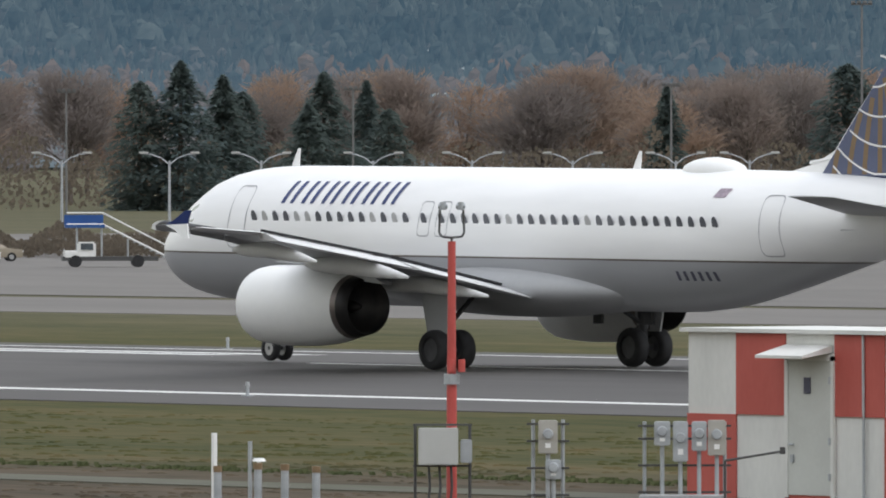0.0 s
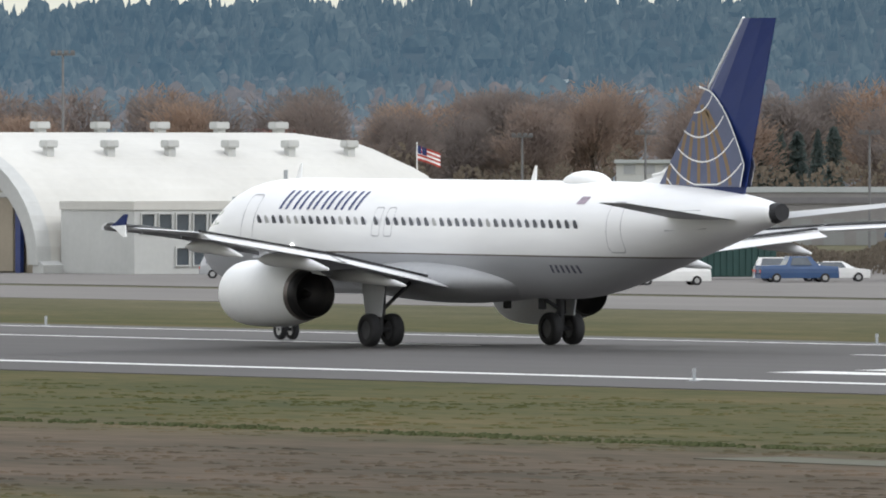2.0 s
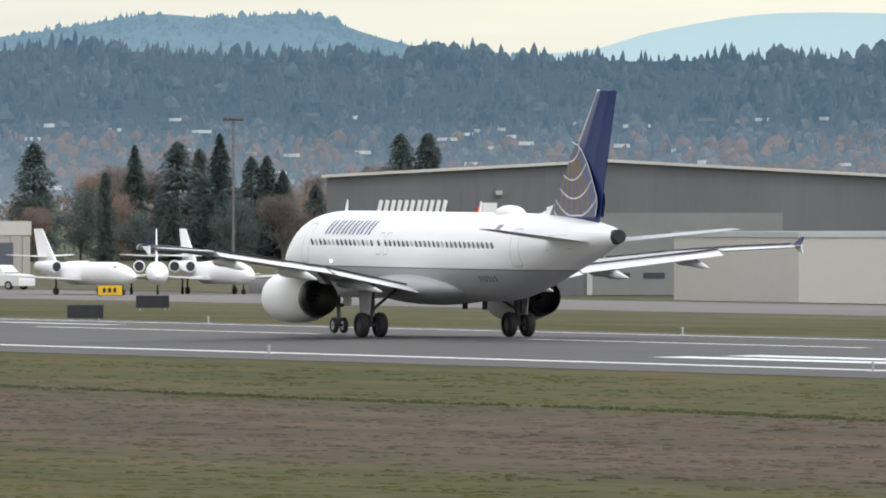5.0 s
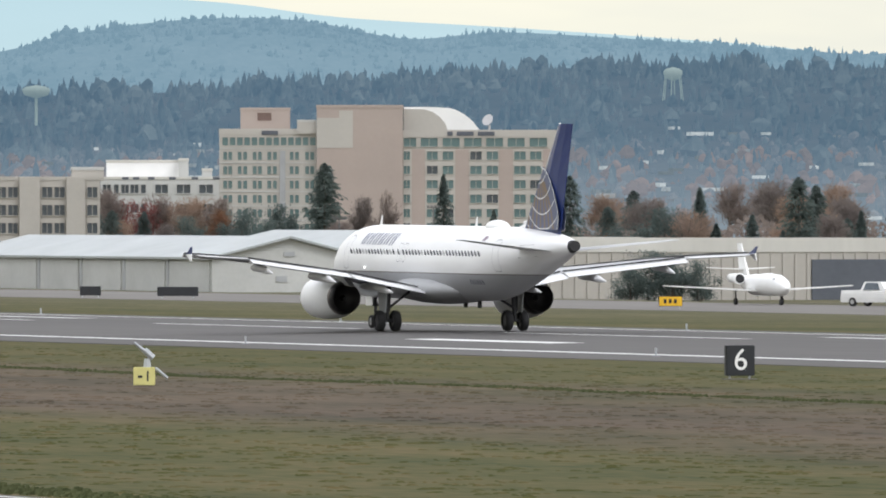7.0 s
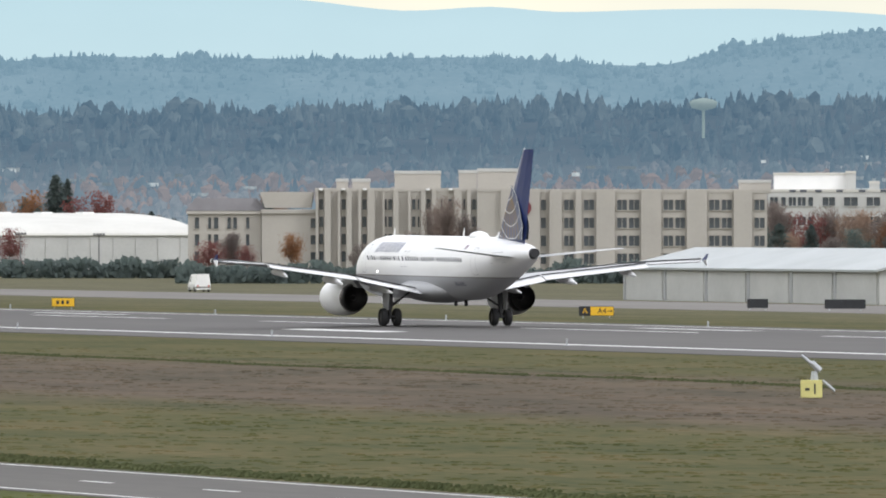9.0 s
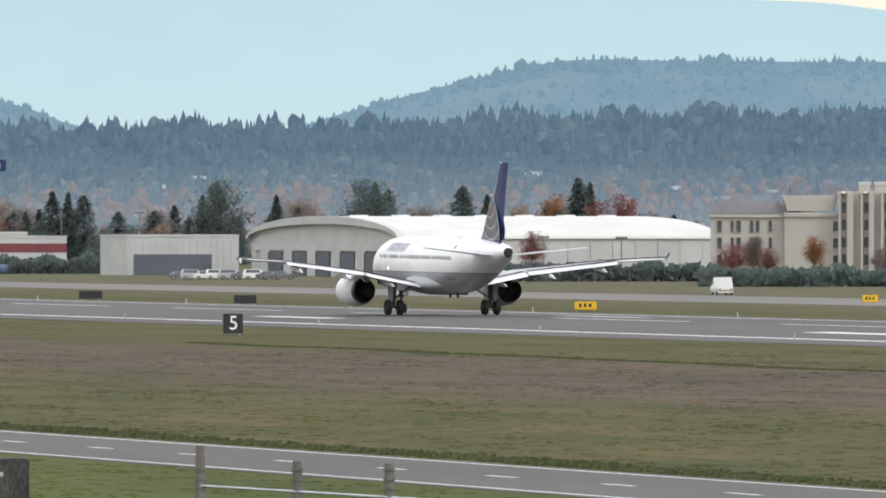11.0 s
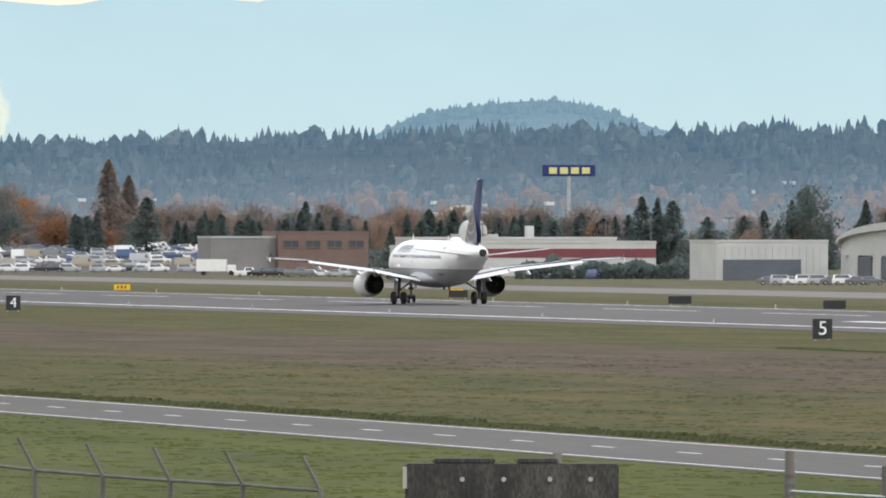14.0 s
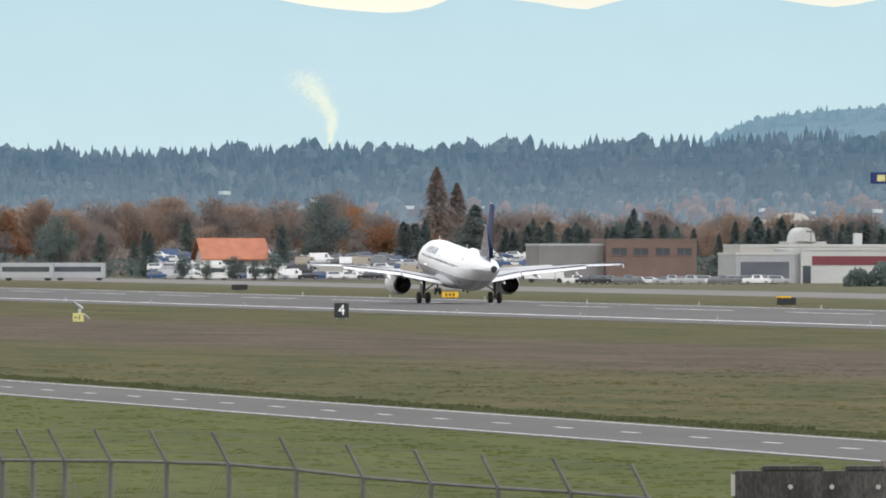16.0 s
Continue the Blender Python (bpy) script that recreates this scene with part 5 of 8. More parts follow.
loft(bm, [[(x, y, z) for x, z in ((3.4, 5.0), (4.5, 5.45), (8.2, 5.55), (8.0, 5.3), (5.5, 5.2))] for y in (-0.12, 0.02)])
part("sign_swoosh", bm, "red", fc)
slot(fc, "notice", "W", 11.6, 12.7, 5.65, 6.45, "white", 0.1)
slot(fc, "notice", "W", 11.1, 11.6, 5.65, 6.2, "red", 0.1)
slot(fc, "notice", "W", 11.8, 12.5, 4.2, 5.3, "offwhite", 0.1)
slot(fc, "wall_lamp", "W", 12.6, 13.1, 7.0, 7.3, "offwhite", 0.3)
for k in range(16):
    slot(fc, "siding_seam", "W", 1.2 * k + 0.4, 1.2 * k + 0.5, 0.05, 7.3 + 0.05 * k, "steel", 0.04)
# ribbed tan workshop
tw = block("ribbed_workshop", 346, 379, 945, 962, 4.55, "tan", "roof_white", "long tan ribbed workshop with a white roof edge", parapet=1.1)
for k in range(32):
    slot(tw, "rib", "W", 0.4 + 1.03 * k, 0.65 + 1.03 * k, 0, 3.7, "tan", 0.12)
slot(tw, "workshop_door", "W", 24.5, 31.5, 0, 3.2, "roof_dark", 0.14)
# pale depot far behind the apron
dp = front("freight_depot", 33.45, 1260, 0, 23.5, 6.0, "dull_wall", "roof_grey", "long pale freight depot behind the apron", "depot", deep=14)
for k in range(7):
    slot(dp, "dock_door", "W", 1.2 + 3.2 * k, 3.2 + 3.2 * k, 0, 2.9, "steel_pale", 0.08)
slot(dp, "fascia", "W", 0, 23.5, 4.4, 5.0, "roof_slate", 0.12)
# T-hangars
for x0, y0, n, e, p in ((354.9, 1046.5, 6, 2.6, 4.3), (384.0, 1062.0, 6, 3.1, 4.7)):
    th = gable("aircraft_shed", x0, x0 + 14, y0, y0 + 12.1 * n, e, p, "y", "offwhite", "roof_grey", "long white aircraft shed with wide sliding doors", 0.5, "shed")
    for k in range(n):
        slot(th, "sliding_door", "N", 0.5 + 12.1 * k, 11.3 + 12.1 * k, 0.05, e + 0.1, "offwhite", 0.12)
        slot(th, "door_post", "N", 11.4 + 12.1 * k, 12.0 + 12.1 * k, 0.05, e + 0.2, "grey", 0.16)
    slot(th, "louvre", "W", 5.8, 6.8, 0.9, 1.4, "grey", 0.08)
    slot(th, "louvre", "W", 6.5, 7.5, e + 0.5, e + 0.9, "grey", 0.08)
block("white_store", 372, 394, 1046, 1058, 4.4, "offwhite", "roof_white", "low white storehouse behind the sheds")
# hotel: its front faces the field's end
HB, HD = 19.224, 2590
hl = front("hotel", HB, HD, -20.75, -1.14, 25.56, "cream", "cream", "pale eight-storey hotel wing with paired windows", "hotel", 1.2)
for k in range(13):
    window(hl, "W", 1.20 + 1.473 * k, 23.00, 1.12, 1.6, "green_glass", "cream")
for r in range(6):
    for a in (1.20, 2.22, 4.10, 5.24, 7.13, 8.21, 10.09, 11.23, 14.60, 15.68, 17.73, 18.75):
        window(hl, "W", a, 20.09 - 2.9 * r, 0.74, 1.6, "green_glass", "cream")
slot(hl, "shaft", "W", 12.20, 13.34, 0, 21.12, "grey", 0.25)
for k in range(6):
    slot(hl, "string_course", "W", 0, 19.61, 21.46 - 2.9 * k, 21.69 - 2.9 * k, "offwhite", 0.14)
slot(hl, "sign_bar", "W", 8.55, 11.86, 24.31, 25.17, "roof_dark", 0.2)
hp = front("hotel_penthouse", HB, HD + 9, -16.53, -6.5, 29.9, "pink", "pink", "pink-beige plant room on the hotel roof", "plant room", z0=24.66, deep=9)
slot(hp, "faded_sign", "W", 3.42, 6.27, 2.61, 4.21, "brownbrick", 0.08)
ht = front("hotel_tower", HB, HD - 1.2, -1.11, 16.3, 30.35, "pink", "pink", "plain pink-beige lift tower of the hotel", "tower", 0.6)
slot(ht, "stair_wall", "W", 0, 7.30, 21.69, 27.73, "cream", 0.06)
slot(ht, "stair_wall", "W", 4.56, 7.30, 27.73, 29.21, "cream", 0.06)
hs = front("hotel_stair", HB, HD - 0.6, -5.02, -1.14, 27.39, "cream", "offwhite", "cream stair block on the hotel roof", "plant room", z0=24.56, deep=8)
hr = front("hotel_wing", HB, HD, 16.34, 47.31, 25.34, "pink", "cream", "pink-beige hotel wing with sea-green windows", "hotel", 1.4)
slot(hr, "band", "W", 0, 31.01, 21.46, 24.2, "cream", 0.015)
for a, w in ((1.38, 2.51), (5.25, 3.42), (9.69, 3.42), (14.08, 3.53), (18.47, 3.42), (22.80, 3.42), (27.31, 3.54)):
    window(hr, "W", a, 22.83, w, 1.75, "green_glass", "cream", 0.2)
for a0, a1 in ((0.06, 1.71), (4.45, 10.49), (13.34, 19.27), (22.23, 28.16)):
    slot(hr, "window_bay", "W", a0, a1, 0.01, 21.41, "cream", 0.015)
for r in range(6):
    for k, (a, w) in enumerate(((0.75, 1.25), (5.88, 2.17), (9.07, 2.17), (14.71, 2.28), (18.02, 2.28), (23.60, 2.28), (26.79, 2.28))):
        window(hr, "W", a, 20.14 - 2.9 * r, w, 1.65, "glass" if (r * 3 + k * 5) % 7 == 1 else "green_glass", "cream", 0.16)
for a, w in (9.47, 1.1), (12.54, 3.4), (16.76, 3.4):
    slot(hr, "sign_bar", "W", a - w / 2, a + w / 2, 24.14, 24.99, "roof_dark", 0.2)
bm = B()
loft(bm, [[(x, y, z) for x, z in [(0.12, 25.11), (0.12, 29.95), (5.36, 29.95), (9.35, 29.78), (10.83, 29.33), (12.43, 28.42), (14.03, 27.16), (15.62, 25.11)]] for y in (2, 18)])
part("vault_roof", bm, "white", hr, "white vaulted roof light")
bm = B()
loft(bm, [[(x, y, z) for x, z in [(0.12, 25.11), (0.12, 29.56), (4.22, 29.50), (5.93, 28.99), (7.41, 27.96), (8.55, 26.59), (9.01, 25.11)]] for y in (1.6, 2.0)])
part("gable_wall", bm, "cream", hr, "cream curved end wall of the roof light")
bm = B()
tube(bm, (17.45, 4, 25.11), (17.45, 4, 26.36), 0.25)
tube(bm, (17.67, 4.2, 26.93), (17.10, 3.4, 27.39), 0.3, 1.25, n=18)
part("dish", bm, "trim_grey", hr)
# white office block before the hotel
wb = front("white_office", 18.492, 2378, -10.68, 11.3, 15.33, "offwhite", "roof_white", "white office block with dark square windows", parapet=0.5)
for a, w in ((1.16, 1.47), (2.93, 0.83), (4.56, 1.36), (6.29, 1.47), (7.96, 0.84), (11.31, 2.30), (15.39, 2.52), (19.57, 2.51)):
    for r in range(3):
        window(wb, "W", a, 13.07 - 3.6 * r, w, 1.6, "glass", "offwhite", 0.2)
for a in (4.61, 6.60, 9.42, 13.30, 17.48, 21.46):
    slot(wb, "parapet_notch", "W", a - 0.6, a + 0.6, 14.81, 15.27, "roof_dark", 0.1)
front("white_office", 18.492, 2386, -9.63, 3.87, 18.47, "white", "roof_white", "taller white office block", z0=14.33, deep=12)
front("roof_plant", 18.492, 2384, 3.82, 5.65, 18.78, "offwhite", "roof_white", "pale plant housing on the office roof", "roof plant", z0=14.33, deep=5)
front("roof_plant", 18.492, 2384, 8.16, 10.05, 16.9, "offwhite", "roof_white", "pale plant housing on the office roof", "roof plant", z0=14.33, deep=5)
# tan lodgings behind the hedge
LB, LD = 16.906, 2040
la = front("lodging_wing", LB, LD + 3, -44.9, -33.23, 11.08, "tan", "cream", "tan three-storey lodging wing with tall windows", parapet=0.3)
for r in range(3):
    for a, w in ((1.44, 0.72), (3.45, 0.45), (4.49, 0.72), (6.56, 0.54), (7.50, 0.62), (9.52, 0.54)):
        window(la, "W", a, 9.11 - 2.7 * r, w, 1.8, "glass", "cream", 0.2)
bm = B()
loft(bm, [[(x, y, z) for x, y, z in ((0.1 + i, 0.1 + i, h), (11.85 - i, 0.1 + i, h), (11.85 - i, 14 - i, h), (0.1 + i, 14 - i, h))] for i, h in ((-0.5, 11.06), (1.0, 13.06))])
part("hipped_roof", bm, "roof_slate", la, "slate-grey hipped roof")
slot(la, "cornice", "W", -0.2, 11.67, 10.54, 10.99, "cream", 0.35)
lc = front("lodging_link", LB, LD + 1.5, -33.13, -24.6, 11.26, "tan", "cream", "plain tan link between lodging wings", parapet=0.3)
slot(lc, "cornice", "W", 0, 8.36, 10.63, 10.9, "cream", 0.3)
for r in range(3):
    window(lc, "W", 8.25, 9.11 - 2.68 * r, 0.95, 1.5, "glass", "tan", 0.2)
bm = B()
loft(bm, [[(x, y, z) for x, z in ((0.5, 11.53), (7.82, 11.53), (8.27, 14.04), (-0.3, 14.04))] for y in (0.3, 9)])
part("attic", bm, "tan", lc, "plain tan attic storey")
lb = front("lodging_block", LB, LD, -24.56, 1.08, 14.67, "tan", "tan", "tan four-storey lodging block with projecting bays", parapet=0.6)
for a0, a1 in ((0.09, 0.44), (1.43, 2.42), (3.59, 3.95), (4.93, 5.74), (6.82, 7.27), (8.26, 9.42), (10.68, 10.95), (12.39, 13.20), (14.72, 15.17), (16.79, 17.51), (18.49, 19.21), (22.00, 23.25), (24.06, 24.69)):
    slot(lb, "bay", "W", a0, a1, 0, 14.49, "tan", 1.1)
for r in range(4):
    for a, w in ((0.94, 0.63), (4.47, 0.67), (7.79, 0.67), (11.18, 0.27), (11.90, 0.63), (15.62, 0.54), (16.39, 0.27), (18.00, 0.62), (20.07, 0.27), (21.42, 0.63), (23.66, 0.27), (25.19, 0.63)):
        window(lb, "W", a, 12.07 - 2.76 * r, w, 1.65, "glass", "cream", 0.16)
for x in (0.89, 4.40, 7.81, 17.87, 21.46):
    slot(lb, "wall_lamp", "W", x - 0.3, x + 0.3, 14.31, 14.62, "white", 1.3)
lt = front("lodging_tower", LB, LD - 1.5, 1.12, 11.13, 14.58, "tan", "tan", "plain tan stair tower with a round sign", parapet=0.5)
slot(lt, "projection", "W", 3.77, 9.97, 0, 14.54, "tan", 0.8)
bm = B()
tube(bm, (7.36, -1.0, 11.53), (7.36, -0.8, 11.53), 1.28, n=28)
rs = part("round_sign", bm, "maroon", lt, "round maroon sign")
bm = B()
box(bm, 6.86, 7.86, -1.06, -0.99, 11.08, 12.08, 0.1)
part("emblem", bm, "red", rs)
ld = front("lodging_block", LB, LD, 11.18, 47.23, 14.49, "tan", "tan", "tan lodging block with wide paired windows", parapet=0.6)
for r in range(4):
    for a, w in ((0.49, 0.82), (4.54, 1.52), (7.73, 1.62), (12.98, 1.52), (14.91, 1.62), (20.34, 1.53), (22.23, 1.52), (27.66, 1.62), (29.64, 1.62), (34.84, 1.61)):
        window(ld, "W", a, 11.98 - 2.85 * r, w, 1.65, "glass", "tan", 0.16)
for a0, a1 in ((1.44, 3.42), (5.57, 6.56), (8.89, 11.86), (15.99, 19.22), (23.26, 26.50), (30.72, 33.68)):
    slot(ld, "bay", "W", a0, a1, 0, 14.40, "tan", 0.9)
front("lift_house", LB, LD + 5, -21.28, -19.49, 16.2, "tan", "offwhite", "tan lift house on the lodging roof", "lift house", z0=13.79, deep=7)
front("lift_house", LB, LD + 5, -18.77, -15.98, 16.2, "tan", "offwhite", "tan lift house on the lodging roof", "lift house", z0=13.79, deep=7)
front("lift_house", LB, LD + 5, -12.03, -4.67, 17.46, "tan", "offwhite", "tan lift house on the lodging roof", "lift house", z0=13.79, deep=7)
front("lift_house", LB, LD + 5, -1.8, 1.08, 17.55, "tan", "offwhite", "tan lift house on the lodging roof", "lift house", z0=13.79, deep=7)
front("lift_house", LB, LD + 5, 1.17, 8.8, 17.81, "tan", "offwhite", "tan lift house on the lodging roof", "lift house", z0=13.79, deep=7)
front("lift_house", LB, LD + 5, 42.92, 47.95, 16.02, "tan", "offwhite", "tan lift house on the lodging roof", "lift house", z0=13.79, deep=7)
# the second vaulted hangar, seen over the hedge
h2 = vault("arched_hangar", 432.5, 478, 1702, 1790, 5.0, 7.85, "offwhite", "roof_white", "offwhite", "wide white hangar with a shallow arched roof")
# dark slabs on the wall stand for the shade inside the openings
for k in range(5):
    slot(h2, "hangar_opening", "N", 12 + 14 * k, 20 + 14 * k, 0, 3.4, "roof_dark", -0.42)
for k in range(6):
    slot(h2, "pier", "N", 5.5 + 14 * k, 11 + 14 * k, 0, 3.6, "offwhite", -0.36)
slot(h2, "beam", "N", 3, 85, 3.6, 4.6, "offwhite", -0.38)
for k in range(7):
    bm = B()
    box(bm, 3 + 6 * k, 4.6 + 6 * k, 36, 40, 7.9, 8.6)
    part("roof_light", bm, "white", h2)
for k in range(14):
    slot(h2, "wall_post", "W", 1.5 + 3.2 * k, 1.9 + 3.2 * k, 0, 5.0, "offwhite", 0.1)
hx = block("hangar_annex", 415.8, 432.3, 1795, 1812, 5.5, "offwhite", "offwhite", "low white annex beside the arched hangar")
for k in range(16):
    slot(hx, "wall_rib", "W", 0.3 + k, 0.6 + k, 0, 5.0, "offwhite", 0.1)
# a dark slab paints the shaded opening onto the closed wall
slot(hx, "annex_opening", "W", 1.0, 12.5, 0, 3.0, "roof_dark", 0.14)
# shops and offices at the runway's far end
sh = block("garage", 410, 420.2, 1986, 2000, 4.5, "grey", "offwhite", "grey open garage under a pale roof")
# dark slab for the shaded inside of the garage
slot(sh, "garage_opening", "W", 0.8, 8.6, 0, 3.4, "roof_dark")
rb = block("store_building", 420.3, 450, 1985, 2006, 5.2, "offwhite", "offwhite", "long white store with a maroon band")
slot(rb, "band", "W", 1.8, 29.7, 2.9, 4.3, "maroon")
slot(rb, "store_door", "W", 0.3, 1.6, 0, 2.8, "glass")
block("store_building", 415, 448.5, 2007, 2020, 5.8, "cream", "offwhite", "cream rear store with roof plant")
bm = B()
box(bm, 434, 435.2, 2008, 2009.5, 5.8, 7.6)
tagged(part("roof_plant", bm, "offwhite"), "pale ventilation box on the store roof", "roof plant").matrix_basis = beyond(Matrix.Identity(4))
block("grey_office", 402, 413, 2110, 2122, 5.9, "dull_wall", "roof_grey", "flat-roofed pale grey office block")
bb = block("brick_office", 413.1, 428.5, 2108, 2122, 6.7, "brownbrick", "brownbrick", "brown brick office with strip windows")
for k in range(4):
    window(bb, "W", 2.2 + 3.7 * k, 4.9, 2.4, 1.1, "glass", "brownbrick")
wd = block("big_store", 532, 546, 2542, 2560, 10.6, "offwhite", "roof_white", "distant white store with a domed entrance", out=True)
bm = B()
loft(bm, [[(5 + 2.9 * math.cos(a), y, 10.6 + 1.7 * math.sin(a)) for a in [math.pi * k / 12 for k in range(13)]] for y in (-0.5, 8)])
part("dome", bm, "roof_white", wd)
bm = B()
loft(bm, [[(475.6 + 1.6 + 1.7 * math.cos(a), y, 6.2 + 2.5 * math.sin(a)) for a in [math.pi * k / 10 for k in range(11)]] for y in (2249, 2258)])
box(bm, 474, 481, 2249.5, 2258, GZ, 6.2)
tagged(part("arched_kiosk", bm, "offwhite"), "small pale arched pavilion", "pavilion").matrix_basis = beyond(Matrix.Identity(4))
# tall roadside sign, its name as plain yellow bars
sg = thing("pylon_sign", beyond(pose(600.5, 2735, GZ)), "tall roadside sign, yellow shapes on dark blue", "sign")
bm = B()
box(bm, -5.9, 5.9, -0.5, 0.5, 19.0, 21.5, 0.15)
part("sign_panel", bm, "navy", sg)
for k in range(4):
    bm = B()
    box(bm, -4.5 + 2.45 * k, -2.75 + 2.45 * k, -0.62, -0.5, 19.55, 20.95)
    part("sign_shape", bm, "brass", sg)
bm = B()
tube(bm, (0, 0, 0), (0, 0, 19.0), 0.45)
part("pole", bm, "galv", sg)
# house with an orange roof
oh = gable("orange_roofed_house", 363.3, 374, 2219, 2230, 3.4, 6.6, "x", "cream", "orange", "pale house under an orange tiled roof", 0.8, "house")
for k in range(4):
    window(oh, "W", 1.8 + 2.3 * k, 2.4, 1.1, 1.4)
# water towers
for b, d, z0, z1, r, legs in ((20.79, 4020, 40.0, 51.5, 3.0, 6), (17.948, 4000, 36.0, 45.6, 4.3, 1)):
    c = polar(b, d, 0)
    wt_ = thing("water_tower", pose(c.x, c.y, z0), "pale water tower on the wooded hillside", "water tower")
    h = z1 - z0
    bm = B()
    tank = 4.4 if legs > 1 else 4.0
    prof = [(h - tank, 0.3), (h - tank * 0.8, r * 0.85), (h - tank * 0.5, r), (h - tank * 0.3, r), (h - tank * 0.12, r * 0.7), (h, 0.1)]
    loft(bm, [[(q * math.cos(j * math.tau / 18), q * math.sin(j * math.tau / 18), z) for j in range(18)] for z, q in prof])
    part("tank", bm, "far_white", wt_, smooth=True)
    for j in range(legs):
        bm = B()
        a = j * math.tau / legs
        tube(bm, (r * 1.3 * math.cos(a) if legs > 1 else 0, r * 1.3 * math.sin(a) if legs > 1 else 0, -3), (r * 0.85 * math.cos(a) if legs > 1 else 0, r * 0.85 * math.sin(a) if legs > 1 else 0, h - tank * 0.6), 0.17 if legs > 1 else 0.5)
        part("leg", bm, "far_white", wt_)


# ---- planting ----
def stand(rows, kinds, group, broad=1.0):
    for k, (b, d, h) in enumerate(rows):
        plant(kinds[k % len(kinds)], b, d, h, group, 1.0 + 0.25 * ((k * 7) % 5 - 2) / 2 * 0.6 + (broad - 1.0))


stand([(38.23, 1250, 12.8), (38.41, 1250, 14.8), (38.6, 1270, 13.5), (38.69, 1280, 11.9), (39.05, 1250, 13.7), (39.24, 1260, 12.9), (39.34, 1255, 10.1), (38.98, 1240, 10.6), (40.58, 1300, 12.5), (41.39, 1300, 14.8), (36.42, 1250, 12.5),
       (34.76, 1200, 14.9), (34.89, 1210, 13.3), (35.04, 1200, 13.8), (35.14, 1215, 13.1), (35.29, 1200, 13.8), (35.46, 1220, 12.1), (34.61, 1210, 11.7), (36.4, 1260, 12.5)], ["c2", "c3", "c1"], "conifers behind the apron", 1.4)
stand([(33.37, 1500, 10.9), (33.46, 1500, 10.0), (33.53, 1500, 9.6), (33.6, 1500, 10.3), (33.68, 1500, 10.0), (33.77, 1480, 10.2), (33.84, 1500, 10.6), (32.06, 1400, 10.7), (32.14, 1400, 10.4), (32.23, 1400, 10.1)], ["c0", "c1"], "row of young conifers")
stand([(20.91, 1350, 9.5), (21.35, 1350, 10.7), (21.43, 1360, 9.9), (21.63, 1300, 7.2), (21.87, 1350, 12.6), (22.19, 1300, 9.4), (22.32, 1350, 12.3), (22.51, 1350, 12.7), (22.61, 1360, 12.0), (22.7, 1350, 13.5), (22.84, 1370, 11.2), (22.91, 1370, 11.3),
       (22.98, 1370, 9.7), (23.51, 1250, 13.1), (23.63, 1250, 13.2), (20.71, 1400, 7.4), (20.33, 2200, 13.1), (19.24, 2000, 14.2), (19.77, 2100, 12.4), (20.73, 1900, 8.5), (20.91, 1900, 10.6), (19.99, 2200, 7.8), (19.02, 2250, 9.7)], ["c1", "c2", "c0"], "conifers beyond the sheds")
stand([(15.05, 2300, 15.7), (15.11, 2300, 15.0), (13.44, 2400, 15.4), (13.71, 2300, 12.3), (14.15, 2300, 15.1), (14.21, 2320, 13.9), (14.55, 2300, 14.1), (14.67, 2300, 12.4), (15.06, 2300, 15.8), (11.21, 2500, 13.0), (11.76, 2400, 11.2), (11.86, 2400, 10.7),
       (12.71, 2300, 13.4), (12.78, 2300, 13.2), (12.85, 2300, 12.7), (13.38, 2200, 12.5), (13.71, 2200, 12.5), (14.54, 2200, 14.1), (14.65, 2200, 12.6), (12.14, 2400, 10.0), (12.23, 2400, 10.2), (11.59, 2350, 8.0)], ["c3", "c1", "c2"], "conifers by the shops")
stand([(10.18, 2300, 10.3), (10.28, 2300, 10.8), (10.5, 2300, 13.4), (10.76, 2400, 11.0), (10.83, 2400, 10.5), (11.21, 2400, 11.6), (11.76, 2400, 11.4), (11.87, 2400, 11.2), (8.83, 2250, 8.2), (9.05, 2250, 8.2), (9.64, 2250, 9.7), (10.2, 2300, 9.8)], ["c2", "c3"], "conifers by the car park")
for b, d, h in ((13.47, 2200, 14.9), (14.12, 2200, 15.0), (9.82, 2300, 14.3), (8.65, 2250, 11.1), (14.18, 2200, 12.6)):
    plant("d0", b, d, h)
for b, h in ((20.68, 4.3), (20.79, 4.1), (20.9, 3.6), (20.6, 3.4)):
    plant("d0", b, 905, h, "", 1.25)
for b, h in ((9.2, 4.5), (9.3, 3.6), (9.42, 4.2), (9.52, 3.4), (9.6, 4.8)):
    plant("d0", b, 2120, h, "", 1.2)
plant("p0", 10.33, 2450, 21.0)
plant("p0", 10.42, 2460, 18.0)
for b, d, h in ((31.35, 1250, 9.5), (31.5, 1250, 8.8), (30.0, 1250, 8.6), (29.1, 1250, 8.2), (29.4, 1270, 8.4), (15.25, 2250, 12.5), (15.15, 2250, 11.5), (14.85, 1690, 6.4), (14.28, 1690, 5.6), (18.5, 2230, 9.5), (18.4, 2225, 8.0), (16.62, 1940, 8.5), (17.05, 1945, 7.0)):
    plant("f0", b, d, h, "", 0.9)
for b, d, h in ((30.3, 1400, 9.6), (28.7, 1420, 9.6), (28.4, 1380, 9.0), (9.95, 2500, 13.5), (9.4, 2500, 13.0), (8.3, 2500, 13.0), (14.95, 2400, 13.0), (9.2, 2480, 12.5), (8.95, 2490, 13.0), (9.7, 2480, 12.0), (16.4, 1945, 7.5), (15.9, 1945, 6.5)):
    plant("r%d" % (round(h * 10) % 2), b, d, h)
rng = random.Random(12)
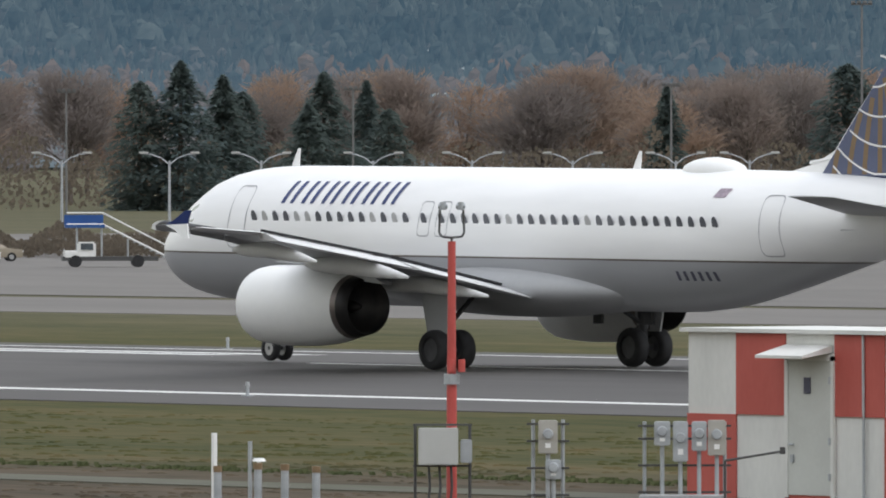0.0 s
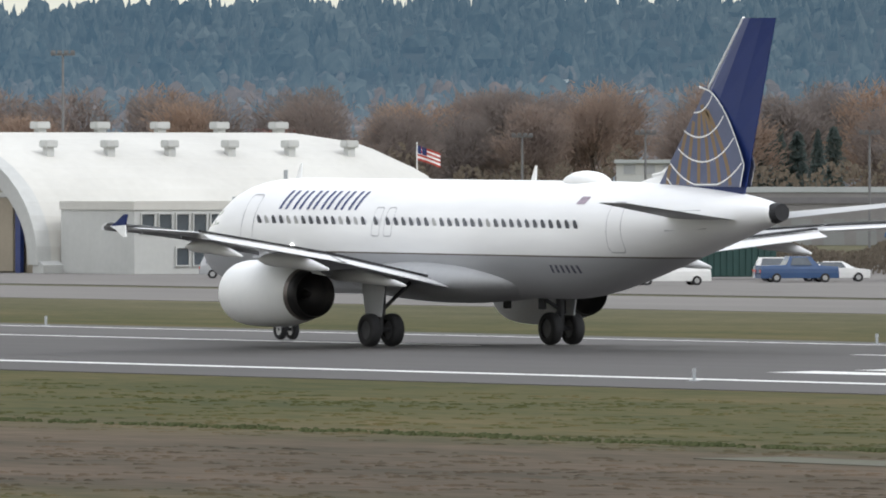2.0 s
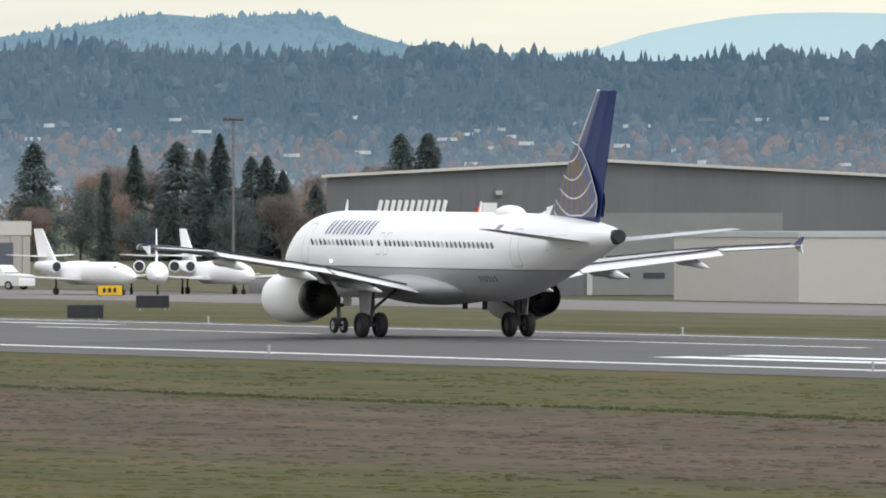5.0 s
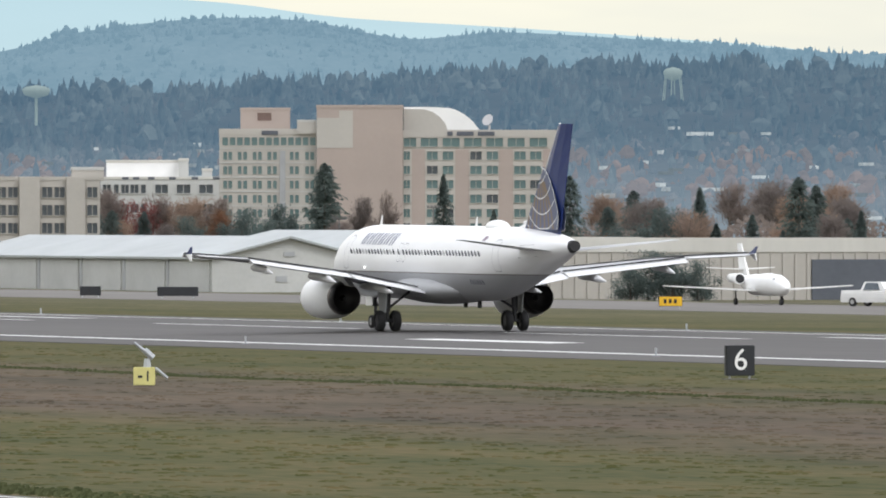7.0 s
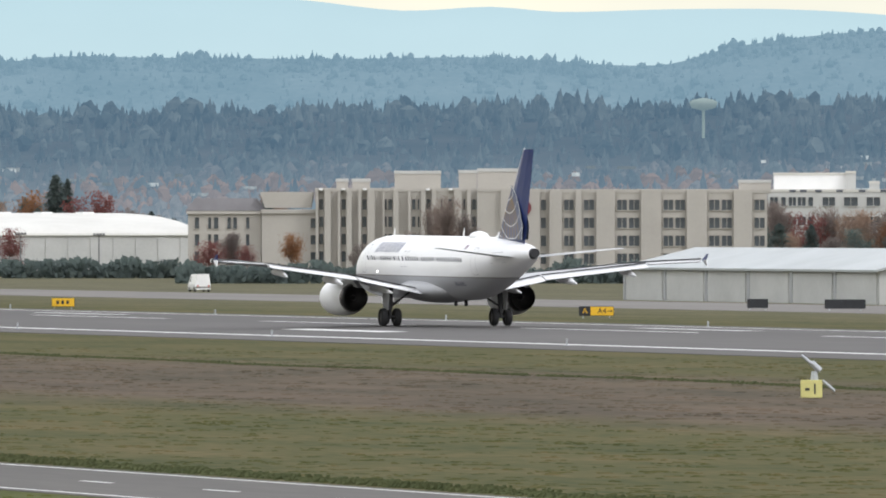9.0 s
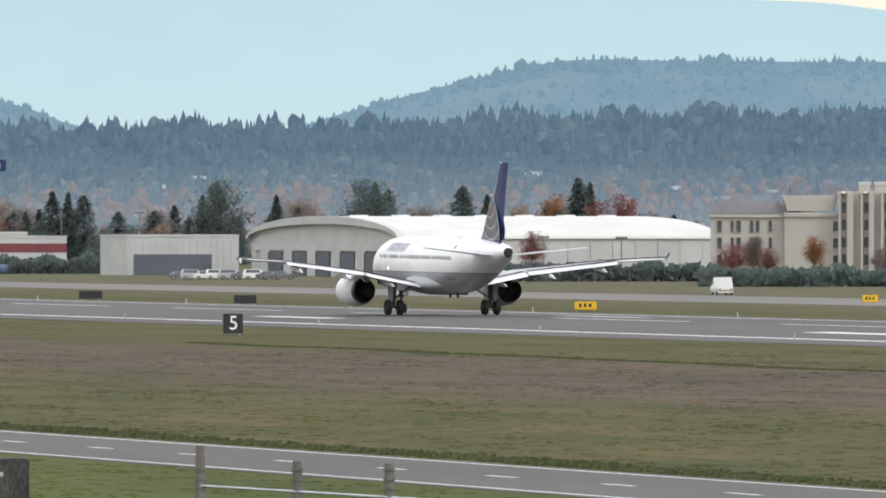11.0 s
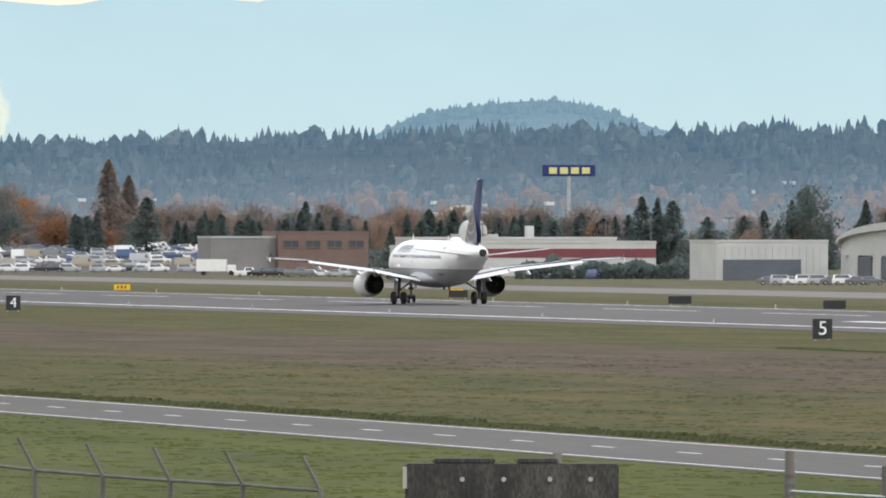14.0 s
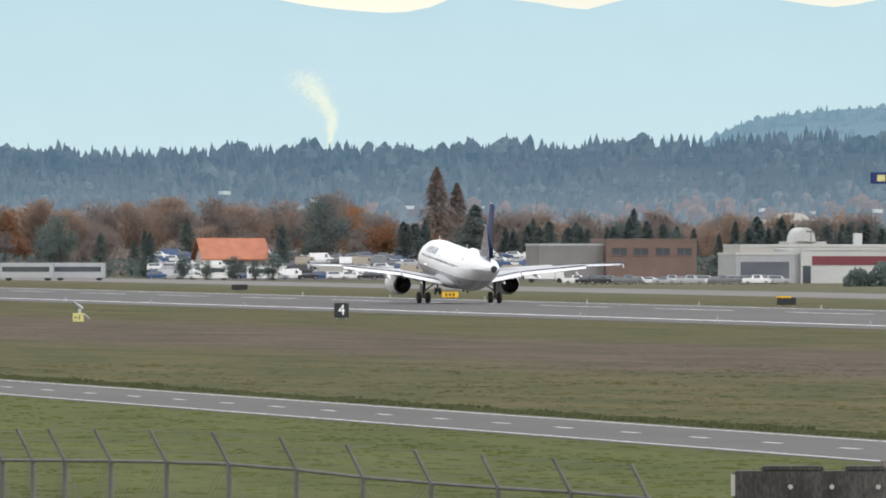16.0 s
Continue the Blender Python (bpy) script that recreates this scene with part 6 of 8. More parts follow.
# bare woods behind the airfield
for k in range(150):
    b = rng.uniform(26.5, 42.5)
    d = rng.uniform(1330, 1650)
    e = 0.0053 - 0.00018 * max(0, 33 - b)
    plant("a%d" % rng.randrange(4), b, d, (EYE_Z + d * e) * rng.uniform(0.8, 1.05), "bare woods", rng.uniform(1.1, 1.6))
for k in range(90):
    b = rng.uniform(8.0, 26.5)
    d = rng.uniform(2450, 2760)
    e = 0.0022 + (0.0012 if b < 10.5 else 0)
    plant("a%d" % rng.randrange(4) if rng.random() < 0.8 else "c%d" % rng.randrange(4), b, d, (EYE_Z + d * e) * rng.uniform(0.65, 1.05), "bare woods", rng.uniform(0.9, 1.4))
for k in range(30):
    b = rng.uniform(20.5, 25.5)
    d = rng.uniform(1400, 1900)
    plant("a%d" % rng.randrange(4) if rng.random() < 0.7 else "c%d" % rng.randrange(4), b, d, (EYE_Z + d * 0.001) * rng.uniform(0.7, 1.05), "bare woods", rng.uniform(0.9, 1.3))
# trees close before the lodgings, the white office and the hotel
for kind, b, d, h, w in (("f0", 15.74, 1585, 4.9, 1.3), ("a1", 15.84, 1590, 5.8, 1.0), ("f0", 15.9, 1588, 4.4, 1.0), ("r0", 16.11, 1585, 5.9, 0.95), ("a2", 16.72, 1595, 9.2, 0.7), ("a0", 16.8, 1590, 10.2, 0.65), ("a3", 16.88, 1592, 8.0, 0.7), ("f0", 16.5, 1580, 3.9, 1.2), ("a2", 16.42, 1582, 4.6, 1.0),
                         ("a1", 18.27, 1840, 9.8, 0.9), ("f0", 18.34, 1845, 8.6, 1.0), ("f0", 18.42, 1840, 8.2, 1.1), ("a0", 18.5, 1842, 9.2, 0.9), ("a2", 18.58, 1840, 8.2, 1.0), ("a3", 18.66, 1843, 8.8, 0.9), ("a1", 18.76, 1840, 8.6, 0.9), ("d0", 18.9, 1835, 7.4, 0.9), ("d0", 19.03, 1838, 8.0, 0.9),
                         ("d0", 19.1, 1836, 6.6, 0.9), ("c2", 19.236, 1840, 14.0, 1.05), ("a1", 19.4, 1842, 8.8, 0.6), ("a2", 19.5, 1840, 9.4, 0.6), ("c1", 19.766, 1838, 12.3, 0.9), ("c1", 19.99, 1836, 7.4, 0.9)):
    plant(kind, b, d, h, "", w)
# the brown woods and the conifer belt behind the shops
for k in range(70):
    b = 8.0 + 4.6 * (k + rng.random()) / 70
    d = rng.uniform(2440, 2560)
    e = 0.0031 if b < 10.1 else 0.0019
    plant(rng.choice(("a0", "a1", "a2", "a3", "a1", "r0")) if b < 9.6 else "a%d" % rng.randrange(4), b, d, (7.1 + d * e) * rng.uniform(0.78, 1.04), "bare woods", rng.uniform(0.9, 1.3))
for lo, hi, n in ((10.6, 11.5, 16), (11.65, 11.95, 7), (12.05, 12.75, 13), (13.0, 15.6, 20)):
    for k in range(n):
        b = lo + (hi - lo) * (k + rng.random()) / n
        plant("c%d" % rng.randrange(4), b, rng.uniform(2370, 2400), rng.uniform(8.6, 10.9), "conifers by the shops", rng.uniform(1.0, 1.35))
M["bank"] = material("dry_bank_scrub", [(0.3, (0.1, 0.088, 0.07)), (0.7, (0.19, 0.155, 0.12))], scale=0.1, rough=0.95, spec=0.05)
leafy(M["bank"])
# belts of mixed trees before the hotel and along the far boundary
for lo, hi, d, n, h0, h1 in ((8.0, 13.2, 2395, 46, 6.5, 10.5), (13.2, 15.8, 2330, 20, 6.5, 9.5), (17.95, 19.1, 1760, 12, 5.0, 7.6), (19.2, 20.6, 1750, 9, 3.5, 5.6), (20.5, 23.2, 1330, 18, 5.0, 8.5)):
    for k in range(n):
        b = lo + (hi - lo) * (k + 0.8 * rng.random()) / n
        plant(rng.choice(("c0", "c2", "c1", "d0", "a1", "a2", "r0")), b, d + rng.uniform(-12, 12), rng.uniform(h0, h1), "boundary trees", rng.uniform(1.0, 1.4))
# undergrowth that closes the woods below
for lo, hi, d0, d1, top, n, nm in ((25.5, 43, 1255, 1330, 8.0, 26000, "bank"), (33.3, 43, 760, 790, 1.9, 30000, "bank"), (8, 26, 2400, 2460, 6.5, 20000, "autumn"), (19.5, 25.5, 1385, 1420, 4.0, 3500, "conifer"), (8, 15.5, 2330, 2380, 4.5, 4000, "conifer")):
    bm = B()
    for k in range(n):
        b = rng.uniform(lo, hi)
        h = top * (0.75 + 0.5 * noise.noise((b * 5, top, 0)))
        p = polar(b, rng.uniform(d0, d1), GZ + h * rng.random() ** 0.8)
        q = Euler((rng.random() * 6, rng.random() * 6, rng.random() * 6)).to_matrix()
        s = (0.5 if d0 < 900 else 0.8 * d0 / 1255) * rng.uniform(0.2, 0.45)
        bm.faces.new([bm.verts.new(p + q @ Vector(v) * s) for v in ((-1, -0.5, 0), (1, -0.3, 0.2), (0.7, 0.8, 0), (-0.6, 0.6, -0.2))])
    tagged(part("undergrowth", bm, nm), "thick bare undergrowth below the trees", "undergrowth", kind="stuff").matrix_basis = beyond(Matrix.Identity(4))
# hedge under the arched hangar and before the lodgings
rng = random.Random(4)
bm = B()
for k in range(5200):
    b = rng.uniform(14.4, 18.4)
    d = (1640 if b < 15.6 else 1500) + rng.uniform(-4, 4)
    top = 2.1 + 1.1 * noise.noise((b * 9, 0, 0)) if b < 15.6 else 2.0 + 1.4 * noise.noise((b * 7, 1, 0))
    p = polar(b, d, GZ + rng.uniform(0, max(0.6, top)))
    q = Euler((rng.random() * 6, rng.random() * 6, rng.random() * 6)).to_matrix()
    bm.faces.new([bm.verts.new(p + q @ Vector(v) * rng.uniform(0.35, 0.7)) for v in ((-1, -0.5, 0), (1, -0.3, 0.2), (0.7, 0.8, 0), (-0.6, 0.6, -0.2))])
tagged(part("hedge", bm, "conifer"), "dark clipped hedge along the boundary", "hedge", kind="stuff").matrix_basis = beyond(Matrix.Identity(4))


# shrubs before the store
bm = B()
for k in range(2600):
    b = rng.uniform(12.15, 13.0)
    top = 2.3 + 2.2 * noise.noise((b * 11, 2, 0))
    p = polar(b, 1900 + rng.uniform(-4, 4), GZ + rng.uniform(0, max(0.5, top)))
    q = Euler((rng.random() * 6, rng.random() * 6, rng.random() * 6)).to_matrix()
    bm.faces.new([bm.verts.new(p + q @ Vector(v) * rng.uniform(0.25, 0.5)) for v in ((-1, -0.5, 0), (1, -0.3, 0.2), (0.7, 0.8, 0), (-0.6, 0.6, -0.2))])
tagged(part("shrubs", bm, "conifer"), "dark low shrubs along the store wall", "shrubs", kind="stuff").matrix_basis = beyond(Matrix.Identity(4))


# ---- runway furniture ----
def on_ground(b, d, turn=0.0, z=GZ):
    """A pose on the ground; past the taxiway the plan moves out to the lower land."""
    p = polar(b, d, z)
    if p.x > 354:
        p = polar(b, d * FAR_K)
        p.z = far_ground(p.x)
    return pose(p.x, p.y, p.z, 0, 0, turn)


def far_up(b, d, turn=0.0):
    """The same for lamps and masts, which grow with their distance."""
    return beyond(pose(*polar(b, d, GZ), 0, 0, turn))


def distance_sign(k, y):
    t = thing("distance_marker", pose(194.5, y, GZ), "black runway distance marker with white numeral %s" % k, "marker sign", "runway distance markers")
    bm = B()
    box(bm, -0.64, 0.64, -0.14, 0.14, 0.14, 1.42, 0.03)
    part("panel", bm, "black", t)
    for x in (-0.45, 0.45):
        bm = B()
        tube(bm, (x, 0, 0), (x, 0, 0.16), 0.04)
        part("leg", bm, "galv", t)
    letters(k, 1.3, "white", t, pose(0, -0.15, 0.78, 90, 0, 0), "numeral")
    bm = B()
    box(bm, -0.7, 0.7, -0.3, 0.3, -0.03, 0.02)
    part("footing", bm, "concrete", t)


for k, y in (("6", 504.4), ("5", 809.2), ("4", 1114.0)):
    distance_sign(k, y)


def guide_sign(b, d, w, h, faces, label, turn=0.0):
    """A lit box sign on short legs; faces: (text, ground, ink, share of width)."""
    t = thing("taxiway_sign", on_ground(b, d, turn), label, "airfield sign", "taxiway signs")
    bm = B()
    box(bm, -w / 2, w / 2, -0.12, 0.12, 0.18, 0.18 + h, 0.02)
    part("cabinet", bm, "black", t)
    for x in (-w * 0.38, w * 0.38):
        bm = B()
        tube(bm, (x, 0, 0), (x, 0, 0.2), 0.035)
        part("leg", bm, "galv", t)
    x = -w / 2 + 0.03
    for text, ground, ink, share in faces:
        ww = (w - 0.06) * share
        bm = B()
        box(bm, x, x + ww, -0.135, -0.12, 0.21, 0.15 + h)
        part("sign_face", bm, ground, t)
        if text == "bars":
            for j in range(3):
                bm = B()
                box(bm, x + ww * (0.2 + 0.22 * j), x + ww * (0.32 + 0.22 * j), -0.15, -0.135, 0.18 + h * 0.3, 0.18 + h * 0.72)
                part("character_bar", bm, ink, t)
        elif text:
            letters(text, h * 0.82, ink, t, pose(x + ww / 2, -0.142, 0.18 + h * 0.5, 90, 0, 0), "characters")
        x += ww
    return t


def arrow(t, x, z, s, a):
    bm = B()
    m = pose(x, -0.14, z, 0, a, 0)
    box(bm, -0.5 * s, 0.3 * s, -0.01, 0.0, -0.07 * s, 0.07 * s)
    loft(bm, [[(0.2 * s, y, 0.3 * s), (0.55 * s, y, 0), (0.2 * s, y, -0.3 * s)] for y in (-0.01, 0.0)])
    bm.transform(m)
    part("arrow", bm, "black", t)


s = guide_sign(32.47, 568, 1.85, 0.68, [("", "black", "yellow", 0.14), ("A5", "yellow", "black", 0.86)], "yellow taxiway sign with black A5 and arrow", -32)
arrow(s, 0.62, 0.5, 0.4, 45)
s = guide_sign(27.66, 658, 2.75, 0.72, [("A5", "yellow", "black", 0.7), ("A", "black", "yellow", 0.3)], "yellow and black taxiway sign with A5 and A", -28)
arrow(s, -1.1, 0.52, 0.4, 225)
s = guide_sign(29.23, 723, 1.8, 0.68, [("A", "black", "yellow", 0.42), ("V", "yellow", "black", 0.58)], "black and yellow taxiway sign with A and V", -29)
arrow(s, 0.65, 0.5, 0.4, 45)
s = guide_sign(17.47, 955, 2.6, 0.7, [("A", "black", "yellow", 0.33), ("A4", "yellow", "black", 0.67)], "black and yellow taxiway sign with A and A4", -17)
arrow(s, 1.0, 0.52, 0.36, 0)
for b, d, w in ((20.78, 924, 1.7), (22.21, 869, 1.7), (15.09, 1058, 1.9), (11.88, 1390, 1.7), (10.39, 1500, 2.0), (16.36, 1161, 1.5)):
    guide_sign(b, d, w, 0.72, [("bars", "yellow", "black", 1.0)], "yellow taxiway sign with black characters", -b)
for b, d, w in ((22.10, 712, 2.0), (22.40, 777, 2.0), (18.19, 1041, 1.7), (18.58, 1034, 3.3), (13.57, 1145, 2.0), (14.51, 1283, 2.5), (12.88, 1220, 2.2), (9.45, 1722, 2.1), (11.89, 1338, 2.0), (37.35, 585, 1.3)):
    guide_sign(b, d, w, 0.74, [("", "black", "black", 1.0)], "dark back of a taxiway sign", -b)
# runway edge lights every 61 m on both sides
def edge_light(m):
    t = thing("edge_light", m, "small white runway edge light", "runway light", "runway edge lights")
    bm = B()
    tube(bm, (0, 0, 0), (0, 0, 0.28), 0.05)
    tube(bm, (0, 0, 0), (0, 0, 0.03), 0.17, n=12)
    part("stem", bm, "galv", t)
    bm = B()
    tube(bm, (0, 0, 0.28), (0, 0, 0.4), 0.075, 0.05, n=10)
    part("globe", bm, "grey", t)
    return t


first = edge_light(pose(219.1, 284 - 10.6 - 61.2 * 2, rz(219)))
for k in range(-1, 22):
    for x in (219.1, 267.3):
        copy_thing(first, pose(x, 284 - 10.6 + 61.2 * k, rz(x)))


def landing_sensor(b, d):
    t = thing("field_instrument", on_ground(b, d, -18), "pale yellow instrument box with a tilted grey tube", "instrument")
    bm = B()
    box(bm, -0.44, 0.44, -0.3, 0.3, 0.02, 0.75, 0.03)
    part("box", bm, "brass", t)
    bm = B()
    box(bm, 0.1, 0.17, -0.31, -0.3, 0.18, 0.6)
    part("numeral_bar", bm, "black", t)
    bm = B()
    box(bm, -0.26, -0.08, -0.31, -0.3, 0.32, 0.42)
    part("numeral_bar", bm, "black", t)
    bm = B()
    tube(bm, (0.12, 0, 0.75), (0.12, 0, 1.1), 0.16, 0.12)
    tube(bm, (-0.4, 0, 1.75), (0.3, 0, 1.15), 0.05, 0.1)
    tube(bm, (0.0, 0, 1.45), (0.36, 0, 1.12), 0.13)
    part("sensor", bm, "galv", t)
    bm = B()
    tube(bm, (0.45, 0, 0.72), (0.95, 0, 0.3), 0.06)
    part("strut", bm, "galv", t)


landing_sensor(18.43, 520)
landing_sensor(8.73, 1094)


# ---- checkered equipment hut and the instruments before it ----
def hut():
    t = thing("equipment_hut", pose(166.2, 193.4, GZ, 0, 0, 0), "red and white checkered equipment hut with a grey door", "hut")
    # the front runs away along y from the near corner; squares of 1.72 m
    S, SY, H = 1.66, 1.475, 3.3
    W = 10.0
    bm = B()
    box(bm, 0.02, 3.4, -W, 0.0, 0, H - 0.02)
    part("wall", bm, "hut_white", t)
    for r in range(2):
        for k in range(6):
            red = (k + r) % 2 == 0
            if not red:
                continue
            bm = B()
            box(bm, -0.02, 0.02, -SY * (k + 1), -SY * k - 0.004, r and S or 0, r and H - 0.03 or S)
            ob = part("painted_square", bm, "hut_red", t)
    bm = B()
    box(bm, -0.12, 3.55, -W - 0.1, 0.12, H - 0.02, H + 0.06)
    part("roof", bm, "hut_white", t)
    return t


M["hut_white"] = material("hut_white_paint", [(0.3, (0.52, 0.52, 0.5)), (0.7, (0.66, 0.66, 0.63))], scale=0.8, rough=0.6, stretch=(1, 1, 0.4))
M["hut_red"] = material("hut_red_paint", [(0.3, (0.36, 0.07, 0.055)), (0.7, (0.44, 0.1, 0.08))], scale=0.9, rough=0.6, stretch=(1, 1, 0.4))
M["hut_door"] = two("hut_door_paint", (0.48, 0.49, 0.46), 0.08, scale=1, rough=0.6)
hut_ = hut()
S = 1.475
bm = B()
box(bm, -0.05, 0.0, -S * 3.0 + 0.02, -S * 2.0 - 0.1, 0.1, 2.75, 0.01)
door = part("door", bm, "hut_door", hut_, "pale grey steel door")
bm = B()
for q in ((-S * 3 - 0.02, -S * 3 + 0.06, 0.05, 2.85), (-S * 2 - 0.14, -S * 2 - 0.04, 0.05, 2.85), (-S * 3 - 0.02, -S * 2 - 0.04, 2.75, 2.9)):
    box(bm, -0.07, 0.0, *q)
part("door_frame", bm, "hut_white", hut_)
bm = B()
box(bm, -0.07, -0.05, -S * 2.55, -S * 2.42, 2.1, 2.42)
part("notice_bar", bm, "grey_dark", door)
bm = B()
path(bm, [(-0.05, -S * 2.16, 1.1), (-0.12, -S * 2.16, 1.1), (-0.12, -S * 2.25, 1.1)], 0.02)
box(bm, -0.09, -0.05, -S * 2.22, -S * 2.16, 0.75, 0.9)
part("handle", bm, "galv", door)
bm = B()
for z in (0.4, 1.1, 2.3):
    tube(bm, (-0.08, -S * 2.95, z), (-0.08, -S * 2.95, z + 0.14), 0.03)
part("hinge", bm, "galv", door)
bm = B()
loft(bm, [[(x, y, z) for x, z in ((-0.8, 2.86), (0.0, 3.06), (0.0, 2.92), (-0.8, 2.8))] for y in (-S * 2.95, -S * 2.0)])
part("canopy", bm, "hut_white", hut_, "small white canopy over the door")
bm = B()
path(bm, [(-0.05, -S * 3.62, 0), (-0.05, -S * 3.6, 3.3)], 0.03)
part("conduit", bm, "galv", hut_)


def switch_frame(b, d, boxes, w, top, label, turn):
    """Galvanised posts and cross rails carrying meter boxes."""
    t = thing("meter_rack", on_ground(b, d, turn), label, "meter rack")
    for x in (-w / 2, w / 2):
        bm = B()
        tube(bm, (x, 0.08, 0), (x, 0.08, top), 0.035)
        part("post", bm, "galv", t)
    for z in (0.5, 1.0, 1.5, top - 0.08):
        bm = B()
        box(bm, -w / 2 - 0.12, w / 2 + 0.12, 0.03, 0.07, z - 0.02, z + 0.02)
        part("rail", bm, "dark_steel", t)
    for x, z, bw, bh, mat, dial in boxes:
        bm = B()
        box(bm, x - bw / 2, x + bw / 2, -0.24, 0.03, z - bh / 2, z + bh / 2, 0.02)
        bx = part("meter_box", bm, mat, t)
        if dial:
            bm = B()
            tube(bm, (x, -0.24, z + bh * 0.1), (x, -0.33, z + bh * 0.1), 0.1, 0.08, n=16)
            part("dial", bm, "galv", bx)
            bm = B()
            box(bm, x - 0.05, x + 0.05, -0.252, -0.24, z - bh * 0.32, z - bh * 0.18)
            part("plate", bm, "white", bx)
        bm = B()
        tube(bm, (x, -0.1, z - bh / 2), (x, -0.1, 0), 0.04)
        part("conduit", bm, "galv", t)
    return t


M["dark_steel"] = two("dark_steel", (0.06, 0.06, 0.06), 0.2, scale=2, rough=0.6)
M["beige_box"] = two("beige_enamel", (0.37, 0.355, 0.32), 0.08, scale=2, rough=0.5)
switch_frame(40.05, 238, [(0, 1.58, 0.36, 0.62, "beige_box", 1), (0.1, 0.98, 0.3, 0.36, "galv", 1)], 0.55, 1.9, "twin-post rack with a beige meter box", -40)
switch_frame(40.66, 240, [(-0.42, 1.6, 0.3, 0.45, "galv", 1), (-0.08, 1.45, 0.28, 0.75, "galv", 1), (0.27, 1.55, 0.28, 0.55, "galv", 1), (0.6, 1.52, 0.34, 0.66, "beige_box", 1)], 1.5, 1.82, "galvanised rack with four meter boxes", -40)
bm = B()
box(bm, -0.85, 0.75, -0.4, 0.3, -0.05, 0.46, 0.02)
tagged(part("cable_vault", bm, "grey"), "low grey cable vault under the meter rack", "cable vault").matrix_basis = on_ground(40.66, 239.6, -40)
bm = B()
path(bm, [(0, 0, 0), (0, 0, 1.14), (1.05, 0.1, 1.31)], 0.025)
box(bm, 1.02, 1.12, 0.02, 0.14, 1.26, 1.39)
tagged(part("cable_stand", bm, "dark_steel"), "thin dark steel stand with an arm towards the hut", "stand").matrix_basis = on_ground(40.84, 238, -40)
# red mast with a forked head, and its junction box
mast = thing("red_mast", on_ground(39.62, 245, -39.6), "red steel mast with forked instrument head", "mast")
bm = B()
tube(bm, (0, 0, 0), (0, 0, 2.55), 0.1, 0.095, n=14)
tube(bm, (0, 0, 2.55), (0, 0, 5.15), 0.085, 0.075, n=14)
part("tube", bm, "redpole", mast)
bm = B()
tube(bm, (0, 0, 2.42), (0, 0, 2.62), 0.15, n=14)
part("collar", bm, "galv", mast)
for x in (-0.02, 0.19):
    bm = B()
    tube(bm, (x, -0.12, 2.66), (x, -0.12, 2.9), 0.07, n=10)
    part("obstruction_lamp", bm, "redpole", mast)
bm = B()
path(bm, [(0, 0, 5.1), (0, 0, 5.22), (-0.19, 0, 5.24), (-0.24, 0, 5.32), (-0.22, 0, 5.75)], 0.025)
path(bm, [(0, 0, 5.22), (0.19, 0, 5.24), (0.24, 0, 5.32), (0.22, 0, 5.75)], 0.025)
part("fork", bm, "dark_steel", mast)
for x in (-0.17, 0.17):
    bm = B()
    tube(bm, (x, 0, 5.75), (x, 0, 5.9), 0.06)
    tube(bm, (x - 0.09, 0, 5.82), (x + 0.09, 0, 5.82), 0.045)
    part("sensor_head", bm, "galv", mast)
jb = thing("junction_box", on_ground(39.565, 243.5, -39.5), "white junction box on a dark steel frame", "junction box")
bm = B()
box(bm, -0.4, 0.36, -0.22, 0.2, 0.92, 1.62, 0.02)
part("box", bm, "offwhite", jb)
for x in (-0.46, 0.58):
    bm = B()
    tube(bm, (x, 0.1, 0), (x, 0.1, 1.7), 0.03)
    part("post", bm, "dark_steel", jb)
bm = B()
for z in (0.9, 1.68):
    box(bm, -0.5, 0.62, 0.08, 0.13, z - 0.02, z + 0.02)
part("rail", bm, "dark_steel", jb)
for x in (-0.2, 0.0, 0.22):
    bm = B()
    path(bm, [(x, 0, 0.92), (x + 0.02, 0, 0.5), (x - 0.03, 0, 0)], 0.028)
    part("cable", bm, "dark_steel", jb)
bm = B()
box(bm, 0.4, 0.62, -0.1, 0.12, 0.96, 1.4, 0.02)
part("side_box", bm, "galv", jb)
# white posts and capped pipes
for b, zt, r, m, lab in ((38.56, 1.54, 0.055, "white", "white marker post in the grass"), (38.72, 1.38, 0.04, "galv", "thin galvanised vent pipe")):
    bm = B()
    tube(bm, (0, 0, 0), (0, 0, zt), r)
    tagged(part("marker_post", bm, m), lab, "post").matrix_basis = on_ground(b, 243)
for b, zt in ((38.575, 0.97), (38.755, 1.02), (38.875, 1.0), (39.015, 0.96)):
    t = thing("capped_pipe", on_ground(b, 241), "grey standpipe with a tan cap", "pipe", "standpipes")
    bm = B()
    tube(bm, (0, 0, 0), (0, 0, zt - 0.12), 0.075, n=12)
    part("pipe", bm, "galv", t)
    bm = B()
    tube(bm, (0, 0, zt - 0.12), (0, 0, zt), 0.085, n=12)
    part("cap", bm, "gold", t)
bm = B()
tube(bm, (0, 0, 0), (0, 0, 1.0), 0.04)
tube(bm, (0, 0, 1.0), (0, 0, 1.06), 0.14, 0.1, n=14)
tagged(part("vent_pipe", bm, "white"), "white vent pipe with a flat cap", "pipe").matrix_basis = on_ground(38.76, 243)


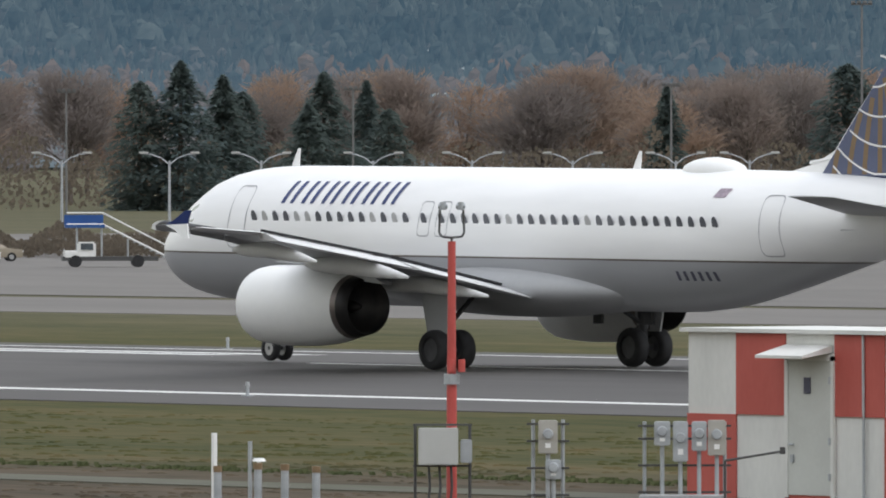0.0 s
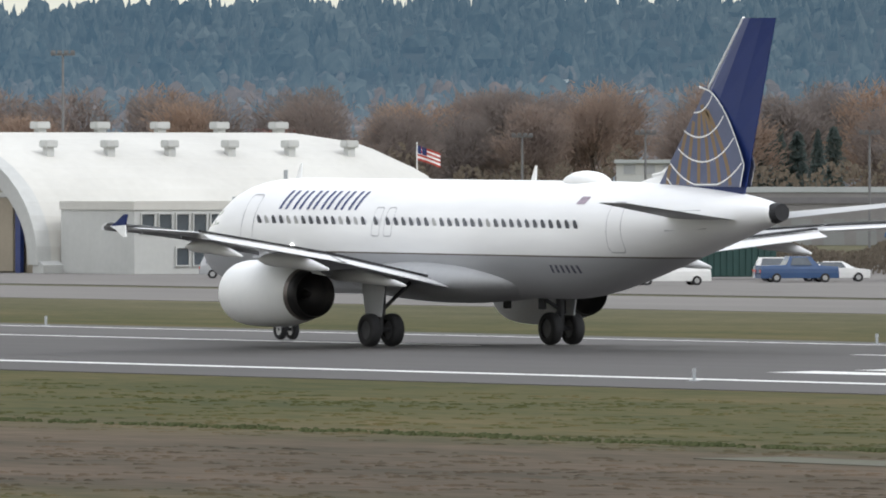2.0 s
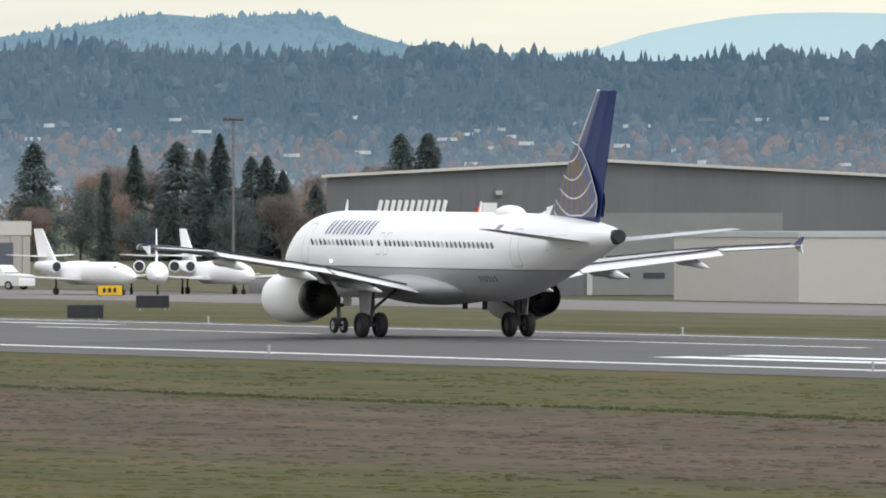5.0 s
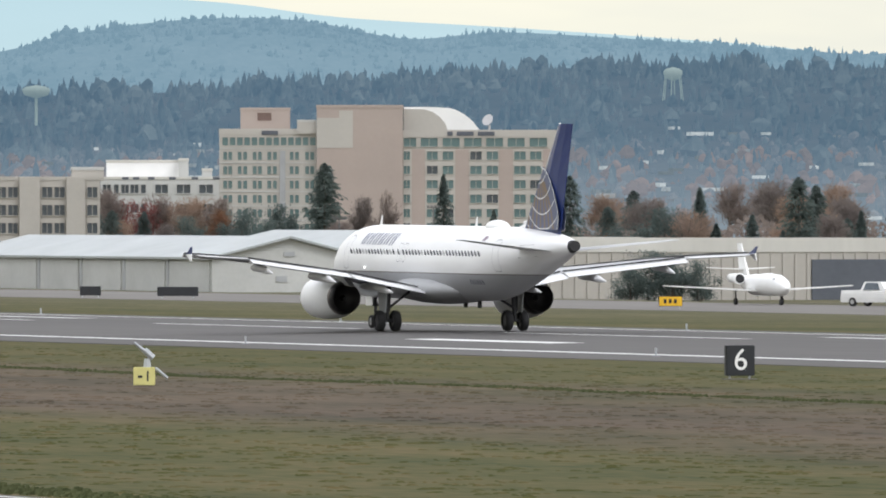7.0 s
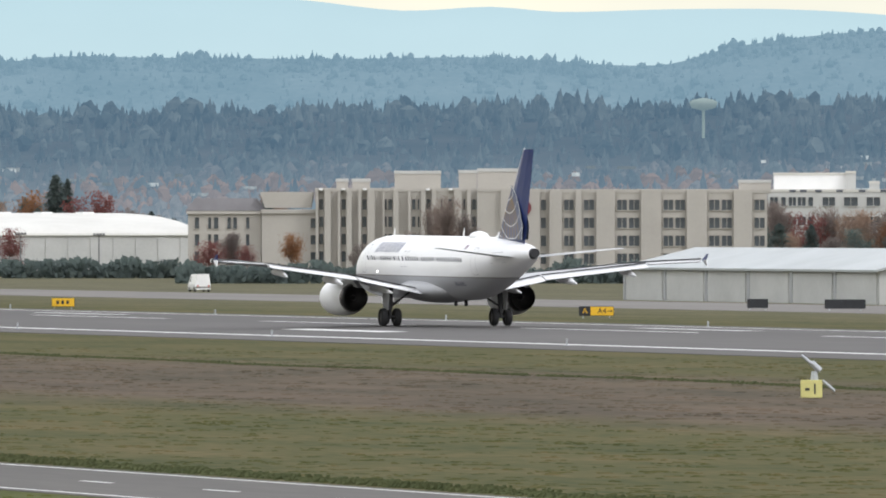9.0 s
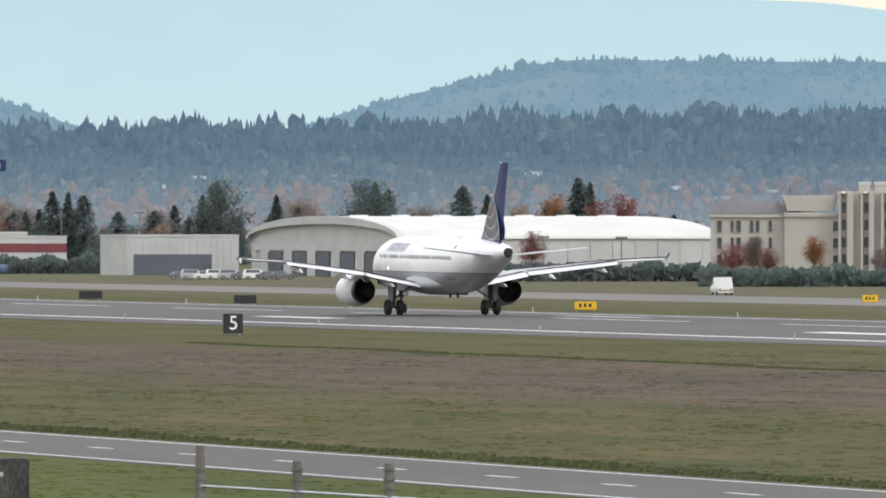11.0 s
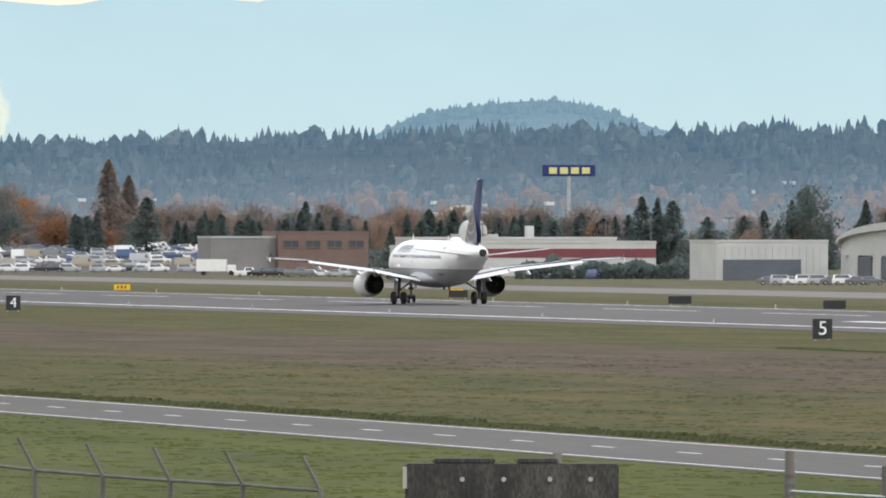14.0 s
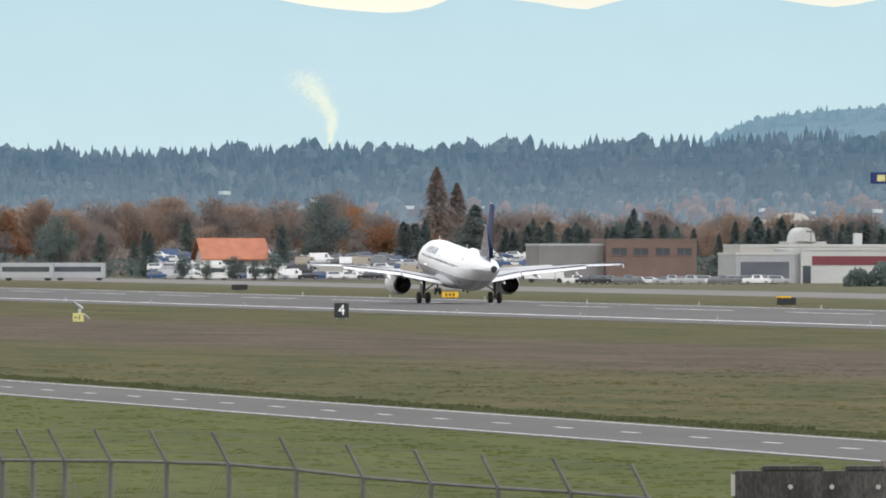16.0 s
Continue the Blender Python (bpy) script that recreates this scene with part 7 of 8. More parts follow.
# ---- foreground at the boundary: chain fence, concrete block, timber posts ----
M["old_concrete"] = material("stained_concrete", [(0.3, (0.014, 0.0135, 0.013)), (0.5, (0.04, 0.038, 0.036)), (0.72, (0.11, 0.104, 0.096))], scale=1.3, rough=0.9, fine=0.4, stretch=(1, 1, 0.35), bump=0.5)
M["old_wood"] = material("weathered_timber", [(0.3, (0.1, 0.09, 0.08)), (0.7, (0.2, 0.18, 0.16))], scale=2, rough=0.9, stretch=(1, 1, 0.2))
M["fence_steel"] = two("weathered_fence_steel", (0.12, 0.115, 0.11), 0.25, scale=3, rough=0.7)
blk = thing("concrete_block", on_ground(12.13, 311, -12), "long dark stained concrete block with two lids", "concrete block")
bm = B()
box(bm, -2.58, 2.58, -0.7, 0.7, 0, 1.5, 0.04)
part("body", bm, "old_concrete", blk)
for x, w in ((-1.15, 0.75), (0.62, 0.5)):
    bm = B()
    box(bm, x - w, x + w, -0.6, 0.55, 1.5, 1.62, 0.03)
    part("lid", bm, "old_concrete", blk)
for x in (-1.2, -0.2, 0.92, 1.9):
    bm = B()
    tube(bm, (x, -0.76, 1.12), (x, -0.7, 1.12), 0.06, n=10)
    part("anchor_plate", bm, "beige_box", blk)
bm = B()
box(bm, -2.64, -2.54, -0.75, -0.65, 0.9, 1.42)
part("end_cap", bm, "beige_box", blk)
RAIL = [(8.053, 276.0, 2.34), (8.229, 273.9, 2.39), (8.393, 271.7, 2.43), (8.527, 269.5, 2.47), (8.67, 267.3, 2.5), (8.875, 265.2, 2.53), (9.124, 263.2, 2.54), (9.402, 261.3, 2.53), (9.704, 259.5, 2.45), (10.002, 257.6, 2.33), (10.305, 255.7, 2.25), (10.605, 253.9, 2.19), (10.928, 252.1, 2.14), (11.276, 250.3, 2.06)]
FEET = [polar(b, d, GZ) for b, d, h in RAIL]
FO = FEET[4].copy()
fence = thing("chain_fence", Matrix.Translation(FO), "dark weathered chain-link fence with slanted barbed-wire arms", "fence")
TOPS = [p - FO + Vector((0, 0, h)) for p, (b, d, h) in zip(FEET, RAIL)]
ARM = Vector((-0.34, 0.05, 0.66))
for p in TOPS:
    bm = B()
    tube(bm, (p.x, p.y, 0), p + Vector((0, 0, 0.04)), 0.05)
    part("post", bm, "fence_steel", fence)
    bm = B()
    tube(bm, p, p + ARM, 0.035)
    part("arm", bm, "fence_steel", fence)
for p, q in zip(TOPS, TOPS[1:]):
    bm = B()
    tube(bm, p, q, 0.035)
    part("top_rail", bm, "fence_steel", fence)
for f in (0.3, 0.62, 0.95):
    bm = B()
    path(bm, [p + ARM * f for p in TOPS], 0.005, n=4)
    part("barbed_wire", bm, "fence_steel", fence)
bm = B()
for p, q in zip(TOPS, TOPS[1:]):
    L, n = (q - p).length, 14
    for k in range(n):
        for e in (1, -1):
            a = p.lerp(q, k / n)
            c = p.lerp(q, min(1.0, max(0.0, k / n + e * 2.0 / L)))
            tube(bm, (a.x, a.y, 0.05), (c.x, c.y, 0.05 + (c.z - 0.1) * min(1.0, (c.xy - a.xy).length / 2.0)), 0.004, n=3, cap=False)
tagged(part("wire_mesh", bm, "fence_steel", fence), kind="stuff")
bm = B()
tube(bm, (0, 0, 0), (0, 0, 1.62), 0.065, n=10)
mk = part("utility_marker", bm, "old_wood")
tagged(mk, "pale slim utility marker post", "post").matrix_basis = on_ground(9.86, 262)
bm = B()
box(bm, -0.06, 0.06, -0.075, -0.06, 1.2, 1.5)
part("marker_plate", bm, "white", mk)
posts = thing("timber_fence", on_ground(13.37, 331, -13), "old timber posts joined by a steel rail", "fence")
for x, zt in ((0.0, 1.46), (2.5, 1.07), (4.87, 1.0), (-6.0, 1.4)):
    bm = B()
    tube(bm, (x, 0, 0), (x, 0, zt), 0.14, 0.12, n=10)
    pb = part("post", bm, "old_wood", posts)
    for z in (0.3, 0.55, 0.8):
        bm = B()
        tube(bm, (x, 0, z), (x, 0, z + 0.07), 0.155, n=10)
        part("wire_wrap", bm, "fence_steel", pb)
bm = B()
tube(bm, (0, -0.1, 0.42), (6.5, -0.1, 0.02), 0.035)
part("rail", bm, "galv", posts)


# ---- lamps and masts behind the apron ----
def twin_lamp(m):
    t = thing("street_lamp", m, "twin-armed pale street lamp", "street lamp", "twin street lamps")
    bm = B()
    tube(bm, (0, 0, 0), (0, 0, 5.7), 0.1, 0.07)
    part("pole", bm, "galv", t)
    for s in (-1, 1):
        bm = B()
        path(bm, [(0, 0, 5.45), (0.5 * s, 0, 5.85), (1.1 * s, 0, 6.08), (1.75 * s, 0, 6.15)], 0.045)
        part("arm", bm, "galv", t)
        bm = B()
        box(bm, 1.6 * s - 0.3, 1.6 * s + 0.3, -0.12, 0.12, 6.12, 6.26, 0.04)
        part("lamp_head", bm, "offwhite", t)
    return t


lamp0 = twin_lamp(far_up(38.36, 800, -38))
for b in (37.0, 37.45, 37.88, 38.77, 39.27, 39.71, 40.16, 40.62, 40.95):
    copy_thing(lamp0, far_up(b, 800 + (b * 7) % 9, -38)).scale = (FAR_K,) * 3


M["dull_steel"] = two("dull_grey_steel", (0.14, 0.14, 0.14), 0.15, scale=2, rough=0.6)


def flood_mast(m, h):
    t = thing("floodlight_mast", m, "tall slim mast with a bar of floodlights", "mast", "floodlight masts")
    bm = B()
    tube(bm, (0, 0, 0), (0, 0, h), 0.11, 0.07)
    part("pole", bm, "dull_steel", t)
    bm = B()
    box(bm, -0.75, 0.75, -0.05, 0.05, h - 0.08, h + 0.04)
    part("crossbar", bm, "dull_steel", t)
    for x in (-0.6, -0.2, 0.2, 0.6):
        bm = B()
        box(bm, x - 0.15, x + 0.15, -0.2, 0.1, h + 0.04, h + 0.24, 0.03)
        part("floodlight", bm, "dull_steel", t)


for b, d, h in ((39.18, 1000, 10.9), (40.6, 1000, 11.2), (37.9, 1000, 10.7), (36.6, 1000, 9.0), (35.63, 1000, 10.4), (41.45, 900, 16.5), (33.0, 900, 8.6), (32.45, 900, 8.4), (34.0, 900, 8.6), (30.40, 790, 13.3), (29.3, 900, 10.9), (28.4, 900, 10.5), (22.76, 960, 12.6), (20.26, 1250, 7.6), (19.3, 1300, 6.2), (19.72, 1500, 7.4), (15.55, 1800, 6.8), (16.2, 1850, 7.0), (15.9, 1850, 7.2), (14.9, 1650, 5.6), (15.25, 1650, 5.5), (12.55, 2150, 9.5), (12.75, 2150, 8.8), (13.1, 2150, 9.2), (12.0, 2150, 8.2), (36.0, 1000, 8.8), (35.3, 1050, 9.2)):
    flood_mast(far_up(b, d, -b), h)
# two flags
for b, d, h, s in ((27.91, 826, 6.9, 1.0), (31.98, 900, 8.0, 0.75)):
    t = thing("flag_on_pole", far_up(b, d, -b), "striped red and white flag with a blue corner", "flag")
    bm = B()
    tube(bm, (0, 0, 0), (0, 0, h), 0.06, 0.04)
    part("pole", bm, "white", t)
    for k in range(7):
        bm = B()
        pts = [(s * 2.2 * u, 0.12 * math.sin(u * 7), h - 0.25 - s * (0.19 * k) - 0.75 * s * u ** 1.2) for u in [j / 8 for j in range(9)]]
        loft(bm, [[(x, y - 0.015, z), (x, y + 0.015, z), (x, y + 0.015, z - 0.19 * s), (x, y - 0.015, z - 0.19 * s)] for x, y, z in pts])
        part("stripe", bm, "red" if k % 2 == 0 else "white", t)
    bm = B()
    pts = [(s * 0.9 * u, 0.12 * math.sin(u * 2.9), h - 0.24 - 0.75 * s * (0.41 * u) ** 1.2) for u in [j / 4 for j in range(5)]]
    loft(bm, [[(x, y - 0.022, z), (x, y + 0.022, z), (x, y + 0.022, z - 0.72 * s), (x, y - 0.022, z - 0.72 * s)] for x, y, z in pts])
    part("canton", bm, "navy", t)


# ---- vehicles ----
PAINT = {"white": (0.72, 0.72, 0.71), "silver": (0.38, 0.39, 0.4), "black": (0.03, 0.03, 0.033), "grey": (0.15, 0.155, 0.16), "red": (0.3, 0.03, 0.03), "blue": (0.04, 0.08, 0.18), "tan": (0.3, 0.26, 0.2)}
for k, c in PAINT.items():
    M["car_" + k] = two("car_paint_" + k, c, 0.06, scale=1, rough=0.25, spec=0.6)
SHAPES = {
    "sedan": (4.6, 1.78, [(0, 0.55), (0.05, 0.85), (1.1, 0.97), (1.9, 1.42), (3.2, 1.42), (4.0, 1.02), (4.55, 0.95), (4.6, 0.5)], (1.25, 3.85), (0.97, 1.38)),
    "estate": (4.7, 1.85, [(0, 0.6), (0.06, 1.0), (1.1, 1.12), (1.75, 1.7), (4.3, 1.7), (4.6, 1.1), (4.7, 0.55)], (1.2, 4.5), (1.12, 1.64)),
    "pickup": (5.6, 1.95, [(0, 0.65), (0.06, 1.1), (1.45, 1.2), (2.0, 1.82), (3.5, 1.82), (3.75, 1.22), (5.55, 1.18), (5.6, 0.6)], (1.5, 3.72), (1.2, 1.75)),
    "van": (5.4, 2.0, [(0, 0.6), (0.05, 1.05), (0.7, 1.25), (1.3, 2.25), (5.3, 2.3), (5.4, 0.5)], (0.75, 2.2), (1.25, 2.0)),
}
CARS = {}


def car(kind, paint, m, group=""):
    if (kind, paint) in CARS:
        return copy_thing(CARS[kind, paint], m)
    L, W, prof, (g0, g1), (gz0, gz1) = SHAPES[kind]
    t = thing({"sedan": "car", "estate": "sports_utility_car", "pickup": "pickup_truck", "van": "panel_van"}[kind], m, "%s %s parked beyond the taxiway" % (paint, {"sedan": "saloon car", "estate": "sports utility car", "pickup": "pickup truck", "van": "panel van"}[kind]), "car" if kind in ("sedan", "estate") else "truck", group)
    bm = B()
    rings = []
    for y, top in prof:
        w = W / 2
        n = (w * 0.78) if top > 1.3 else w * 0.96
        rings.append([(-w * 0.96, y, 0.3), (-w, y, 0.65), (-w, y, min(top, 0.95)), (-n, y, top), (n, y, top), (w, y, min(top, 0.95)), (w, y, 0.65), (w * 0.96, y, 0.3)])
    loft(bm, rings)
    part("body", bm, "car_" + paint, t, smooth=False)
    for s in (-1, 1):
        bm = B()
        w = W / 2
        loft(bm, [[(s * (w + 0.005), a, gz0 + 0.02), (s * (w + 0.012), b, gz0 + 0.02), (s * w * 0.82, b2, gz1), (s * w * 0.82, a2, gz1)] for a, b, a2, b2 in ((g0 + 0.45, g1 - 0.25, g0 + 0.75, g1 - 0.4), (g0 + 0.45, g1 - 0.25, g0 + 0.75, g1 - 0.4))][:1] + [[(s * (w - 0.1), g0 + 0.45, gz0 + 0.02), (s * (w - 0.1), g1 - 0.25, gz0 + 0.02), (s * w * 0.7, g1 - 0.4, gz1), (s * w * 0.7, g0 + 0.75, gz1)]])
        part("side_window", bm, "glass", t)
    for y0, y1, nm in ((g0, g0 + 0.62, "windscreen"), (g1 + 0.05, g1 - 0.3, "rear_window")):
        bm = B()
        q = [(-W * 0.44, y0, gz0), (W * 0.44, y0, gz0), (W * 0.37, y1, gz1), (-W * 0.37, y1, gz1)]
        dy = -0.05 if nm == "windscreen" else 0.05
        loft(bm, [[(x, y + dy, z + 0.02) for x, y, z in q], [(x, y - dy * 3, z - 0.05) for x, y, z in q]])
        part(nm, bm, "glass", t)
    for x in (-W / 2 + 0.1, W / 2 - 0.1):
        for y in (L * 0.18, L * 0.8):
            bm = B()
            tube(bm, (x - 0.11, y, 0.33), (x + 0.11, y, 0.33), 0.33, n=14)
            wb_ = part("wheel", bm, "dark", t)
            bm = B()
            tube(bm, (x - 0.12, y, 0.33), (x + 0.12, y, 0.33), 0.18, n=10)
            part("rim", bm, "metal", wb_)
    for x in (-W * 0.36, W * 0.36):
        bm = B()
        box(bm, x - 0.14, x + 0.14, -0.02, 0.06, 0.66, 0.8)
        part("headlight", bm, "white", t)
        bm = B()
        box(bm, x - 0.12, x + 0.12, L - 0.05, L + 0.02, 0.7, 0.86)
        part("tail_light", bm, "red", t)
    CARS[kind, paint] = t
    return t


# along the apron
for b, d, kind, paint, turn in ((33.28, 700, "pickup", "white", 70), (33.02, 705, "sedan", "silver", 60), (32.75, 705, "sedan", "white", 60), (32.62, 706, "estate", "grey", 60), (32.5, 708, "estate", "black", 60), (32.35, 708, "pickup", "grey", 65), (34.0, 720, "sedan", "white", 60), (33.85, 716, "pickup", "blue", 70),
                                (33.78, 720, "estate", "white", 60), (34.9, 735, "estate", "grey", 65), (35.1, 735, "van", "white", 60), (37.6, 730, "sedan", "white", 60), (36.9, 735, "van", "white", 65), (37.45, 735, "sedan", "silver", 60), (37.7, 740, "sedan", "tan", 60), (29.78, 738, "van", "white", 75),
                                (31.3, 738, "estate", "silver", 60), (29.0, 730, "pickup", "grey", 60), (28.7, 740, "estate", "silver", 60), (27.58, 735, "estate", "red", -10), (27.25, 745, "van", "white", -16), (28.45, 738, "estate", "blue", 60), (31.7, 735, "pickup", "grey", 60), (36.0, 735, "pickup", "grey", 65)):
    car(kind, paint, on_ground(b, d, turn))
car("pickup", "white", on_ground(21.84, 945, 30))
car("pickup", "grey", on_ground(23.2, 880, 60))
car("van", "white", on_ground(15.68, 1320, 175))
car("pickup", "white", on_ground(12.52, 1900, 60))
car("pickup", "blue", on_ground(12.5, 1895, 160))
rng = random.Random(21)
# the far car park lies on a gentle slope
lot = lambda d: FZ + 0.03 + max(0, d - 2180) * 0.03
bm = B()
loft(bm, [[(*polar(b, d * FAR_K).xy, lot(d)) for d in (2176, 2180, 2260, 2335)] + [(*polar(b, d * FAR_K).xy, FZ - 0.2) for d in (2335, 2176)] for b in (9.05, 9.6, 10.2, 10.92)])
tagged(part("car_park", bm, "asphalt"), "grey asphalt car park on a gentle slope", "car park", kind="structure")
for r in range(6):
    for k in range(26):
        if rng.random() < 0.14:
            continue
        b, d = 9.12 + 1.74 * (k + 0.3 * rng.random()) / 26, 2186 + 27 * r
        p = polar(b, d * FAR_K)
        car(rng.choice(["sedan", "sedan", "estate", "estate", "van"]), rng.choice(["white", "white", "silver", "silver", "grey", "black", "white", "blue", "tan"]), pose(p.x, p.y, lot(d), -1.4, 0, 80 + rng.uniform(-6, 6)), "cars in the far car park")
for k in range(20):
    b = 11.0 + 0.95 * k / 20 + 0.02 * rng.random()
    car(rng.choice(["sedan", "estate", "pickup"]), rng.choice(["white", "silver", "grey", "black"]), on_ground(b, 1990 - 3 * (k % 3), 78), "cars in the far car park")
for k in range(9):
    b = 13.35 + 0.5 * k / 9
    car(rng.choice(["sedan", "estate"]), rng.choice(["white", "silver", "grey"]), on_ground(b, 1690, 80), "cars before the arched hangar")


def box_truck(m, L, h, paint, label, name="box_truck", cab=True):
    t = thing(name, m, label, "truck" if cab else "bus")
    bm = B()
    box(bm, -1.2, 1.2, 1.9 if cab else 0, L, 0.75 if cab else 0.4, h, 0.06)
    part("cargo_box" if cab else "body", bm, paint, t)
    if cab:
        bm = B()
        box(bm, -1.1, 1.1, 0, 1.8, 0.55, 2.1, 0.12)
        part("cab", bm, "car_white", t)
        bm = B()
        box(bm, -0.95, 0.95, -0.03, 0.4, 1.35, 1.95)
        part("windscreen", bm, "glass", t)
    else:
        for s in (-1, 1):
            bm = B()
            box(bm, s * 1.21 - 0.02, s * 1.21 + 0.02, 0.6, L - 0.4, h * 0.5, h * 0.78)
            part("window_band", bm, "glass", t)
    for x in (-1.0, 1.0):
        for y in (1.0, L - 1.4):
            bm = B()
            tube(bm, (x - 0.15, y, 0.48), (x + 0.15, y, 0.48), 0.48, n=14)
            part("wheel", bm, "dark", t)
    return t


for b, d, L, h, p, lab, cab, turn in ((8.62, 2160, 9, 3.0, "car_silver", "long silver coach with dark windows", False, 75), (8.85, 2165, 9, 3.0, "car_silver", "long silver coach with dark windows", False, 75), (9.4, 2170, 6, 3.3, "car_white", "white motor home beside the car park", False, 75), (9.62, 2180, 6.5, 3.0, "car_white", "white boxy motor home", False, 75),
                                      (10.15, 2290, 11, 3.7, "car_white", "long white lorry trailer behind parked cars", True, 80), (10.35, 2300, 11, 3.9, "car_white", "long white lorry trailer behind parked cars", True, 80), (10.9, 2060, 8, 3.2, "car_white", "white box lorry beside the brick office", True, 75), (9.95, 2195, 7, 3.0, "beige_box", "beige box lorry among parked cars", True, 75),
                                      (30.0, 736, 6, 2.6, "car_silver", "silver service lorry by the hangar", True, 65), (29.33, 733, 5.5, 2.2, "yellow", "yellow baggage lorry by the annex", True, 65)):
    box_truck(on_ground(b, d, turn), L, h, p, lab, "box_truck" if cab else "coach", cab)


def airstairs(m):
    t = thing("airstair_truck", m, "white airstair lorry with a blue upper platform", "truck")
    bm = B()
    box(bm, -1.0, 1.0, 0, 6.6, 0.45, 0.75)
    part("chassis", bm, "dark_steel", t)
    bm = B()
    box(bm, -1.0, 1.0, 0.1, 1.1, 0.6, 1.15, 0.08)
    box(bm, -0.95, 0.95, 1.0, 2.3, 0.6, 1.75, 0.12)
    part("cab", bm, "car_white", t)
    bm = B()
    box(bm, -1.0, 1.0, 1.25, 2.1, 1.2, 1.65)
    part("side_window", bm, "glass", t)
    bm = B()
    n = 12
    for k in range(n):
        box(bm, -0.8, 0.8, 7.2 - 0.38 * k, 7.6 - 0.38 * k, 0.5 + 0.2 * k, 0.56 + 0.2 * k)
    part("flight_of_steps", bm, "galv", t)
    for s in (-0.85, 0.85):
        bm = B()
        path(bm, [(s, 7.6, 1.3), (s, 2.8, 3.75), (s, 0.4, 3.75)], 0.04)
        path(bm, [(s, 7.6, 0.55), (s, 2.8, 2.95), (s, 0.4, 2.95)], 0.06)
        part("handrail", bm, "white", t)
    bm = B()
    box(bm, -0.95, 0.95, 0.2, 2.9, 2.72, 2.95)
    box(bm, -0.95, -0.88, 0.2, 2.9, 2.95, 3.6)
    part("platform", bm, "bluepaint", t)
    for y in (1.0, 2.7, 4.5):
        bm = B()
        tube(bm, (0.7, y, 0.7), (0.7, y, 2.75 if y < 3 else 1.9), 0.07)
        part("support", bm, "galv", t)
    for x in (-0.9, 0.9):
        for y in (0.9, 5.2):
            bm = B()
            tube(bm, (x - 0.13, y, 0.42), (x + 0.13, y, 0.42), 0.42, n=14)
            part("wheel", bm, "dark", t)


airstairs(on_ground(37.88, 706, -125))
# tanker lorry
airstairs(on_ground(27.4, 742, -14))
tk = thing("tanker_lorry", on_ground(27.95, 740, -10), "pale fuel tanker lorry by the annex", "truck")
bm = B()
tube(bm, (0, 2.3, 1.75), (0, 8.0, 1.75), 0.95, n=20)
part("tank", bm, "galv", tk)
bm = B()
box(bm, -1.1, 1.1, 0.9, 2.1, 0.6, 2.3, 0.12)
box(bm, -0.9, 0.9, 0, 0.95, 0.6, 1.45, 0.12)
part("cab", bm, "beige_box", tk)
bm = B()
box(bm, -0.9, 0.9, 0.86, 1.0, 1.55, 2.15)
part("windscreen", bm, "glass", tk)
for x in (-1.0, 1.0):
    for y in (0.9, 5.8, 7.0):
        bm = B()
        tube(bm, (x - 0.15, y, 0.5), (x + 0.15, y, 0.5), 0.5, n=14)
        part("wheel", bm, "dark", tk)


copy_thing(tk, on_ground(27.1, 745, -8))
gt = thing("baggage_tug", on_ground(27.75, 732, -10), "blue baggage tug beside the tanker", "tug")
bm = B()
box(bm, -0.8, 0.8, 0, 3.0, 0.35, 1.0, 0.08)
part("body", bm, "bluepaint", gt)
bm = B()
box(bm, -0.75, 0.75, 1.2, 2.3, 1.0, 1.85, 0.08)
part("cab", bm, "navy", gt)
for x in (-0.75, 0.75):
    for y in (0.5, 2.5):
        bm = B()
        tube(bm, (x - 0.12, y, 0.36), (x + 0.12, y, 0.36), 0.36, n=14)
        part("wheel", bm, "dark", gt)


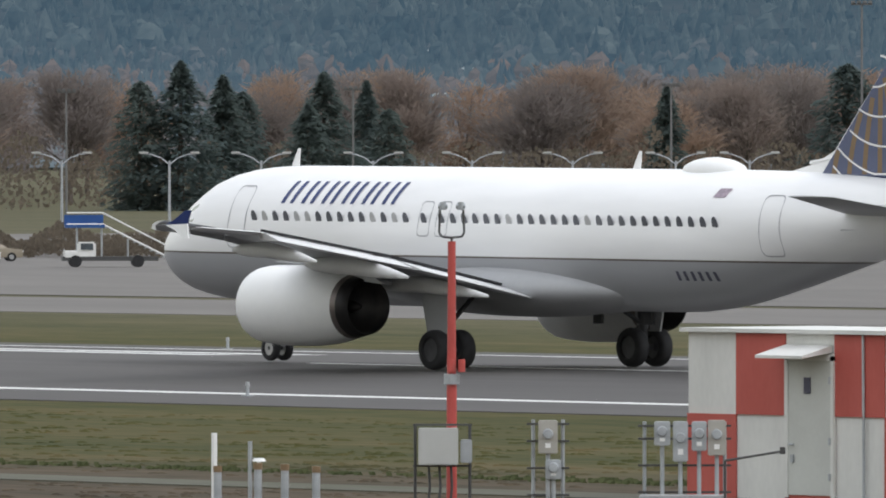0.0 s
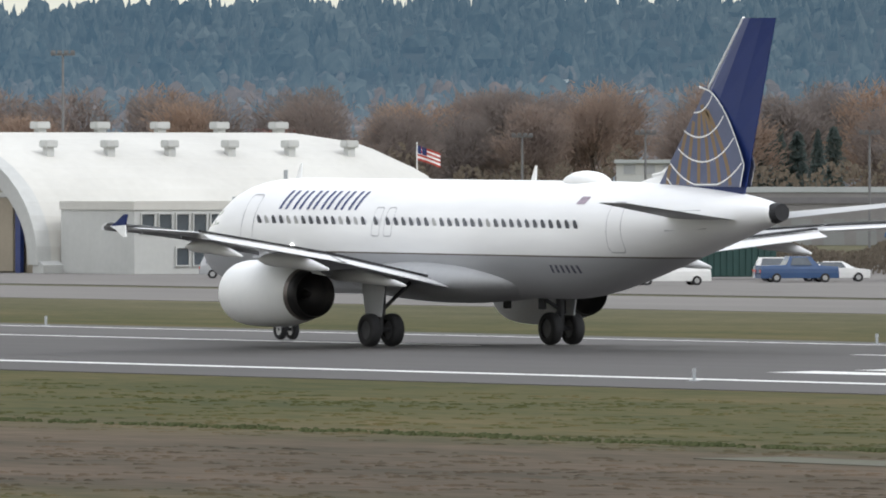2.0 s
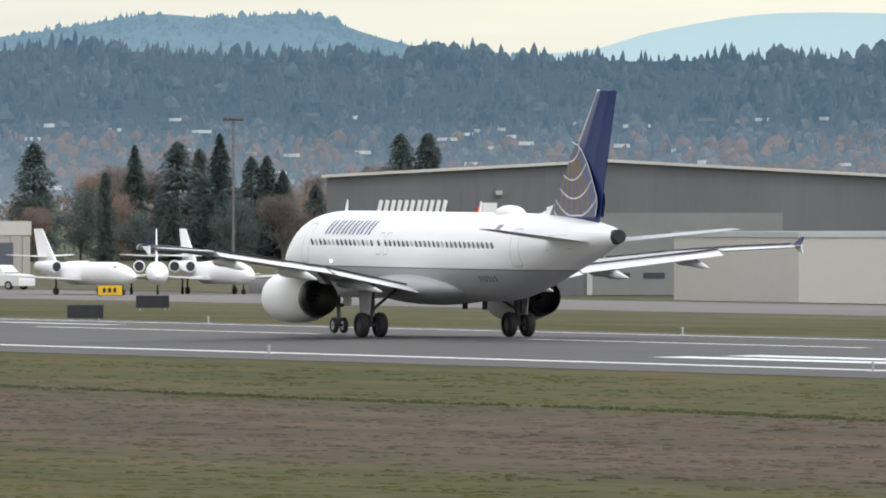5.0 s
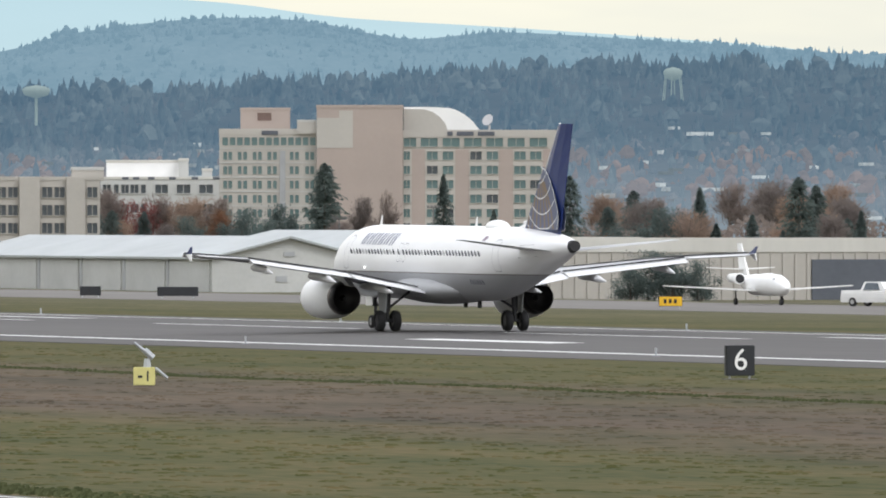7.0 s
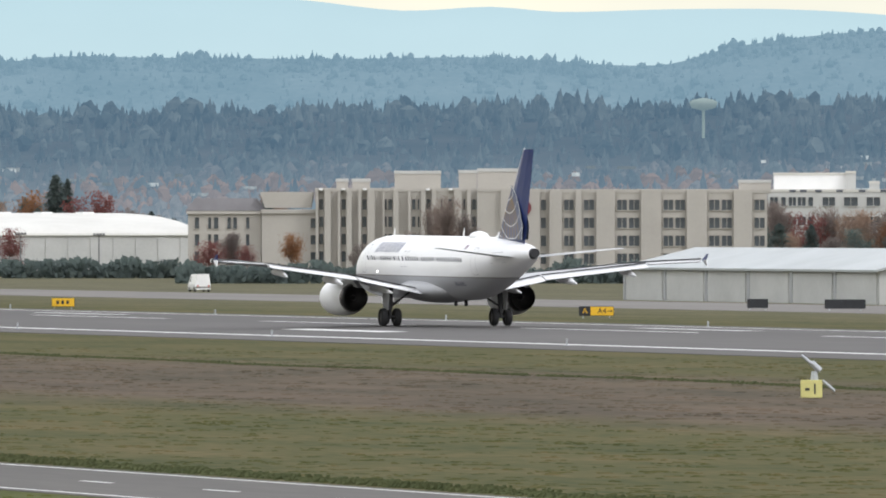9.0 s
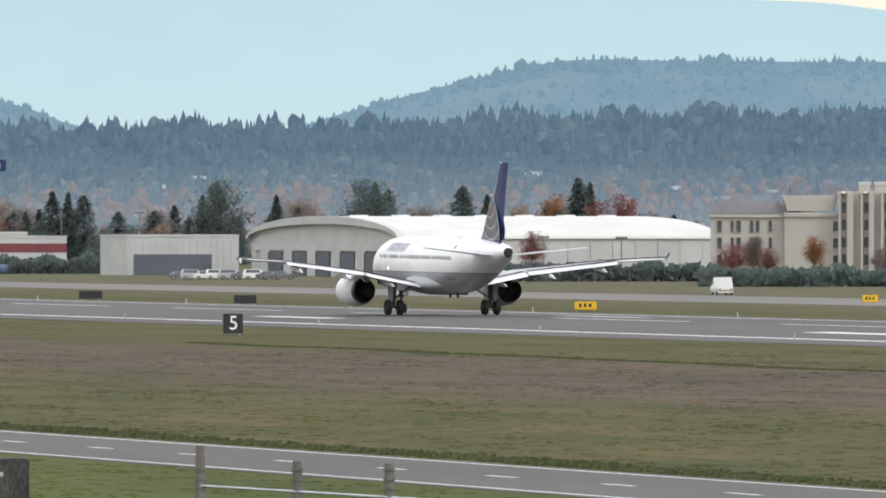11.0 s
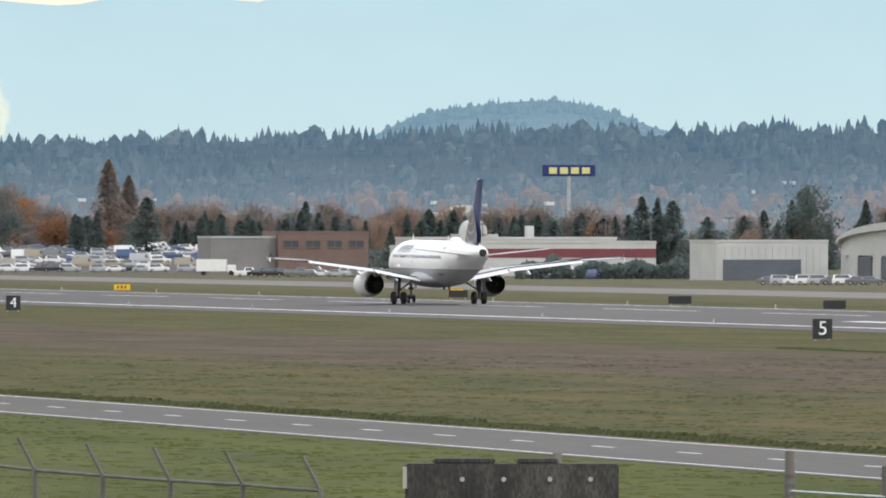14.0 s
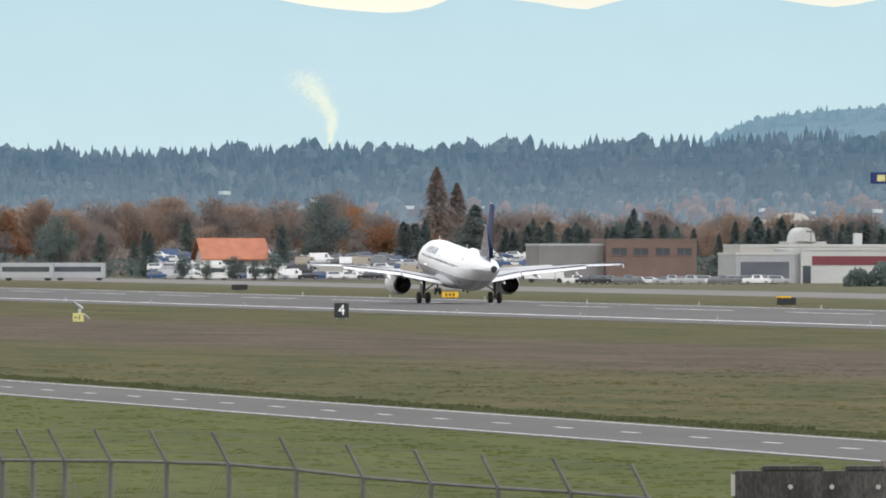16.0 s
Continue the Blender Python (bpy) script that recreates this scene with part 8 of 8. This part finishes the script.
# ---- small business jets ----
def small_jet(m, label):
    t = thing("business_jet", m, label, "small jet", "parked business jets")
    prof = [(0, 0.03, 1.25), (0.5, 0.4, 1.3), (1.4, 0.68, 1.38), (2.6, 0.8, 1.5), (8.5, 0.8, 1.5), (11, 0.5, 1.68), (13.2, 0.12, 1.9)]
    bm = B()
    loft(bm, [[(r * math.cos(j * math.tau / 20), -6 + s, z + r * math.sin(j * math.tau / 20)) for j in range(20)] for s, r, z in prof])
    part("fuselage", bm, "white", t, smooth=True)
    bm = B()
    for s in (-1, 1):
        loft(bm, [[(s * 0.5, 0.0, 1.0), (s * 0.5, 2.4, 1.0), (s * 0.5, 2.4, 1.12), (s * 0.5, 0.0, 1.15)], [(s * 7.3, 1.4, 1.4), (s * 7.3, 2.3, 1.4), (s * 7.3, 2.3, 1.45), (s * 7.3, 1.4, 1.46)]])
    part("wing", bm, "white", t)
    bm = B()
    loft(bm, [[(-0.08, 4.2, 2.0), (0.08, 4.2, 2.0), (0.08, 6.6, 2.0), (-0.08, 6.6, 2.0)], [(-0.03, 6.3, 4.6), (0.03, 6.3, 4.6), (0.03, 7.4, 4.6), (-0.03, 7.4, 4.6)]])
    part("fin", bm, "white", t)
    bm = B()
    for s in (-1, 1):
        loft(bm, [[(0, 5.6, 2.6), (0, 6.9, 2.6), (0, 6.9, 2.7), (0, 5.6, 2.7)], [(s * 2.6, 6.2, 2.75), (s * 2.6, 7.0, 2.75), (s * 2.6, 7.0, 2.8), (s * 2.6, 6.2, 2.8)]])
    part("tailplane", bm, "white", t)
    for s in (-1, 1):
        bm = B()
        tube(bm, (s * 1.25, 2.4, 1.95), (s * 1.25, 4.9, 2.0), 0.42, 0.32, n=16)
        part("engine", bm, "white", t, smooth=True)
        bm = B()
        tube(bm, (s * 1.25, 2.37, 1.95), (s * 1.25, 2.5, 1.95), 0.34, n=16)
        part("intake", bm, "dark", t)
        bm = B()
        tube(bm, (s * 1.8, 1.6, 0), (s * 1.8, 1.6, 1.1), 0.06)
        tube(bm, (s * 1.8 - 0.1, 1.6, 0.25), (s * 1.8 + 0.1, 1.6, 0.25), 0.25, n=12)
        part("wheel", bm, "dark", t)
    bm = B()
    tube(bm, (0, -4.3, 0), (0, -4.3, 0.9), 0.05)
    tube(bm, (-0.08, -4.3, 0.2), (0.08, -4.3, 0.2), 0.2, n=12)
    part("wheel", bm, "dark", t)
    bm = B()
    box(bm, -0.55, 0.55, -4.25, -3.75, 1.72, 2.0, 0.05)
    part("windscreen", bm, "glass", t)
    return t


j0 = small_jet(on_ground(21.2, 962, -5), "small white business jet parked by the workshop")
for b, d, turn in ((22.12, 900, 10), (22.42, 905, -22), (22.7, 905, 0)):
    copy_thing(j0, on_ground(b, d, turn))
# fuel bowsers by the dark hangar
for b, d, turn in ((24.1, 850, 60),):
    bm = B()
    box(bm, -0.7, 0.7, 0, 1.7, 0.35, 1.05, 0.08)
    for y in (0.4, 1.3):
        tube(bm, (-0.8, y, 0.3), (0.8, y, 0.3), 0.3, n=12)
    tagged(part("ground_tug", bm, "yellow"), "yellow ground tug before the dark hangar", "tug").matrix_basis = on_ground(b, d, turn)


# ---- gantry, shed and containers by the field gate ----
gn = thing("sign_gantry", far_up(37.05, 720, -37), "white steel gantry with a sign panel", "gantry")
for x in (-4.4, 4.4):
    bm = B()
    box(bm, x - 0.22, x + 0.22, -0.22, 0.22, 0, 5.4)
    part("leg", bm, "white", gn)
bm = B()
box(bm, -4.7, 4.7, -0.25, 0.25, 4.9, 5.45)
part("beam", bm, "white", gn)
bm = B()
box(bm, -3.2, 3.2, -0.1, 0.1, 5.45, 5.85)
part("sign_panel", bm, "offwhite", gn)
sd = gable("gate_shed", 406.3, 410.6, 596, 600, 2.3, 3.5, "x", "grey", "blueroof", "small grey shed with a blue metal roof", 0.35, "shed")
slot(sd, "door", "W", 0.5, 1.35, 0, 2.0, "bluepaint")
bm = B()
box(bm, 0, 6.2, 0, 2.4, 0.15, 2.0, 0.03)
for k in range(14):
    box(bm, 0.2 + 0.43 * k, 0.36 + 0.43 * k, -0.05, 0.0, 0.25, 1.9)
tagged(part("shipping_container", bm, "greenpaint"), "dark green steel container beyond the taxiway", "container").matrix_basis = far_up(33.18, 730, 0)
bm = B()
tube(bm, (0, 0, 0), (0, 0, 4.3), 0.09)
path(bm, [(0, 0, 4.2), (-1.0, 0, 4.7), (-2.8, 0, 4.95), (-5.2, 0, 5.0)], 0.06)
tagged(part("signal_arm", bm, "galv"), "grey road signal mast with a long arm", "signal mast").matrix_basis = far_up(36.0, 720, -36)
fb = thing("far_depot", beyond(Matrix.Translation(polar(33.15, 1205, GZ)) @ Matrix.Rotation(radians(-33.15), 4, "Z")), "long white depot with grey louvres behind the field", "building")
bm = B()
box(bm, -5.9, 5.9, 0, 8, 0, 6.3)
part("wall", bm, "offwhite", fb)
bm = B()
box(bm, -6.1, 6.1, -0.3, 8.2, 6.3, 6.65)
part("roof", bm, "roof_grey", fb)
for k in range(6):
    bm = B()
    box(bm, -5.2 + 1.85 * k, -4.1 + 1.85 * k, -0.06, 0.02, 5.3, 6.2)
    part("louvre", bm, "grey", fb)
block("gate_office", 405, 424, 700, 715, 3.6, "offwhite", "roof_grey", "low white office behind parked cars")
# ---- steam over a far chimney: fine drops, thick at the stack and thinning out ----
# cream emission in the drops stands for daylight on the steam
M["steam"] = mat_far("steam_white", (0.06, 0.06, 0.06), (0.1, 0.1, 0.1), (0.62, 0.66, 0.53), 0.01)
rng = random.Random(6)
c0 = polar(9.85, 4250, EYE_Z + 4250 * 0.0070)
side_way = Vector((math.cos(radians(-9.85)), math.sin(radians(-9.85)), 0))
vs, fs = [], []
for k in range(8000):
    u = rng.random() ** 0.75
    wide = 0.4 + 4.4 * u
    drift = -1.6 * u + 1.6 * math.sin(u * 3.2) - 13.0 * max(0, u - 0.35) ** 1.3
    lump = 1 + 0.8 * noise.noise((u * 7, drift * 0.3, 2.0))
    c = c0 + side_way * (drift + rng.gauss(0, wide * 0.45) * lump) + Vector((0, rng.uniform(-2, 2), 0.3 + 23 * u ** 0.9 + rng.gauss(0, wide * 0.4)))
    r = rng.uniform(0.05, 0.11)
    i = len(vs)
    q = Euler((rng.random() * 6, rng.random() * 6, rng.random() * 6)).to_matrix()
    vs += [c + q @ Vector(v) * r for v in ((1, 1, 1), (1, -1, -1), (-1, 1, -1), (-1, -1, 1))]
    fs += [(i, i + 1, i + 2), (i, i + 3, i + 1), (i, i + 2, i + 3), (i + 1, i + 3, i + 2)]
me = bpy.data.meshes.new("steam_plume")
me.from_pydata(vs, [], fs)
me.materials.append(M["steam"])
tagged(new("steam_plume", me), "pale steam plume rising from a distant stack", "steam plume", kind="stuff")

# ---- rough grass and weeds ----
M["weed"] = material("coarse_weeds", [(0.3, (0.035, 0.045, 0.02)), (0.7, (0.08, 0.085, 0.04))], scale=0.5, rough=0.95, fine=0.5, spec=0.05)
M["drygrass"] = material("dry_grass_tufts", [(0.3, (0.075, 0.075, 0.035)), (0.7, (0.14, 0.125, 0.07))], scale=0.5, rough=0.95, fine=0.5, spec=0.05)


def tufts(name, mat, spots, label, cat):
    """Blades in clumps; spots: (x, y, height, spread)."""
    rng = random.Random(len(name))
    vs, fs = [], []
    for x, y, h, s in spots:
        for k in range(7):
            a, r = rng.random() * math.tau, s * rng.random()
            px, py = x + r * math.cos(a), y + r * math.sin(a) * 2
            hh, w = h * rng.uniform(0.5, 1.1), s * rng.uniform(0.1, 0.3)
            lean = rng.uniform(-0.4, 0.4) * hh
            i = len(vs)
            vs += [(px - w, py, GZ - 0.03), (px + w, py, GZ - 0.03), (px + lean + w * 0.4, py, GZ + hh), (px + lean - w * 0.4, py + 0.1, GZ + hh * 0.9)]
            fs.append((i, i + 1, i + 2, i + 3))
    me = bpy.data.meshes.new(name)
    me.from_pydata(vs, [], fs)
    me.materials.append(M[mat])
    tagged(new(name, me), label, cat, kind="stuff")


rng = random.Random(31)
tufts("verge_grass", "weed", [(ROAD(y) + 6.0 + abs(rng.gauss(0, 0.8)), y, rng.uniform(0.06, 0.24) * (0.4 + 0.8 * abs(noise.noise((y * 0.05, 0, 0)))), 0.5) for y in [rng.uniform(250, 900) for k in range(3800)]], "coarse grass along the road's verge", "grass")
tufts("ditch_grass", "weed", [(172 + 0.014 * (y - 230) + 2.0 * noise.noise((y * 0.03, 0, 0)) + abs(rng.gauss(0, 0.5)), y, rng.uniform(0.02, 0.09), 0.4) for y in [rng.uniform(170, 760) for k in range(1900)]], "dark line of coarse grass along a ditch", "grass")


def turf(count, seed):
    """Low broad clumps all over the field, closest where the camera looks down on it."""
    rng = random.Random(seed)
    vs, fs = [], []
    for k in range(count):
        d = 170 + 560 * rng.random() ** 1.7
        b = rng.uniform(7.5, 43)
        p = polar(b, d)
        if not 30 < p.x < 206 or abs(p.x - ROAD(p.y)) < 5.8 or (abs(p.x - 166) < 2.4 and p.y < 300):
            continue
        lush = noise.noise((p.x * 0.12, p.y * 0.03, 4.0))
        h, s = rng.uniform(0.006, 0.022) * (1 + 1.1 * lush), rng.uniform(0.1, 0.4)
        for j in range(4):
            x, y = p.x + rng.gauss(0, s), p.y + rng.gauss(0, s)
            w, hh, lean = rng.uniform(0.06, 0.2), h * rng.uniform(0.6, 1.3), rng.gauss(0, 0.04)
            i = len(vs)
            vs += [(x - w, y + w * 0.4, GZ - 0.03), (x + w, y - w * 0.4, GZ - 0.03), (x + lean + w * 0.3, y + 0.12, GZ + hh), (x + lean - w * 0.5, y + 0.12, GZ + hh * 0.8)]
            fs.append((i, i + 1, i + 2, i + 3))
    me = bpy.data.meshes.new("turf")
    me.from_pydata(vs, [], fs)
    me.materials.append(M["field"])
    tagged(new("turf", me), "low uneven clumps of field grass", "grass", kind="stuff")


turf(30000, 77)


# ---- what moves ----
def motions():
    """The airliner's take-off run: it gathers speed along the centre line and lifts its nose at the end."""
    # small departures from the even run, second by second
    drift = [(0.0, 0.23), (0.2, 0.37), (0.5, 0.51), (0.7, 0.53), (1.0, 0.59), (1.2, 0.62), (1.5, 0.67), (1.8, -1.08), (2.0, -1.12), (2.5, -1.35), (2.8, -1.54), (3.0, -1.71), (5.3, 1.70), (5.5, 1.61), (7.0, 0.68), (9.0, 0.23), (10.2, 0.51), (12.5, -1.64), (14.5, -1.05), (16.0, 1.23)]
    rows = []
    for t in sorted({0.5 * k for k in range(33)} | {a for a, b in drift}):
        u = t - 8
        y = -0.01444 * u**3 + 1.02264 * u * u + 65.35 * u + 756.83 - 17.71
        y += next(a + (b - a) * (t - t0) / (t1 - t0) for (t0, a), (t1, b) in zip(drift, drift[1:]) if t0 <= t <= t1)
        up = 0.25 if t < 14.6 else 0.25 + 3.45 * ((t - 14.6) / 1.4) ** 1.3
        rows.append((t, pose(RX, y, 0.0, up, 0, 0)))
    walk(jet, rows)


motions()
